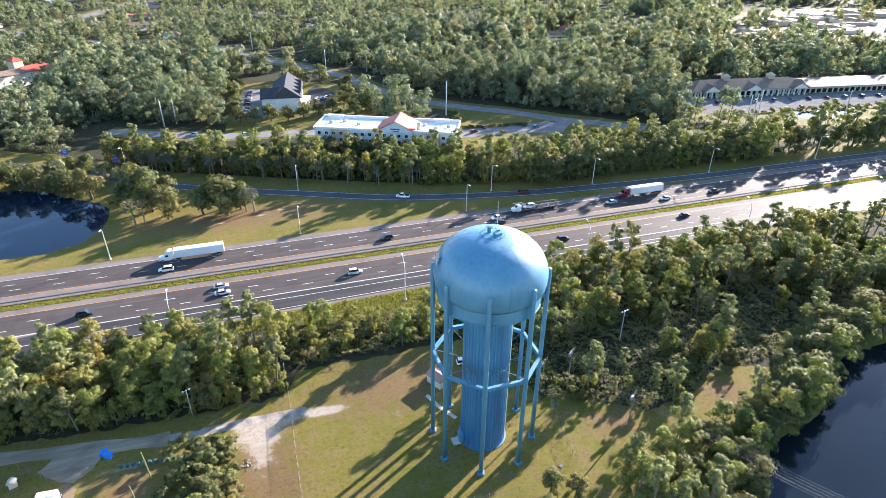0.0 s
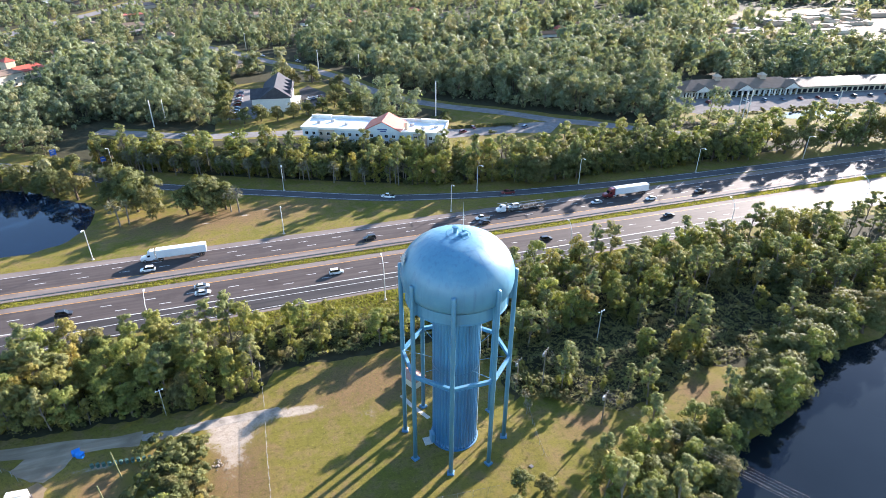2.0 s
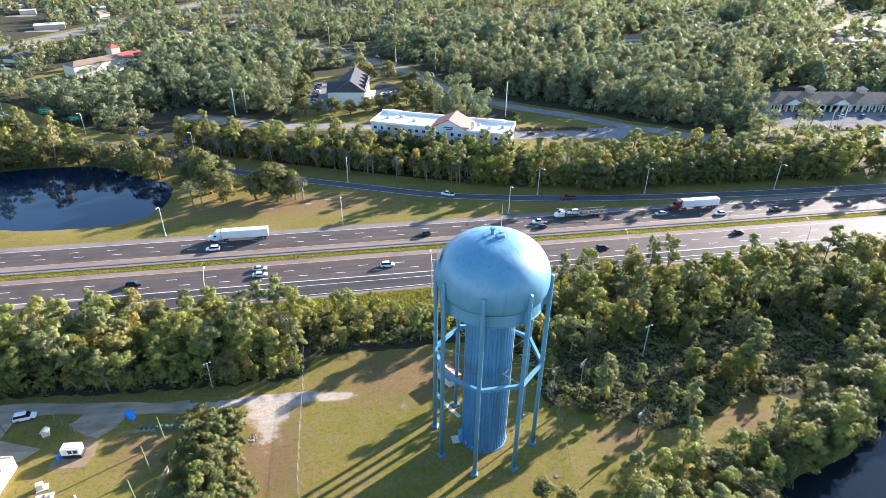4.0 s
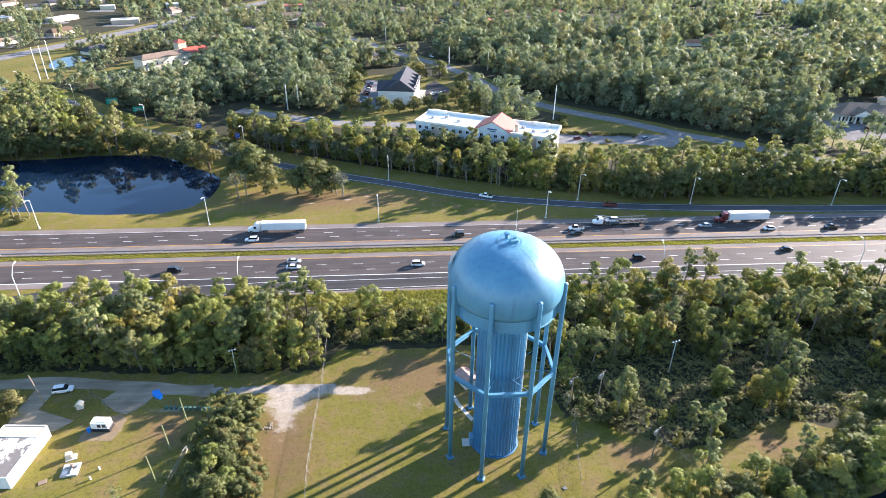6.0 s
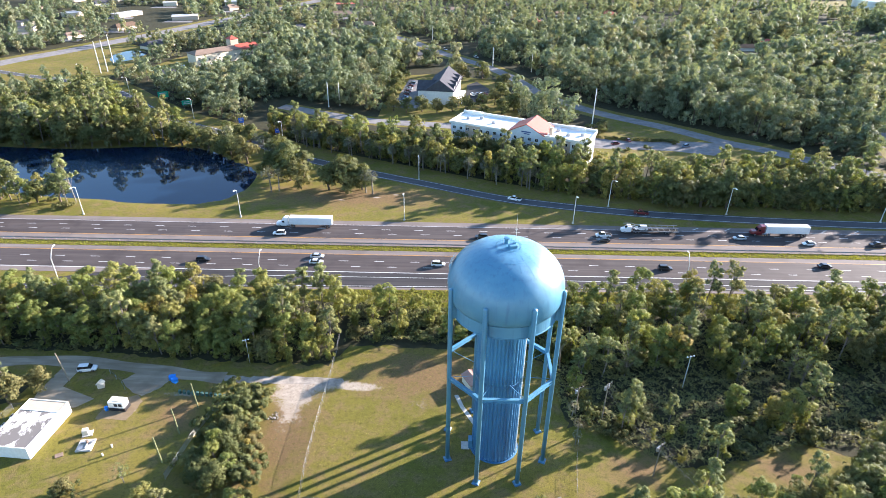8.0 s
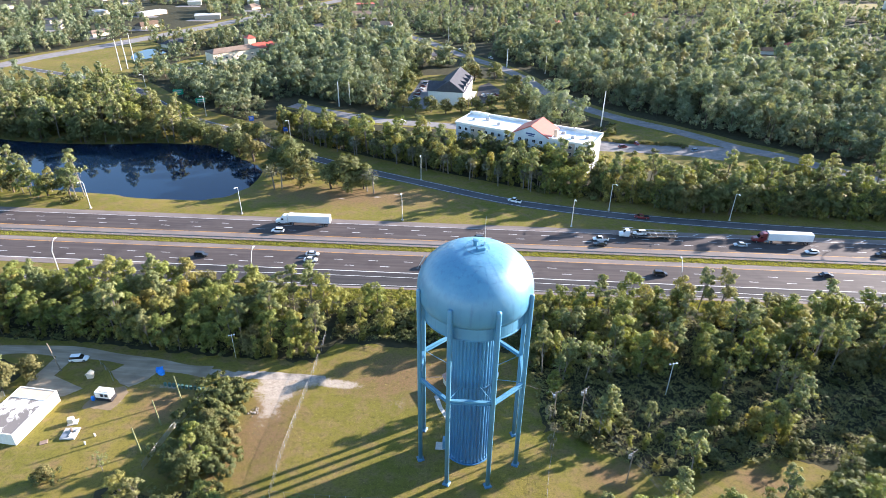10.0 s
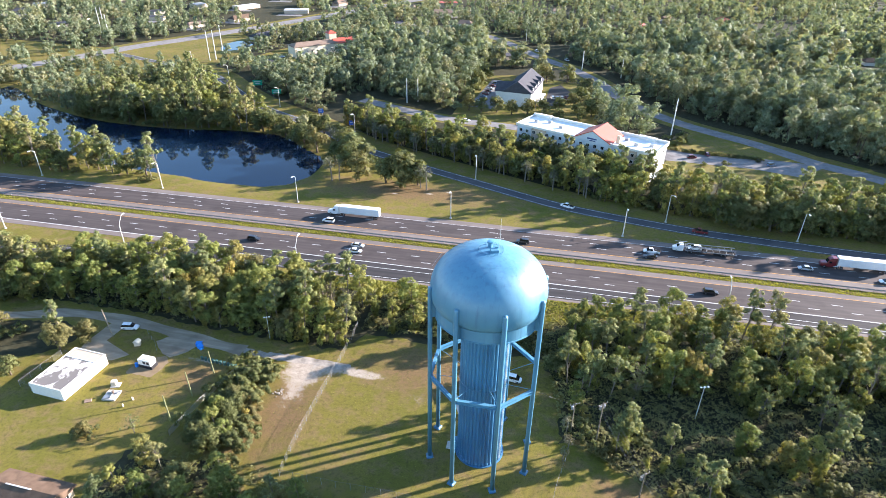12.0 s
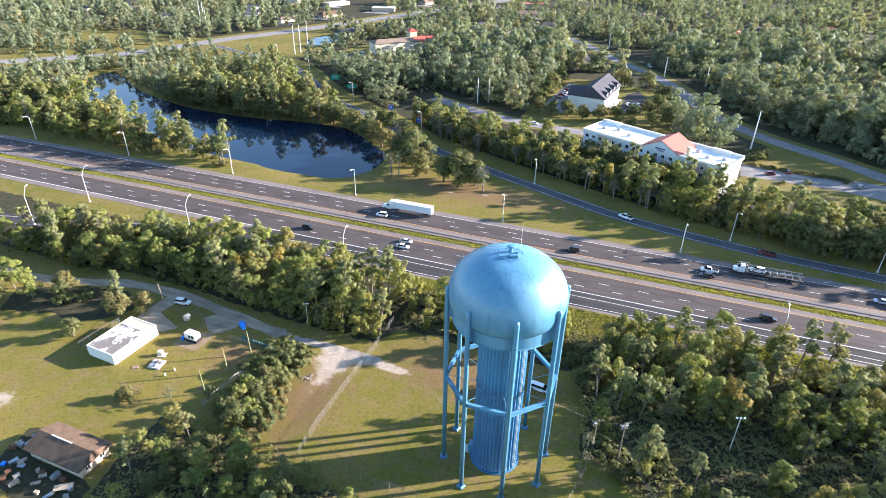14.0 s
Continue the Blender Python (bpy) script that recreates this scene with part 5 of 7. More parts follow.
def hotel():
    ang = math.degrees(math.atan2(HOTEL_U[1], HOTEL_U[0]))
    ob = thing("hotel", "four-storey pale stucco hotel with white flat roof and red gable", "hotel", pose(*HOTEL_O, 0, 0, 0, ang))
    L, D, H = 68.4, 17.0, 13.2
    walls = Geo().slab([(0, 0), (L, 0), (L, D), (0, D)], -0.3, H)
    part("wall", walls, WALL_HOTEL, ob)
    for a, b, mat in ((0, 8, WALL_HOTEL), (8, 16, WALL_SAND), (31, 48, WALL_HOTEL), (54, 61, WALL_SAND), (61, L, WALL_WHITE)):
        part("bay", Geo().box(((a + b) / 2, -0.25, H / 2), (b - a - 0.3, 0.5, H)), mat, ob)
    part("roof", Geo().box((L / 2, D / 2, H + 0.15), (L - 0.8, D - 0.8, 0.3)), ROOF_WHITE, ob, "bright white membrane roof")
    g = Geo()
    for c, s in (((L / 2, -0.3, H + 0.45), (L + 1.2, 0.7, 1.0)), ((L / 2, D + 0.3, H + 0.8), (L + 1.2, 0.7, 1.7)), ((-0.3, D / 2, H + 0.45), (0.7, D, 1.0)), ((L + 0.3, D / 2, H + 0.45), (0.7, D, 1.0))):
        g.box(c, s)
    for a in (6, L - 9):
        g.box((a, D - 0.6, H + 1.0), (8, 1.6, 2.2))
    part("parapet", g, WALL_WHITE, ob, "white parapet and cornice")
    # red gable over the middle
    x0, x1, z0, z1, y0, y1 = 31.0, 48.0, H + 0.4, H + 4.9, -1.2, D - 2.0
    xm = (x0 + x1) / 2
    roof = Geo().add([(x0 - 0.6, y0, z0), (xm, y0, z1), (x1 + 0.6, y0, z0), (x0 - 0.6, y1, z0), (xm, y1, z1), (x1 + 0.6, y1, z0),
                      (x0 - 0.6, y0, z0 + 0.35), (xm, y0, z1 + 0.35), (x1 + 0.6, y0, z0 + 0.35), (x0 - 0.6, y1, z0 + 0.35), (xm, y1, z1 + 0.35), (x1 + 0.6, y1, z0 + 0.35)],
                     [(6, 7, 10, 9), (7, 8, 11, 10), (0, 1, 7, 6), (1, 2, 8, 7), (3, 9, 10, 4), (4, 10, 11, 5), (0, 6, 9, 3), (2, 5, 11, 8), (0, 3, 4, 1), (1, 4, 5, 2)])
    part("gable_roof", roof, ROOF_RED, ob, "red metal gable roof")
    part("gable_wall", Geo().add([(x0, y0 + 0.3, H - 0.2), (x1, y0 + 0.3, H - 0.2), (x1, y0 + 0.3, z0), (xm, y0 + 0.3, z1), (x0, y0 + 0.3, z0),
                                  (x0, y1 - 0.3, H - 0.2), (x1, y1 - 0.3, H - 0.2), (x1, y1 - 0.3, z0), (xm, y1 - 0.3, z1), (x0, y1 - 0.3, z0)],
                                 [(0, 1, 2, 3, 4), (9, 8, 7, 6, 5), (0, 5, 6, 1)]), WALL_HOTEL, ob)
    part("sign_bar", Geo().box((xm, y0 + 0.2, z0 + 1.0), (4.6, 0.12, 0.6)).box((xm + 0.4, y0 + 0.2, z0 + 0.1), (2.8, 0.12, 0.45)), plain("sign_navy", (0.03, 0.06, 0.18), 0.5), ob, "dark sign lettering bars")
    spots = [(2.2 + 3.55 * i, 1.9 + 3.1 * k) for i in range(19) for k in range(4)]
    windows_on(ob, pose(0, -0.5, 0), spots, (1.5, 1.5))
    windows_on(ob, pose(L, 0, 0, 0, 0, 90), [(4.0, 1.9 + 3.1 * k) for k in range(4)] + [(13.0, 1.9 + 3.1 * k) for k in range(4)], (1.2, 1.4))
    unit = Geo().box((0, 0, 0.6), (1.8, 1.4, 1.2), bevel=0.08).mesh("roof_unit", STEEL)
    for x, y in ((6, 8), (12, 11), (20, 7), (52, 10), (58, 6), (64, 9)):
        part("roof_unit", unit, STEEL, ob).location = (x, y, H + 0.3)
    part("chimney", Geo().box((50.2, 4, H + 2.0), (1.6, 1.6, 3.6), bevel=0.1), WALL_SAND, ob)
    return ob


hotel()


def gable_house(name, label, category, m, size, wall_h, roof_h, wall, roof, over=0.6, wins=True, hip=0.0):
    """A house with a gabled or hipped roof; ridge along its x."""
    ob = thing(name, label, category, m)
    L, D = size
    part("wall", Geo().slab([(-L / 2, -D / 2), (L / 2, -D / 2), (L / 2, D / 2), (-L / 2, D / 2)], -0.3, wall_h), wall, ob)
    a, b, h = L / 2 + over, D / 2 + over, wall_h
    r = L / 2 + over - hip
    pts = [(-a, -b, h), (a, -b, h), (a, b, h), (-a, b, h), (-r, 0, h + roof_h), (r, 0, h + roof_h)]
    low = [(x, y, z - 0.25) for x, y, z in pts[:4]]
    part("roof", Geo().add(pts + low, [(0, 1, 5, 4), (2, 3, 4, 5), (1, 2, 5), (3, 0, 4), (6, 7, 1, 0), (7, 8, 2, 1), (8, 9, 3, 2), (9, 6, 0, 3), (9, 8, 7, 6)]), [roof], ob)
    if not hip:
        part("gable", Geo().add([(-L / 2, -D / 2, h - 0.1), (-L / 2, D / 2, h - 0.1), (-L / 2, 0, h + roof_h - 0.2), (L / 2, -D / 2, h - 0.1), (L / 2, D / 2, h - 0.1), (L / 2, 0, h + roof_h - 0.2)], [(0, 2, 1), (3, 4, 5)]), wall, ob)
    if wins:
        n = max(2, int(L / 4))
        rows = max(1, int(wall_h / 2.9))
        spots = [(-L / 2 + L * (i + 0.5) / n, 1.5 + 2.9 * k) for i in range(n) for k in range(rows)]
        windows_on(ob, pose(0, -D / 2, 0), spots, (1.2, 1.3))
        windows_on(ob, pose(L / 2, 0, 0, 0, 0, 90), [(-D / 4, 1.5 + 2.9 * k) for k in range(rows)] + [(D / 4, 1.5 + 2.9 * k) for k in range(rows)], (1.2, 1.3))
    return ob


house = gable_house("office_house", "white two-storey house with dark grey shingled gable roof", "house", pose(23.6, 380, 0, 0, 0, 82.5), (38, 17), 8.6, 6.6, WALL_WHITE, ROOF_GREY, 0.8)
for k in range(4):
    x = -14 + 8.6 * k
    dormer = part("dormer", Geo().add([(x - 2, -8.6, 8.8), (x + 2, -8.6, 8.8), (x, -8.6, 11.6), (x - 2, -4.2, 12.0), (x + 2, -4.2, 12.0), (x, -3.6, 12.4), (x - 2, -8.6, 8.2), (x + 2, -8.6, 8.2)],
                                      [(0, 2, 5, 3), (1, 4, 5, 2)]), ROOF_GREY, house, "small shingled dormer roof")
    part("gable", Geo().add([(x - 1.9, -8.5, 8.2), (x + 1.9, -8.5, 8.2), (x + 1.9, -8.5, 8.8), (x, -8.5, 11.4), (x - 1.9, -8.5, 8.8), (x - 1.9, -7.0, 8.2), (x + 1.9, -7.0, 8.2)], [(0, 1, 2, 3, 4), (0, 5, 6, 1)]), WALL_WHITE, dormer)
# cross wing with its own gable on the west side, and a white veranda on the east
part("wing_wall", Geo().slab([(-17, 8.4), (-6, 8.4), (-6, 14), (-17, 14)], -0.3, 7.6), WALL_WHITE, house)
part("wing_roof", Geo().add([(-17.7, 0, 8.4), (-11.5, 0, 13.4), (-5.3, 0, 8.4), (-17.7, 14.8, 7.6), (-11.5, 14.8, 12.6), (-5.3, 14.8, 7.6), (-11.5, 14.8, 12.3)], [(0, 1, 4, 3), (1, 2, 5, 4), (3, 4, 6), (4, 5, 6)]), ROOF_GREY, house)
part("wing_gable", Geo().add([(-17, 14, 7.6), (-6, 14, 7.6), (-11.5, 14, 12.2)], [(0, 2, 1)]), WALL_WHITE, house)
part("veranda_roof", Geo().box((-6, -11.2, 3.4), (20, 5.0, 0.3), bevel=0.08), WALL_WHITE, house, "flat white veranda roof")
for k in range(5):
    part("veranda_post", Geo().box((-15.5 + 4.75 * k, -13.3, 1.65), (0.4, 0.4, 3.3)), WALL_WHITE, house)

brown = gable_house("bungalow", "low bungalow with worn brown shingle roof", "house", pose(-46.8, 57.4, 0, 0, 0, -2), (15, 7.2), 2.7, 1.7, WALL_SAND, ROOF_BROWN, 0.7, hip=0.4)
part("ridge_cap", Geo().box((-1, 0, 4.42), (6, 0.3, 0.08)), LINE_WHITE, brown)


def pump_house():
    """Flat white utility building with an open-topped end."""
    ob = thing("utility_building", "white block utility building with stained flat roof", "building", pose(-61.0, 83.4, 0, 0, 0, 85.5))
    L, D, H = 14.2, 9.6, 3.1
    part("wall", Geo().slab([(0, 0), (L, 0), (L, D), (0, D)], -0.3, H), WALL_WHITE, ob)
    part("roof", Geo().box((L / 2 - 1.6, D / 2, H + 0.06), (L - 3.6, D - 0.4, 0.12)), ROOF_STAINED, ob, "white roof coating with black stains")
    g = Geo()
    for c, s in (((L / 2, 0.1, H + 0.08), (L, 0.25, 0.2)), ((0.1, D / 2, H + 0.08), (0.25, D - 0.5, 0.2)), ((L - 0.1, D / 2, H + 0.1), (0.25, D - 0.5, 0.26)), ((L / 2, D - 0.1, H + 0.08), (L, 0.25, 0.2)), ((L - 3.4, D / 2, H + 0.1), (0.25, D - 0.5, 0.24))):
        g.box(c, s)
    part("parapet", g, WALL_WHITE, ob)
    part("terrace", Geo().box((L - 1.7, D / 2, H + 0.05), (3.2, D - 0.5, 0.1)), WALL_SAND, ob, "cream recessed end roof")
    part("door", Geo().box((L - 3.0, -0.04, 1.05), (1.0, 0.08, 2.1)), WALL_CREAM, ob)
    return ob


pump_house()
small = gable_house("pump_shed", "small cream shed with faded pink-brown roof beside tower", "shed", pose(35.3, 109.6, 0, 0, 0, 118), (4.6, 3.4), 2.5, 0.7, WALL_CREAM, plain("faded_roof", (0.34, 0.20, 0.16), 0.85, 0, 0.25), 0.3, wins=False)
part("door", Geo().box((0, -1.74, 1.0), (0.9, 0.08, 2.0)), WALL_WHITE, small)


def shops():
    """A long arcade of shops with hipped tan roofs."""
    ob = thing("shopping_arcade", "long cream shopping arcade with tan tiled roof and arches", "shop building", pose(275, 319, 0, 0, 0, -8))
    part("wall", Geo().slab([(0, 0), (82, 0), (82, 16), (0, 16)], -0.3, 5.2), WALL_WHITE, ob)
    part("wall", Geo().slab([(82, -1), (170, -1), (170, 20), (82, 20)], -0.3, 5.0), WALL_CREAM, ob)

    def hip(x0, x1, y0, y1, z, h, e):
        ym = (y0 + y1) / 2
        return Geo().add([(x0, y0, z), (x1, y0, z), (x1, y1, z), (x0, y1, z), (x0 + e, ym, z + h), (x1 - e, ym, z + h)], [(0, 1, 5, 4), (2, 3, 4, 5), (1, 2, 5), (3, 0, 4), (3, 2, 1, 0)])
    part("roof", hip(-1.5, 84, -4, 17.5, 5.2, 4.6, 10), ROOF_TAN, ob)
    part("roof", hip(82, 172, -4, 21.5, 5.0, 2.4, 4), plain("grey_tan_roof", (0.17, 0.145, 0.12), 0.8, 0, 0.2, 0.3), ob)
    for x in (12, 42, 76):
        front = Geo().add([(x - 6, -5, 4.6), (x + 6, -5, 4.6), (x, -5, 8.2), (x - 6, -4.6, 4.6), (x + 6, -4.6, 4.6), (x, -4.6, 8.2)], [(0, 1, 2), (3, 5, 4), (0, 3, 4, 1)])
        gable = part("gable", front, WALL_WHITE, ob, "white plastered gable front")
        slopes = Geo().add([(x - 6.5, -5.4, 4.5), (x, -5.4, 8.5), (x + 6.5, -5.4, 4.5), (x - 6.5, 5, 4.5), (x, 5, 8.5), (x + 6.5, 5, 4.5), (x, -5.4, 8.3), (x, 5, 8.3)], [(0, 1, 4, 3), (1, 2, 5, 4), (0, 3, 7, 6), (6, 7, 5, 2), (0, 6, 1), (6, 2, 1)])
        part("gable_roof", slopes, ROOF_TAN, gable)
    for x in (27, 60):
        part("cupola", Geo().box((x, 7, 10.2), (4, 4, 2.6)).add([(x - 2.6, 4.4, 11.5), (x + 2.6, 4.4, 11.5), (x + 2.6, 9.6, 11.5), (x - 2.6, 9.6, 11.5), (x, 7, 13.3)], [(0, 1, 4), (1, 2, 4), (2, 3, 4), (3, 0, 4)]), WALL_SAND, ob)
    arch = Geo().box((0, -3.2, 2.1), (0.9, 0.9, 4.2), bevel=0.08).mesh("pillar", WALL_WHITE)
    for k in range(21):
        part("pillar", arch, WALL_WHITE, ob).location = (1 + k * 4, 0, 0)
    shop = Geo().box((0, -0.05, 1.6), (3.0, 0.1, 2.6)).mesh("shop_window", GLASS)
    for k in range(38):
        part("shop_window", shop, GLASS, ob).location = (3 + k * 4.3, -1.0 if k > 18 else 0, 0)


shops()
solid("car_park", Geo().slab([(252, 298), (262, 285), (330, 277), (440, 264), (440, 297), (300, 311), (276, 317), (272, 334), (266, 332)], -0.2, 0.03), LOT, "sunlit grey shop car park", "car park", kind="structure")
solid("car_park", Geo().slab([(101, 287), (102, 301), (136, 298), (150, 300), (166, 298), (176, 296), (160, 279), (140, 285)], -0.2, 0.035), LOT, "grey hotel car park beside lawn", "car park", kind="structure")
solid("car_park", Geo().slab([(-8, 354), (9, 352), (13, 420), (-2, 424)], -0.2, 0.03), LOT, "grey parking court beside house", "car park", kind="structure")
solid("car_park", Geo().slab([(37, 366), (50, 370), (55, 398), (46, 420), (39, 410)], -0.2, 0.03), ASPHALT_NEW, "dark parking court beside house", "car park", kind="structure")
solid("yard_paving", Geo().slab(ragged([(-53.5, 108.5), (-49.5, 114), (-40, 112), (-42.5, 106.5), (-46, 103.5), (-48.5, 104)], 0.4), -0.2, 0.04), TRACK_WEST, "dark grey paved forecourt by gate", "pavement", kind="structure")
solid("driveway", Geo().slab([(-70.6, 95), (-66, 98), (-60, 99), (-57, 102), (-62, 104), (-67, 106), (-66, 114), (-71, 114), (-72, 104)], -0.2, 0.026), TRACK_WEST, "grey driveway beside utility building", "pavement", kind="structure")
solid("car_park", Geo().slab([(-189, 434), (-152, 413), (-140, 425), (-166, 444), (-186, 446)], -0.2, 0.03), ASPHALT_NEW, "dark office car park", "car park", kind="structure")
for ring in ([(-215, 560), (-170, 556), (-165, 574), (-212, 580)], [(-146, 538), (-124, 545), (-128, 578), (-146, 574)], [(-118, 606), (-92, 578), (-76, 586), (-100, 640), (-120, 636)], [(-130, 690), (-60, 690), (-60, 712), (-130, 712)]):
    solid("car_park", Geo().slab(ring, -0.2, 0.03), LOT, "pale grey car park among trees", "car park", kind="structure")

# offices and houses among the far trees
gable_house("office_block", "three-storey beige office with tan roof among trees", "office", pose(-156, 470, 0, 0, 0, 47), (38, 14), 8.5, 2.2, WALL_CREAM, ROOF_TAN, hip=5)
wing = gable_house("office_block", "beige office wing with red tile roof", "office", pose(-142, 500, 0, 0, 0, 47), (24, 13), 6, 3, WALL_CREAM, ROOF_RED, hip=4)
part("stair_tower", Geo().box((-9, 3, 6.5), (7, 7, 13), bevel=0.3), WALL_SAND, wing, "square tower with sand stucco")
part("tower_roof", Geo().add([(-13, -1, 13), (-5, -1, 13), (-5, 7, 13), (-13, 7, 13), (-9, 3, 15.5)], [(0, 1, 4), (1, 2, 4), (2, 3, 4), (3, 0, 4), (3, 2, 1, 0)]), ROOF_RED, wing)
gable_house("meeting_house", "low building with wide grey hipped roof among trees", "house", pose(-10, 498, 0, 0, 0, -45), (30, 17), 3.5, 4, WALL_SAND, ROOF_GREY, hip=6)
rng_h = random.Random(77)
for x, y in HOMES:
    gable_house("family_house", "single-storey house with low hipped roof among trees", "house", pose(x, y, 0, 0, 0, rng_h.choice((0, 20, 45, 90, 110, 150))), (rng_h.uniform(14, 20), rng_h.uniform(9, 12)), 3.0, rng_h.uniform(2, 3),
                rng_h.choice((WALL_WHITE, WALL_CREAM, WALL_SAND)), rng_h.choice((ROOF_TAN, ROOF_GREY, ROOF_BROWN, ROOF_TAN, ROOF_RED)), hip=3, wins=False)


def shed_hall(x, y, L, D, rz, h=5.0, mat=None, label="pale flat-roofed commercial building"):
    ob = thing("commercial_building", label, "building", pose(x, y, 0, 0, 0, rz))
    part("wall", Geo().box((0, 0, h / 2), (L, D, h)), WALL_SAND if L > 20 else WALL_CREAM, ob)
    part("roof", Geo().box((0, 0, h + 0.15), (L + 0.6, D + 0.6, 0.3)), mat or ROOF_WHITE, ob)


for k in range(70):
    x, y = rng_h.uniform(445, 760), rng_h.uniform(405, 600)
    if inside(np.array(x), np.array(y), OPEN[6]):
        shed_hall(x, y, rng_h.uniform(8, 30), rng_h.uniform(4, 10), rng_h.choice((-8, 82)), rng_h.uniform(2.6, 5), rng_h.choice((ROOF_PALE, ROOF_TAN, ROOF_PALE, ROOF_GREY)), "pale long low building in a yard")
for x, y in HALLS:
    if rng_h.random() < 0.6:
        gable_house("family_house", "single-storey house with low hipped roof among trees", "house", pose(x, y, 0, 0, 0, rng_h.choice((20, 65, 110))), (rng_h.uniform(15, 26), rng_h.uniform(10, 13)), 3.0, rng_h.uniform(2, 3), rng_h.choice((WALL_CREAM, WALL_SAND)), rng_h.choice((ROOF_TAN, ROOF_GREY, ROOF_BROWN)), hip=3.5, wins=False)
    else:
        shed_hall(x, y, rng_h.uniform(14, 34), rng_h.uniform(10, 18), rng_h.choice((20, 65, 110)), rng_h.uniform(3.2, 4.6), rng_h.choice((ROOF_PALE, ROOF_TAN, ROOF_PALE, ROOF_GREY)))
    if rng_h.random() < 0.5:
        solid("car_park", Geo().slab([(x - 16, y - 22), (x + 14, y - 20), (x + 12, y - 9), (x - 15, y - 10)], -0.2, 0.034), LOT, "pale grey car park among trees", "car park", kind="structure")
solid("yard_ground", Geo().slab(ragged([(446, 430), (474, 405), (600, 400), (780, 474), (805, 640), (565, 632), (446, 526)], 4, 8), -0.3, 0.03), DIRT, "brown dusty storage yard ground", "ground", kind="structure")
shed_hall(-105, 772, 24, 14, 20, 5.5, ROOF_RED, "filling station with red canopy roof")
solid("storage_tank", Geo().lathe([(30, 0), (30, 9), (28, 10), (0, 12)], 48, (590, 852, 0)), WALL_WHITE, "large white round storage tank", "tank", smooth=False)


# ---------------------------------------------------------------- street lamps, poles, wires
def lamp_meshes(h, arm, rise):
    pole = Geo().tube([(0, 0, 0), (0, 0, h * 0.5), (0, 0, h)], [0.16, 0.13, 0.10], 8)
    bracket = Geo().tube([(0, 0, h), (0, arm * 0.35, h + rise * 0.5), (0, arm * 0.75, h + rise * 0.92), (0, arm, h + rise)], [0.10, 0.085, 0.07, 0.06], 6)
    head = Geo().box((0, arm + 0.4, h + rise), (0.46, 1.0, 0.22), bevel=0.06)
    base = Geo().lathe([(0.5, -0.2), (0.5, 0.18), (0.28, 0.22), (0.24, 0.7), (0.17, 0.75)], 10)
    return pole.mesh("pole", POLE_GREY, smooth=True), bracket.mesh("arm", POLE_GREY), head.mesh("lamp_head", POLE_GREY), base.mesh("base", CONCRETE)


def street_lamp(x, y, turn, meshes, group):
    ob = thing("street_lamp", "tall pale aluminium highway lamp with curved arm", "street lamp", pose(x, y, 0, 0, 0, turn), group)
    for name, me in zip(("pole", "arm", "lamp_head", "base"), meshes):
        part(name, me, None, ob)


TALL, BENT = lamp_meshes(11.2, 2.4, 1.0), lamp_meshes(11.6, 2.6, 2.9)
for x in (-233.5, -173.4, -114, -52.4, 11.2, 76.4):
    street_lamp(x, 201.6, 180, TALL, "lamps along the highway")
for x, y in ((139.5, 212), (198, 207.5), (260, 206.5)):
    street_lamp(x, y, 180, TALL, "lamps along the highway")
for x, y in ((-210, 156), (-148, 155.7), (-91.6, 148.4), (-28.4, 148), (37, 148), (102, 152), (167.5, 151), (232, 151)):
    street_lamp(x, y, 0, BENT, "lamps along the highway")
street_lamp(-151, 133.4, 20, BENT, "lamps along the ramp")
for x, y, a in ((14.7, 242, 150), (93.5, 217.5, 170), (-57, 286, 140), (-118, 325, 140), (-176, 370, 130), (-224, 403, 150)):
    street_lamp(x, y, a + 30, TALL, "lamps along the ramp")


def flood_pole(x, y, h):
    ob = thing("flood_light", "grey pole with three round flood lights", "flood light", pose(x, y, 0))
    part("pole", Geo().rod((0, 0, -0.3), (0, 0, h), 0.12, 0.08), POLE_GREY, ob)
    part("crossarm", Geo().rod((-0.8, 0, h - 0.2), (0.8, 0, h + 0.4), 0.05, n=5), POLE_GREY, ob)
    for k in (-1, 0, 1):
        part("lamp_head", Geo().lathe([(0.0, -0.08), (0.19, -0.08), (0.23, 0.06), (0.13, 0.2), (0, 0.22)], 12, (0.75 * k, 0, h + 0.225 * k + 0.12)), POLE_GREY, ob)


flood_pole(-23.2, 116.2, 7.6)
flood_pole(88.6, 110.6, 9.8)


def timber_pole(x, y, h, lean=0.0, mat=None, label="bare greenish timber pole standing in grass"):
    ob = thing("timber_pole", label, "pole", pose(x, y, 0, 0, lean, 0), "timber poles")
    part("shaft", Geo().rod((0, 0, -0.4), (0, 0, h), 0.17, 0.12, 8), mat or GREEN_POLE, ob)
    return ob


for x, y in ((-30.7, 99.8), (-31.9, 91.6), (-32.3, 83.3)):
    timber_pole(x, y, 7.7, -2.5)
timber_pole(-66.5, 108, 9.0, -6, WOOD_POLE, "leaning grey timber pole beside driveway")


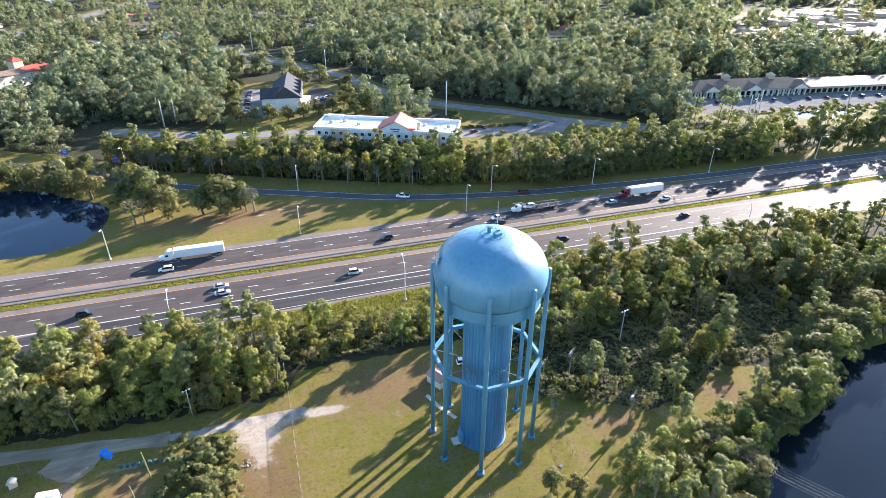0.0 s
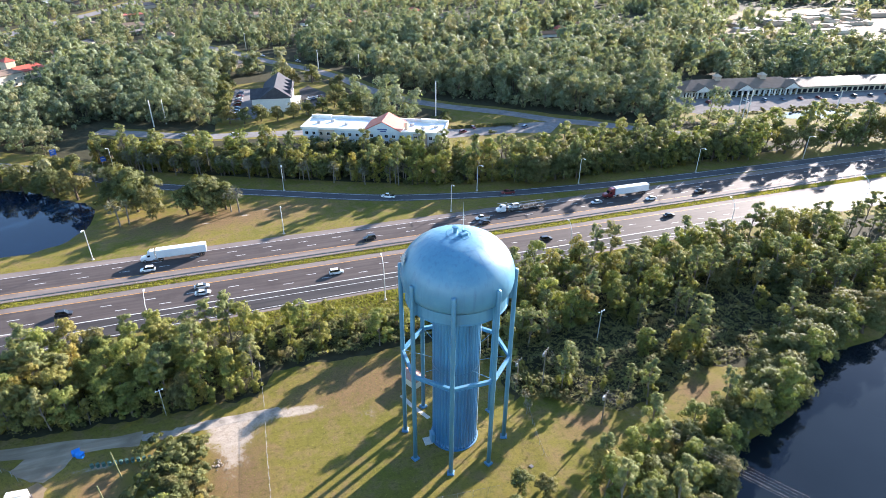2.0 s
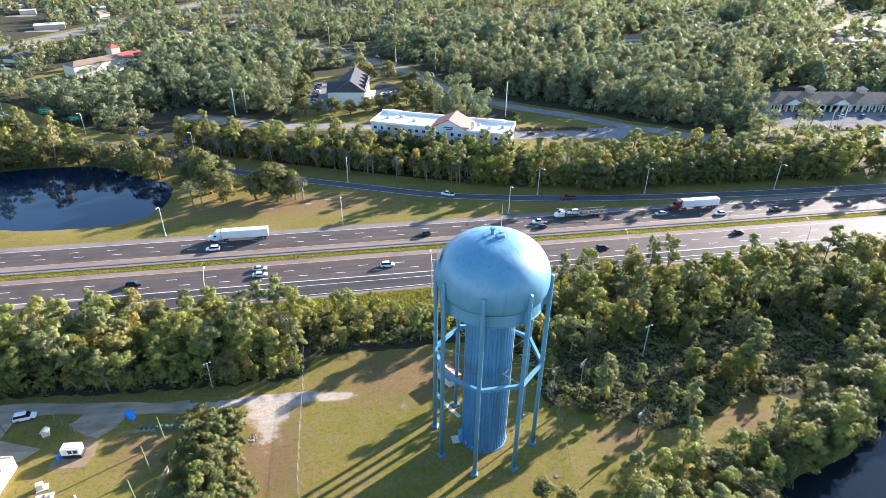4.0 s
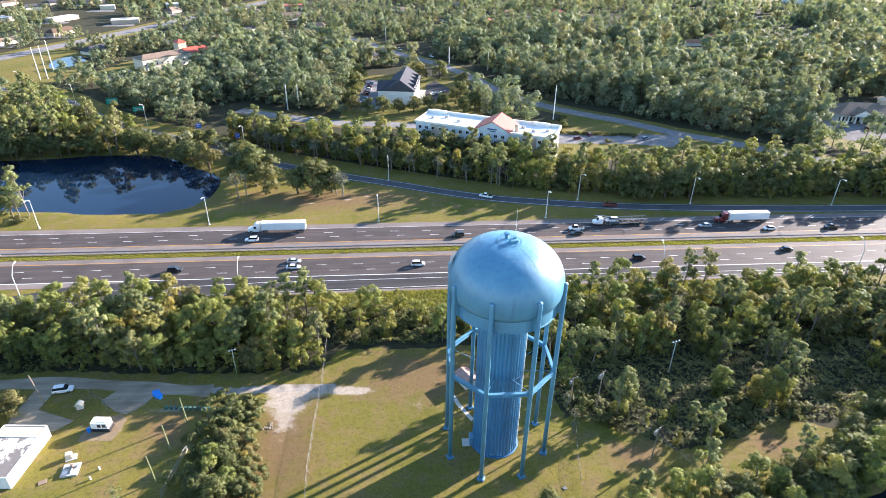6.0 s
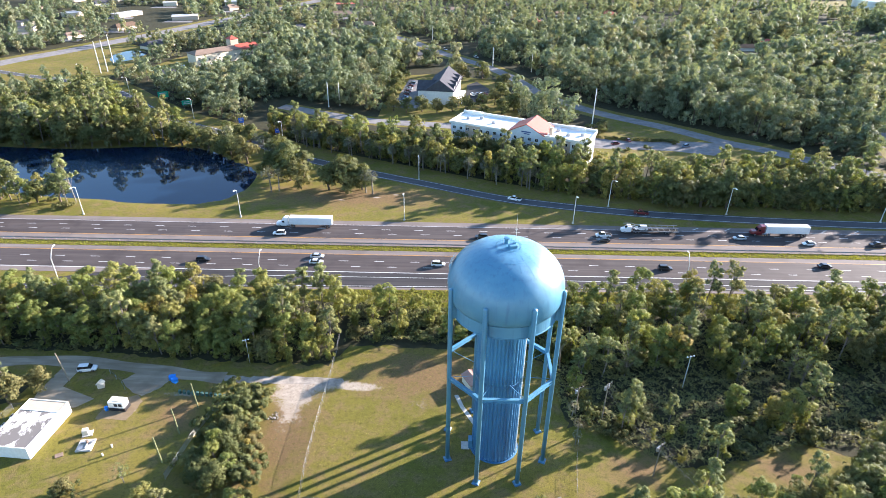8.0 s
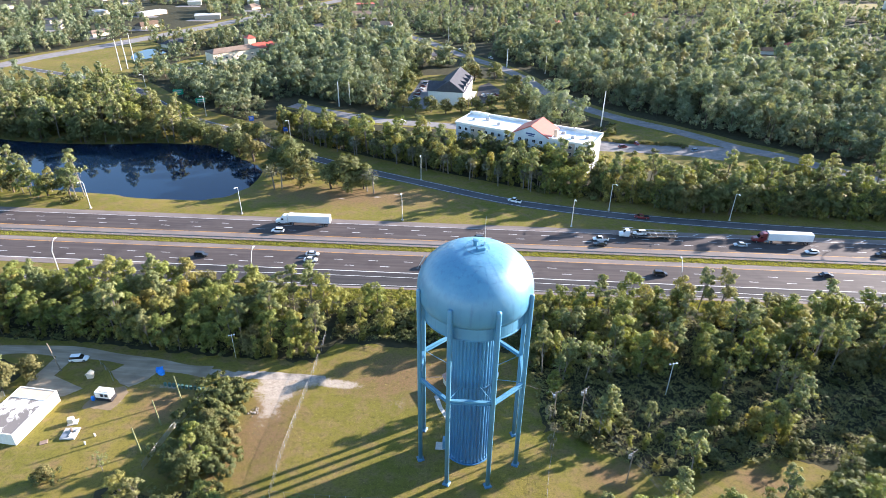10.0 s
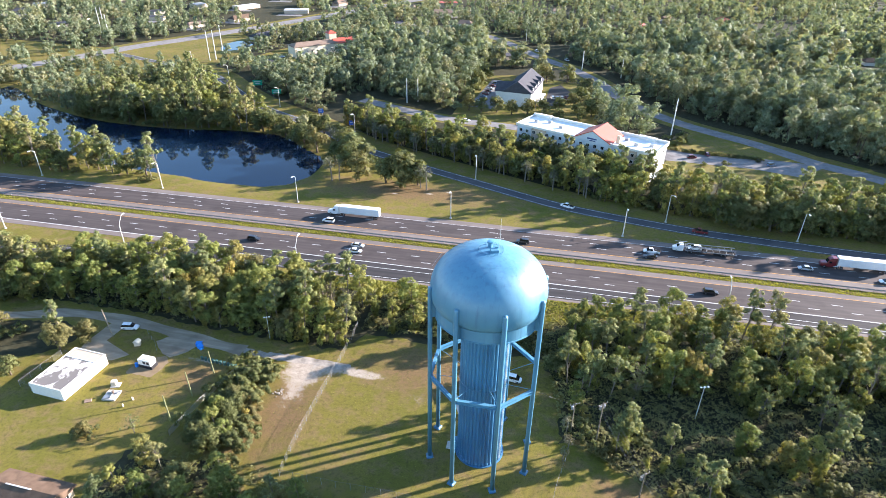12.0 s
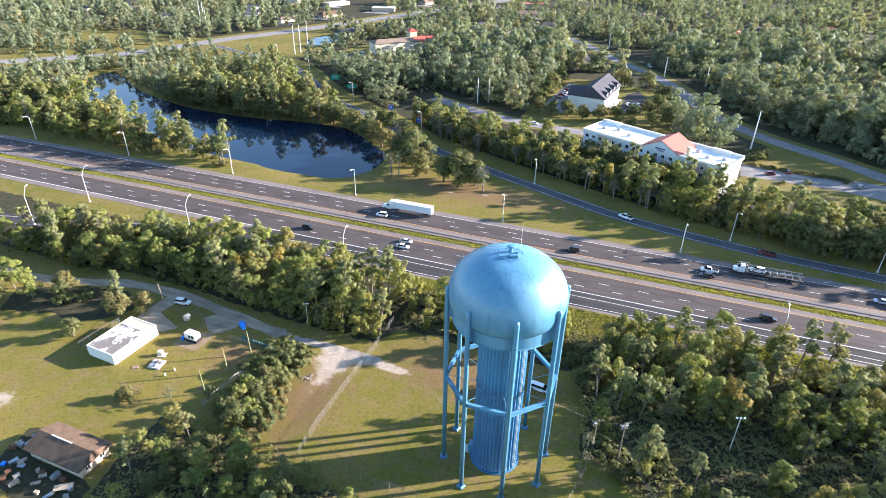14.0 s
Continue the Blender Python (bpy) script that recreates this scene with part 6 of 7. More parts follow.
def utility_pole(x, y, h, turn, cans):
    ob = thing("utility_pole", "weathered timber power pole with crossarm and transformers", "utility pole", pose(x, y, 0, 0, 0, turn))
    part("shaft", Geo().rod((0, 0, -0.4), (0, 0, h), 0.17, 0.12, 8), WOOD_POLE, ob)
    part("crossarm", Geo().box((0, 0, h - 0.5), (2.6, 0.14, 0.14)), WOOD_POLE, ob)
    for k in (-1.2, -0.4, 0.4, 1.2):
        part("insulator", Geo().lathe([(0.05, 0), (0.09, 0.08), (0.04, 0.16), (0.08, 0.22), (0, 0.28)], 8, (k, 0, h - 0.43)), CONCRETE, ob)
    for k in range(cans):
        part("transformer", Geo().lathe([(0, 0), (0.3, 0.02), (0.3, 0.85), (0.22, 0.95), (0, 0.97)], 12, (0.55 * (k - 0.5), 0.4, h - 2.2)), STEEL, ob, "grey round transformer can")


UTIL = ((65.2, 97.6, 12.5, 40, 3), (73.2, 82.8, 9.6, 40, 2), (59.6, 100.4, 8.6, 30, 1))
for u in UTIL:
    utility_pole(*u)


def wire(points, sag, r=0.011):
    g = Geo()
    for a, b in zip(points, points[1:]):
        a, b = Vector(a), Vector(b)
        pts = [a.lerp(b, i / 10) - Vector((0, 0, sag * 4 * (i / 10) * (1 - i / 10))) for i in range(11)]
        g.tube(pts, [r] * 11, 4)
    solid("overhead_wire", g, WIRE_GREY, "thin grey overhead power wire", "wire", "power lines")


for k in (-1.2, -0.4, 0.4, 1.2):
    wire([(65.2 + k * 0.77, 97.6 + k * 0.64, 12.1), (73.2 + k * 0.77, 82.8 + k * 0.64, 9.2), (97 + k * 0.8, 40 + k * 0.6, 10)], 1.0)
for z in (10.4, 9.8):
    wire([(65.2, 97.6, z), (73.2, 82.8, z - 2.2), (97, 40, z - 1.5)], 1.3)
wire([(59.6, 100.4, 8.0), (44.3, 91, 21.5)], 0.6, 0.014)
wire([(65.2, 97.6, 11.5), (59.6, 100.4, 8.2)], 0.3)
for x, y, h in ((106.9, 319.5, 22), (268, 262, 17), (273, 263, 17), (278, 265, 18), (342, 262, 14), (-225, 428, 22), (-222.6, 433, 22), (-228.3, 453.5, 22), (-384, 508, 22), (-380.6, 509, 22), (-351, 477, 22), (-46, 352, 15), (-40, 356, 15), (60, 470, 14), (88, 452, 14), (10, 560, 14)):
    ob = thing("steel_mast", "tall plain grey steel mast above treetops", "mast", pose(x, y, 0))
    part("shaft", Geo().rod((0, 0, -0.3), (0, 0, h), 0.36, 0.22, 8), POLE_GREY, ob)


# ---------------------------------------------------------------- guardrail and fences
def guardrail():
    ob = thing("guardrail", "double-sided galvanised steel guardrail in the median", "guardrail")
    prof = [(0.0, 0.50), (0.07, 0.54), (0.07, 0.60), (0.0, 0.64), (0.07, 0.68), (0.07, 0.74), (0.0, 0.78)]
    for side in (-1, 1):
        pts = []
        for x in (-900, 900):
            pts += [(x, side * (0.16 + a), z) for a, z in prof]
        n = len(prof)
        g = Geo().add(pts, [(i, i + 1, n + i + 1, n + i) for i in range(n - 1)])
        part("rail", g, STEEL, ob).location = (0, 181.3, 0)
    post = Geo().box((0, 0, 0.3), (0.12, 0.22, 1.0)).mesh("post", STEEL)
    for k in range(190):
        part("post", post, STEEL, ob).location = (-330 + 3.81 * k, 181.3, 0)


guardrail()


def wire_fence(line, h, label, gap=3.0, mat=None):
    ob = thing("wire_fence", label, "fence")
    post = Geo().rod((0, 0, -0.3), (0, 0, h + 0.05), 0.04, n=6).mesh("post", STEEL)
    for a, b in zip(line, line[1:]):
        d = math.dist(a, b)
        n = max(1, round(d / gap))
        for k in range(n):
            part("post", post, STEEL, ob).location = (a[0] + (b[0] - a[0]) * k / n, a[1] + (b[1] - a[1]) * k / n, 0)
        part("top_rail", Geo().rod((*a, h), (*b, h), 0.02, n=5), WIRE_GREY, ob)
        part("mesh_panel", Geo().add([(*a, 0.05), (*b, 0.05), (*b, h), (*a, h)], [(0, 1, 2, 3)]), mat or CHAIN_LINK, ob, "galvanised chain-link mesh")


wire_fence([(-1.3, 127), (-1.0, 112), (-1.3, 96), (-1.3, 84), (-0.6, 74), (12, 73.8), (25, 74), (44, 72.5)], 2.0, "chain-link fence with bright top rail around tower lawn")
wire_fence([(58.6, 91), (57, 84), (55.8, 76)], 1.6, "thin chain-link fence by the wood edge")
wire_fence([(-29.8, 79), (-28.5, 90), (-26, 100.6), (-23.5, 104)], 1.8, "pale chain-link fence along the thicket", mat=lattice("dusty_mesh", (0.6, 0.58, 0.52), wire=0.45))
wire_fence([(-57.5, 111), (-52.5, 107), (-49.5, 103.5)], 1.5, "galvanised gate fence beside forecourt")
wire_fence([(-71.2, 84.5), (-75.5, 85.5), (-74.2, 98), (-70.5, 98)], 1.8, "chain-link cage around cooling units")
for k in range(4):
    ob = thing("cooling_unit", "grey outdoor cooling unit in a wire cage", "air conditioner", pose(-72.6 + 0.22 * k, 86.5 + 2.8 * k, 0, 0, 0, -5), "cooling units")
    part("case", Geo().box((0, 0, 0.55), (1.3, 1.3, 1.1), bevel=0.06), POLE_GREY, ob)
    part("fan_grille", Geo().lathe([(0, 1.14), (0.5, 1.13), (0.52, 1.08)], 16), RUBBER, ob)

# ---------------------------------------------------------------- yard things
solid("generator_pad", Geo().slab(ragged([(-53.5, 95.5), (-46, 95.2), (-44.8, 101.5), (-47, 103.5), (-52.5, 102)], 0.5, 0.8), -0.2, 0.018), DIRT, "trodden sandy earth around the generator", "ground", kind="structure")
gen = thing("generator", "cream container generator on dark tank base", "generator", pose(-49.2, 99.2, 0, 0, 0, -4) @ Matrix.Diagonal((0.86, 0.86, 0.86, 1)))
part("fuel_tank", Geo().box((0, 0, 0.55), (4.6, 2.6, 1.1), bevel=0.05), BLACK_PAINT, gen, "black fuel tank base")
part("housing", Geo().box((-0.2, 0, 2.05), (4.4, 2.5, 1.9), bevel=0.06), WALL_WHITE, gen)
for x in (-0.2, 1.1):
    part("louvre", Geo().box((x, -1.27, 2.1), (0.9, 0.06, 1.0)), BLACK_PAINT, gen)
part("exhaust", Geo().box((0.3, 0, 3.06), (2.6, 1.5, 0.12)), WALL_CREAM, gen)
solid("blue_drum", Geo().lathe([(0, 0), (0.4, 0), (0.42, 0.5), (0.4, 1.1), (0, 1.12)], 14, (-52.0, 98.3, 0)), TARP_BLUE, "blue plastic drum beside generator", "drum")
pit = thing("valve_slab", "low concrete valve slab with pipes in grass", "valve slab", pose(-51.1, 87.4, 0, 0, 0, 8))
part("slab", Geo().box((0, 0, 0.15), (3.3, 3.4, 0.5), bevel=0.05), CONCRETE, pit)
part("pipe", Geo().rod((-1.2, 0.4, 0.6), (1.3, 0.4, 0.6), 0.16), STEEL, pit)
part("pipe", Geo().rod((0.3, -1.2, 0.55), (0.3, 1.3, 0.55), 0.14), STEEL, pit)
part("valve", Geo().lathe([(0, 0.4), (0.3, 0.4), (0.3, 0.8), (0.12, 0.9), (0.12, 1.2), (0.3, 1.25), (0, 1.3)], 12, (0.3, 0.4, 0)), ROOF_TAN, pit)
part("hatch", Geo().box((-0.8, -0.9, 0.46), (1.2, 1.2, 0.1), 10), STEEL, pit)
well = thing("well_head", "cream pump box on a small concrete pad", "pump", pose(-52.6, 90.9, 0, 0, 0, 20))
part("pad", Geo().box((0, 0, 0.06), (2.2, 1.8, 0.2), bevel=0.03), CONCRETE, well)
part("box", Geo().box((-0.3, 0.1, 0.8), (1.3, 1.2, 1.3), bevel=0.12), WALL_CREAM, well)
part("pipe", Geo().rod((0.3, 0, 0.5), (1.2, -0.3, 0.5), 0.12), POLE_GREY, well)
solid("paving_slab", Geo().box((-55.5, 84.6, 0.06), (1.6, 1.2, 0.2), 30, bevel=0.03), ROOF_TAN, "rusty brown cover slab in grass", "cover")
solid("dog_house", Geo().box((-57.4, 106.2, 0.6), (1.5, 1.3, 1.2), 20, bevel=0.05).add([(-58.3, 105.4, 1.2), (-56.5, 105.4, 1.2), (-57.4, 105.4, 1.9), (-58.3, 107, 1.2), (-56.5, 107, 1.2), (-57.4, 107, 1.9)], [(0, 1, 2), (0, 2, 5, 3), (1, 4, 5, 2), (3, 5, 4)]), WALL_CREAM, "small cream equipment box on lawn", "box")
for x, y in ((-46.0, 84.8), (-45.2, 87.3)):
    solid("marker_post", Geo().box((x, y, 0.4), (0.3, 0.3, 0.9), bevel=0.05), WALL_WHITE, "short white marker post in grass", "post", "marker posts")
for x, y, a in ((-40.9, 109.6, 15), (-40.0, 108.6, -25)):
    ob = thing("blue_bin", "bright blue open plastic bin beside track", "bin", pose(x, y, 0, 0, 0, a))
    part("body", Geo().box((0, 0, 0.45), (1.6, 1.0, 0.9), bevel=0.08), TARP_BLUE, ob)
    part("lid", Geo().box((0, 0.2, 0.95), (1.7, 1.0, 0.06)), TARP_BLUE, ob)
for k in range(11):
    ob = thing("drum", "dark green steel drum in a row by the fence", "drum", pose(-37 + 1.15 * k, 104.6 - 0.12 * k, 0), "row of drums")
    part("body", Geo().lathe([(0, 0), (0.36, 0), (0.38, 0.3), (0.36, 0.32), (0.38, 0.6), (0.36, 0.62), (0.36, 0.95), (0, 0.95)], 12), plain("drum_green", (0.06, 0.13, 0.11), 0.6, 0.2, 0.3) if k == 0 else bpy.data.materials["drum_green"], ob)
rock = Geo()
rng_r = random.Random(3)
for k in range(26):
    rock.box((-11.3 + rng_r.gauss(0, 0.9), 97.5 + rng_r.gauss(0, 0.8), 0.12), (rng_r.uniform(0.15, 0.45), rng_r.uniform(0.15, 0.4), rng_r.uniform(0.15, 0.3)), rng_r.uniform(0, 90), bevel=0.1)
solid("rubble_heap", rock, GRAVEL, "small heap of pale broken concrete on grass", "rubble", kind="stuff")
solid("valve_cover", Geo().box((52.4, 76.5, 0.05), (0.8, 0.8, 0.16), 20, bevel=0.04), LOT, "square concrete valve cover in lawn", "cover")
solid("footpath", Geo().ribbon([(31.2, 106), (32.6, 102), (35.5, 96.6)], 1.0, -0.2, 0.03), CONCRETE, "narrow concrete path to tower", "path", kind="structure")


# ---------------------------------------------------------------- signs
def road_sign(x, y, w, h, mat, turn, bars):
    ob = thing("road_sign", "large reflective road sign on two steel posts", "road sign", pose(x, y, 0, 0, 0, turn))
    for k in (-0.35, 0.35):
        part("post", Geo().rod((k * w, 0.08, -0.2), (k * w, 0.08, 2.4 + h), 0.08, n=6), STEEL, ob)
    part("panel", Geo().box((0, 0, 2.2 + h / 2), (w, 0.08, h), bevel=0.02), mat, ob)
    for z, l in bars:
        part("text_bar", Geo().box((0, -0.055, 2.2 + h * z), (w * l, 0.03, h * 0.16)), LINE_WHITE, ob)


road_sign(-150, 360, 6, 3.4, SIGN_GREEN, 25, ((0.7, 0.7), (0.35, 0.5)))
road_sign(-129, 344, 5.5, 2.8, SIGN_GREEN, 25, ((0.65, 0.6), (0.3, 0.7)))
road_sign(-86.5, 312, 2.7, 2.7, SIGN_BLUE, 25, ((0.75, 0.6), (0.4, 0.5)))
road_sign(-62.5, 296, 2.3, 2.3, SIGN_BLUE, 25, ((0.6, 0.6),))


# ---------------------------------------------------------------- vehicles
def loft(geo, stations):
    """Closed body from stations (x, half width, z low, z high, shoulder)."""
    pts = []
    for x, w, z0, z1, s in stations:
        pts += [(x, -w, z0), (x, -w, z0 + (z1 - z0) * 0.6), (x, -w * s, z1), (x, w * s, z1), (x, w, z0 + (z1 - z0) * 0.6), (x, w, z0)]
    n, k = 6, len(stations)
    faces = [(j * n + i, j * n + (i + 1) % n, (j + 1) * n + (i + 1) % n, (j + 1) * n + i) for j in range(k - 1) for i in range(n)]
    return geo.add(pts, [f[::-1] for f in faces] + [tuple(range(n)), tuple(range((k - 1) * n, k * n))[::-1]])


def wheels(ob, spots, r=0.34, w=0.24):
    tyre = Geo().lathe([(r * 0.6, -w / 2), (r, -w / 2 + 0.03), (r, w / 2 - 0.03), (r * 0.6, w / 2)], 16).mesh("tyre", RUBBER)
    rim = Geo().lathe([(0, -w * 0.4), (r * 0.6, -w * 0.4), (r * 0.6, w * 0.4), (0, w * 0.4)], 12).mesh("rim", RIM)
    for x, y in spots:
        hub = part("wheel", tyre, None, ob)
        hub.matrix_basis = pose(x, y, r, 90, 0, 0)
        part("rim", rim, None, hub)


def car(x, y, turn, paint, kind="sedan", word="dark", z=0.06):
    L = {"sedan": 4.7, "suv": 4.7, "pickup": 5.7, "van": 5.0}[kind]
    name = {"sedan": "car", "suv": "suv", "pickup": "pickup_truck", "van": "van"}[kind]
    ob = thing(name, f"{word} {kind} standing on asphalt" if y > 120 else f"{word} {kind} parked on grass verge", "car", pose(x, y, z, 0, 0, turn), "vehicles")
    hi = 0.92 if kind == "sedan" else 1.05
    h = L / 2
    part("body", loft(Geo(), [(-h, 0.72, 0.38, hi - 0.12, 0.9), (-h + 0.12, 0.84, 0.28, hi - 0.02, 0.92), (-h * 0.4, 0.92, 0.24, hi, 0.93), (h * 0.4, 0.92, 0.24, hi - 0.02, 0.93), (h - 0.3, 0.86, 0.28, hi - 0.2, 0.9), (h, 0.7, 0.4, hi - 0.32, 0.88)]), paint, ob)
    roof = 1.45 if kind == "sedan" else 1.78
    a, b, c, d = {"sedan": (-1.9, -1.05, 0.45, 1.25), "suv": (-2.2, -1.85, 0.5, 1.25), "pickup": (-0.5, -0.3, 0.95, 1.7), "van": (-2.3, -2.1, 1.1, 1.9)}[kind]
    g = Geo().add([(a, -0.84, hi - 0.03), (d, -0.82, hi - 0.03), (d, 0.82, hi - 0.03), (a, 0.84, hi - 0.03), (b, -0.66, roof - 0.05), (c, -0.64, roof - 0.05), (c, 0.64, roof - 0.05), (b, 0.66, roof - 0.05)],
                  [(0, 1, 5, 4), (1, 2, 6, 5), (2, 3, 7, 6), (3, 0, 4, 7)])
    for pane_name, face in zip(("side_window", "windscreen", "side_window", "rear_window"), g.f):
        part(pane_name, Geo().add([g.v[i] for i in face], [(0, 1, 2, 3)]), GLASS, ob)
    part("roof", Geo().box(((b + c) / 2, 0, roof - 0.03), (c - b + 0.06, 1.36, 0.08), bevel=0.05), paint, ob)
    if kind == "pickup":
        part("cargo_bed", Geo().box((-1.75, 0, hi + 0.01), (1.9, 1.45, 0.05)), RUBBER, ob, "dark open cargo bed")
    wheels(ob, [(-h * 0.6, -0.82), (-h * 0.6, 0.82), (h * 0.62, -0.82), (h * 0.62, 0.82)])
    for s in (-1, 1):
        part("headlight", Geo().box((h - 0.06, s * 0.55, hi - 0.4), (0.12, 0.3, 0.14)), LAMP_CLEAR, ob)
        part("tail_light", Geo().box((-h + 0.02, s * 0.6, hi - 0.25), (0.1, 0.25, 0.16)), LAMP_RED, ob)
    return ob


def semi(x, y, turn, paint, label):
    """Tractor and box trailer, 21 m long, x forward from its middle."""
    ob = thing("semi_truck", label, "truck", pose(x, y, 0.06, 0, 0, turn), "vehicles")
    part("trailer_box", Geo().box((-2.6, 0, 2.65), (16.0, 2.6, 2.8), bevel=0.04), WHITE_PAINT, ob, "long white box trailer")
    part("chassis", Geo().box((-2.6, 0, 1.05), (15.6, 1.2, 0.35)), RUBBER, ob)
    part("cab", loft(Geo(), [(5.9, 1.15, 0.6, 3.9, 0.92), (7.2, 1.2, 0.6, 3.85, 0.9), (8.1, 1.2, 0.6, 3.2, 0.8), (8.6, 1.15, 0.6, 2.0, 0.9), (10.2, 0.95, 0.6, 1.75, 0.85), (10.5, 0.8, 0.6, 1.5, 0.85)]), paint, ob)
    part("windscreen", Geo().add([(8.66, -0.95, 2.0), (8.66, 0.95, 2.0), (8.18, 0.85, 3.0), (8.18, -0.85, 3.0)], [(0, 1, 2, 3)]), GLASS, ob)
    for s in (-1, 1):
        part("side_window", Geo().box((7.7, s * 1.2, 2.3), (0.9, 0.05, 0.7)), GLASS, ob)
        part("fuel_tank", Geo().rod((5.0, s * 0.95, 0.85), (6.6, s * 0.95, 0.85), 0.32), STEEL, ob)
    wheels(ob, [(a, s * 1.05) for a in (-9.4, -8.1, 3.9, 5.1, 9.2) for s in (-1, 1)], 0.5, 0.34)


def car_carrier(x, y, turn):
    ob = thing("car_carrier", "white cab car transporter with nearly empty steel decks", "truck", pose(x, y, 0.06, 0, 0, turn), "vehicles")
    part("cab", loft(Geo(), [(6.8, 1.15, 0.6, 2.9, 0.92), (8.2, 1.2, 0.6, 2.9, 0.9), (8.9, 1.15, 0.6, 1.9, 0.9), (10.3, 0.95, 0.6, 1.6, 0.85)]), WHITE_PAINT, ob)
    part("windscreen", Geo().add([(8.92, -0.9, 1.95), (8.92, 0.9, 1.95), (8.28, 0.85, 2.8), (8.28, -0.85, 2.8)], [(0, 1, 2, 3)]), GLASS, ob)
    for s in (-1, 1):
        g = Geo().box((-2.5, s * 1.15, 1.0), (17, 0.2, 0.25)).box((-2.5, s * 1.15, 2.6), (16, 0.16, 0.2)).box((7.6, s * 1.0, 3.3), (4.0, 0.15, 0.15))
        for k in range(8):
            g.rod((-10 + 2.2 * k, s * 1.15, 1.0), (-9.2 + 2.2 * k, s * 1.15, 2.6), 0.08, n=5)
        part("deck_frame", g, STEEL, ob, "grey steel deck frame")
    part("deck", Geo().box((-2.5, 0, 1.1), (16.5, 2.0, 0.08)), RUBBER, ob)
    wheels(ob, [(a, s * 1.0) for a in (-7.4, -6.1, 3.9, 5.1, 9.0) for s in (-1, 1)], 0.45, 0.34)
    car(x + 2.9 * math.cos(radians(turn)), y, turn, WHITE_PAINT, "suv", "white", 1.2)


semi(-26.0, 194.9, 180, WHITE_PAINT, "white long-nosed semi truck with white box trailer")
car_carrier(103.5, 194.9, 180)
semi(152.0, 194.9, 180, MAROON_PAINT, "maroon semi truck with long white box trailer")
for x, y, turn, paint, kind, word in (
        (-16.6, 171.9, 0, SILVER_PAINT, "sedan", "silver"), (-16.2, 168.0, 0, WHITE_PAINT, "sedan", "white"), (25.2, 167.9, 0, WHITE_PAINT, "suv", "white"), (-54.6, 168.1, 0, BLACK_PAINT, "suv", "black"),
        (101.6, 168.1, 0, BLACK_PAINT, "suv", "black"), (157.0, 171.6, 0, BLACK_PAINT, "sedan", "black"), (-33.8, 187.9, 180, WHITE_PAINT, "suv", "white"), (40.6, 188.0, 180, BLACK_PAINT, "suv", "black"),
        (85.8, 191.2, 180, WHITE_PAINT, "pickup", "white"), (85.0, 187.4, 180, BLACK_PAINT, "sedan", "black"), (136.0, 191.0, 180, SILVER_PAINT, "sedan", "silver"), (159.8, 187.6, 180, WHITE_PAINT, "sedan", "white"),
        (184.6, 187.6, 180, BLACK_PAINT, "pickup", "black"), (55.6, 222.0, 155, WHITE_PAINT, "pickup", "white"), (105.1, 211.0, 171, MAROON_PAINT, "pickup", "maroon"), (-64.0, 112.2, 10, WHITE_PAINT, "suv", "white"),
        (44.4, 114.4, -8, WHITE_PAINT, "van", "white")):
    car(x, y, turn, paint, kind, word)
rng_c = random.Random(12)
PAINTS = ((WHITE_PAINT, "white"), (BLACK_PAINT, "black"), (SILVER_PAINT, "silver"), (BLUE_PAINT, "blue"), (MAROON_PAINT, "maroon"))
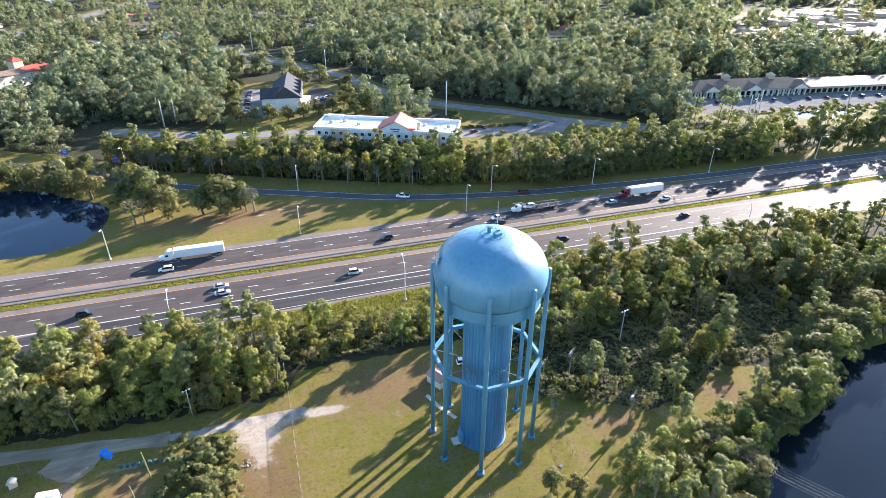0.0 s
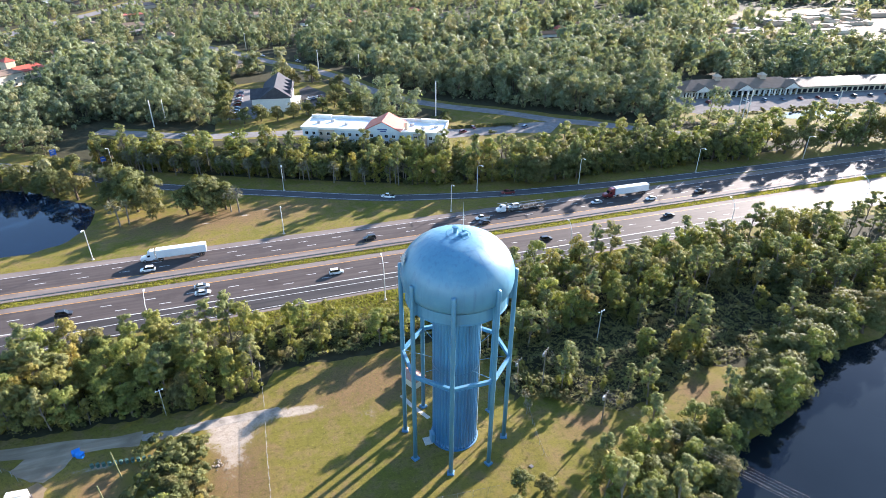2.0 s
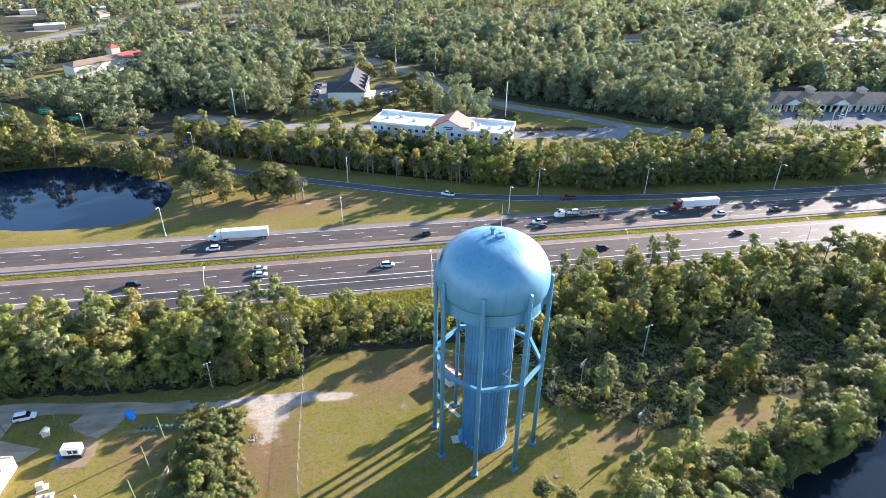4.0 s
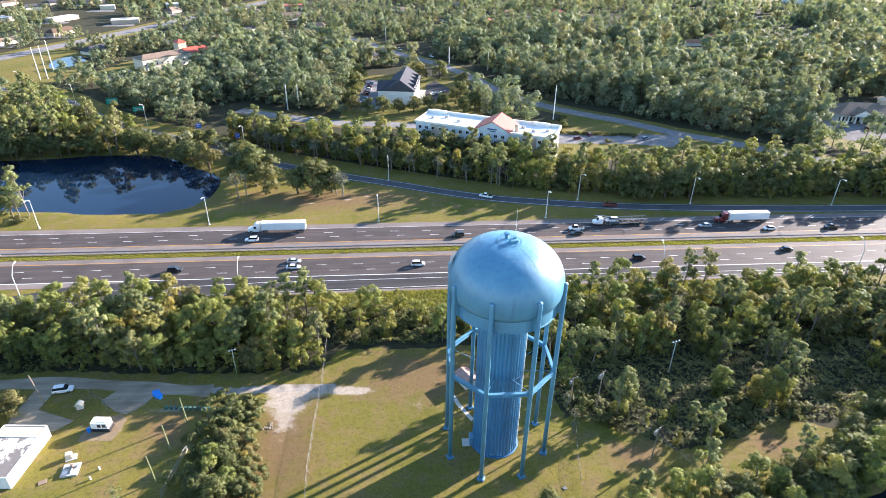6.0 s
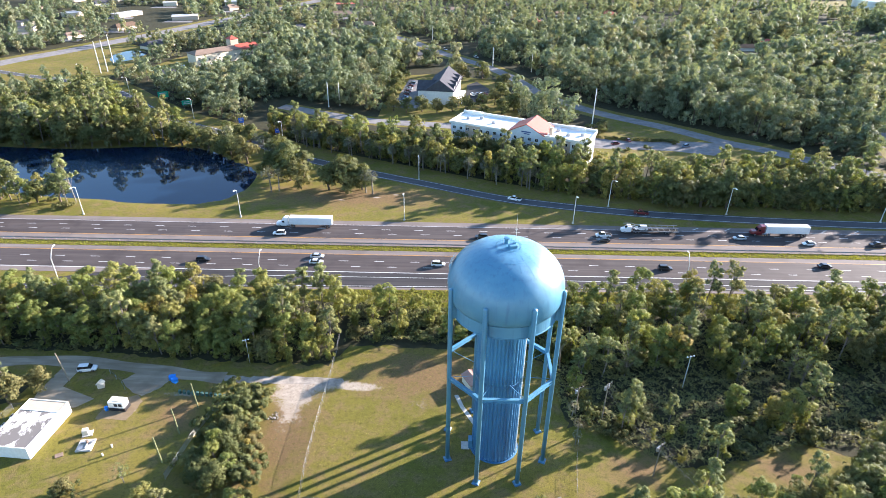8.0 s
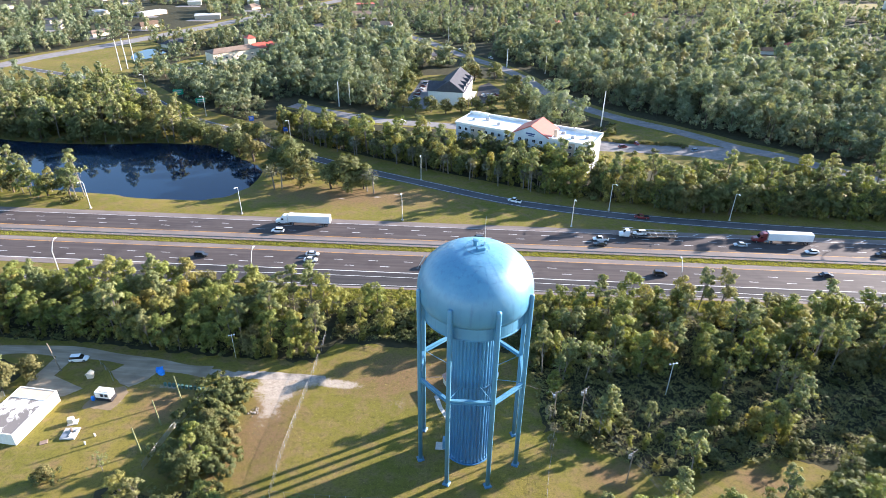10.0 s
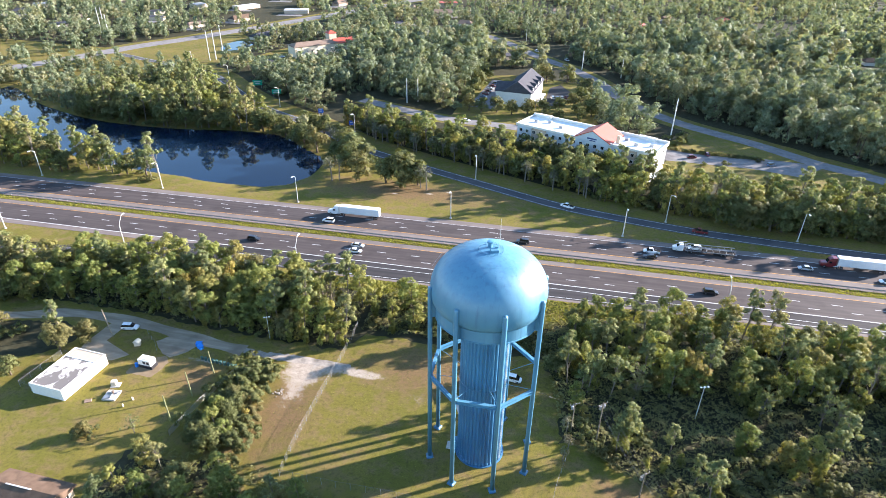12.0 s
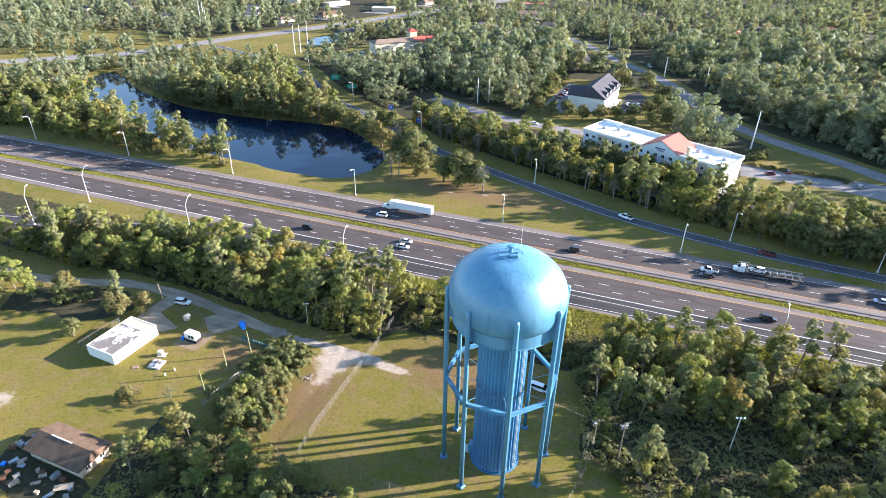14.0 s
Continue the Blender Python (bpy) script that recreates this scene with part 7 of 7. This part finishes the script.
for x, y, turn in [(270 + 6.5 * k, 305 - 0.9 * k, 80) for k in range(0, 24, 2)] + [(42 + 2.9 * k, 384 + 1.2 * k, 110) for k in range(4)] + [(-3 + 0.6 * k, 362 + 7 * k, 165) for k in range(8)] + [(114, 293, 20), (150, 291, 30), (122, 299, 100), (-4, 324.5, -10), (-30, 331, 150), (-176, 452, 20), (-166, 455, 20), (-158, 459, 20), (22, 529, -52), (48, 500, -52)]:
    paint, word = rng_c.choice(PAINTS)
    car(x, y, turn, paint, rng_c.choice(("sedan", "suv")), word)

# junk yard behind the bungalow
solid("yard_ground", Geo().slab(ragged([(-60, 46), (-36, 44), (-35, 52), (-38.5, 53.5), (-54, 54), (-57, 62), (-62, 60)], 0.9, 1.2), -0.2, 0.016), LITTER, "dark trodden earth of a cluttered back yard", "ground", kind="structure")
RUST = plain("rusty_sheet", (0.14, 0.075, 0.045), 0.8, 0.2, 0.5)
OLD_PLASTIC = plain("old_plastic", (0.20, 0.195, 0.18), 0.7, 0, 0.3)
rng_j = random.Random(31)
for k in range(34):
    x, y = (-59 + 22 * rng_j.random(), 46 + 7 * rng_j.random()) if k < 26 else (-60 + 4 * rng_j.random(), 54 + 6 * rng_j.random())
    kind = k % 5
    name, mat, word = (("crate", TIMBER, "weathered timber crate"), ("cabinet", STEEL, "grey metal cabinet"), ("carton", TIMBER, "faded tan carton stack"), ("tub", TARP_BLUE if k == 18 else OLD_PLASTIC, "loose plastic tub"), ("scrap_bin", RUST, "rusty sheet metal bin"))[kind]
    ob = thing(name, word + " lying in the back yard", "clutter", pose(x, y, 0, 0, 0, rng_j.uniform(0, 90)), "yard clutter")
    w, d, h = rng_j.uniform(0.6, 1.9), rng_j.uniform(0.5, 1.0), rng_j.uniform(0.3, 0.9)
    part("body", Geo().box((0, 0, h / 2), (w, d, h), bevel=0.05), mat, ob)
    part("lid", Geo().box((0.05, 0.03, h + 0.03), (w * 1.03, d * 1.03, 0.06), 4), mat, ob)
ob = thing("work_table", "long grey table with tools in the back yard", "table", pose(-40.5, 50.2, 0, 0, 0, 35))
part("top", Geo().box((0, 0, 0.8), (3.6, 1.6, 0.08), bevel=0.02), TIMBER, ob)
for a in (-1.6, 1.6):
    for c in (-0.65, 0.65):
        part("leg", Geo().box((a, c, 0.38), (0.1, 0.1, 0.76)), TIMBER, ob)
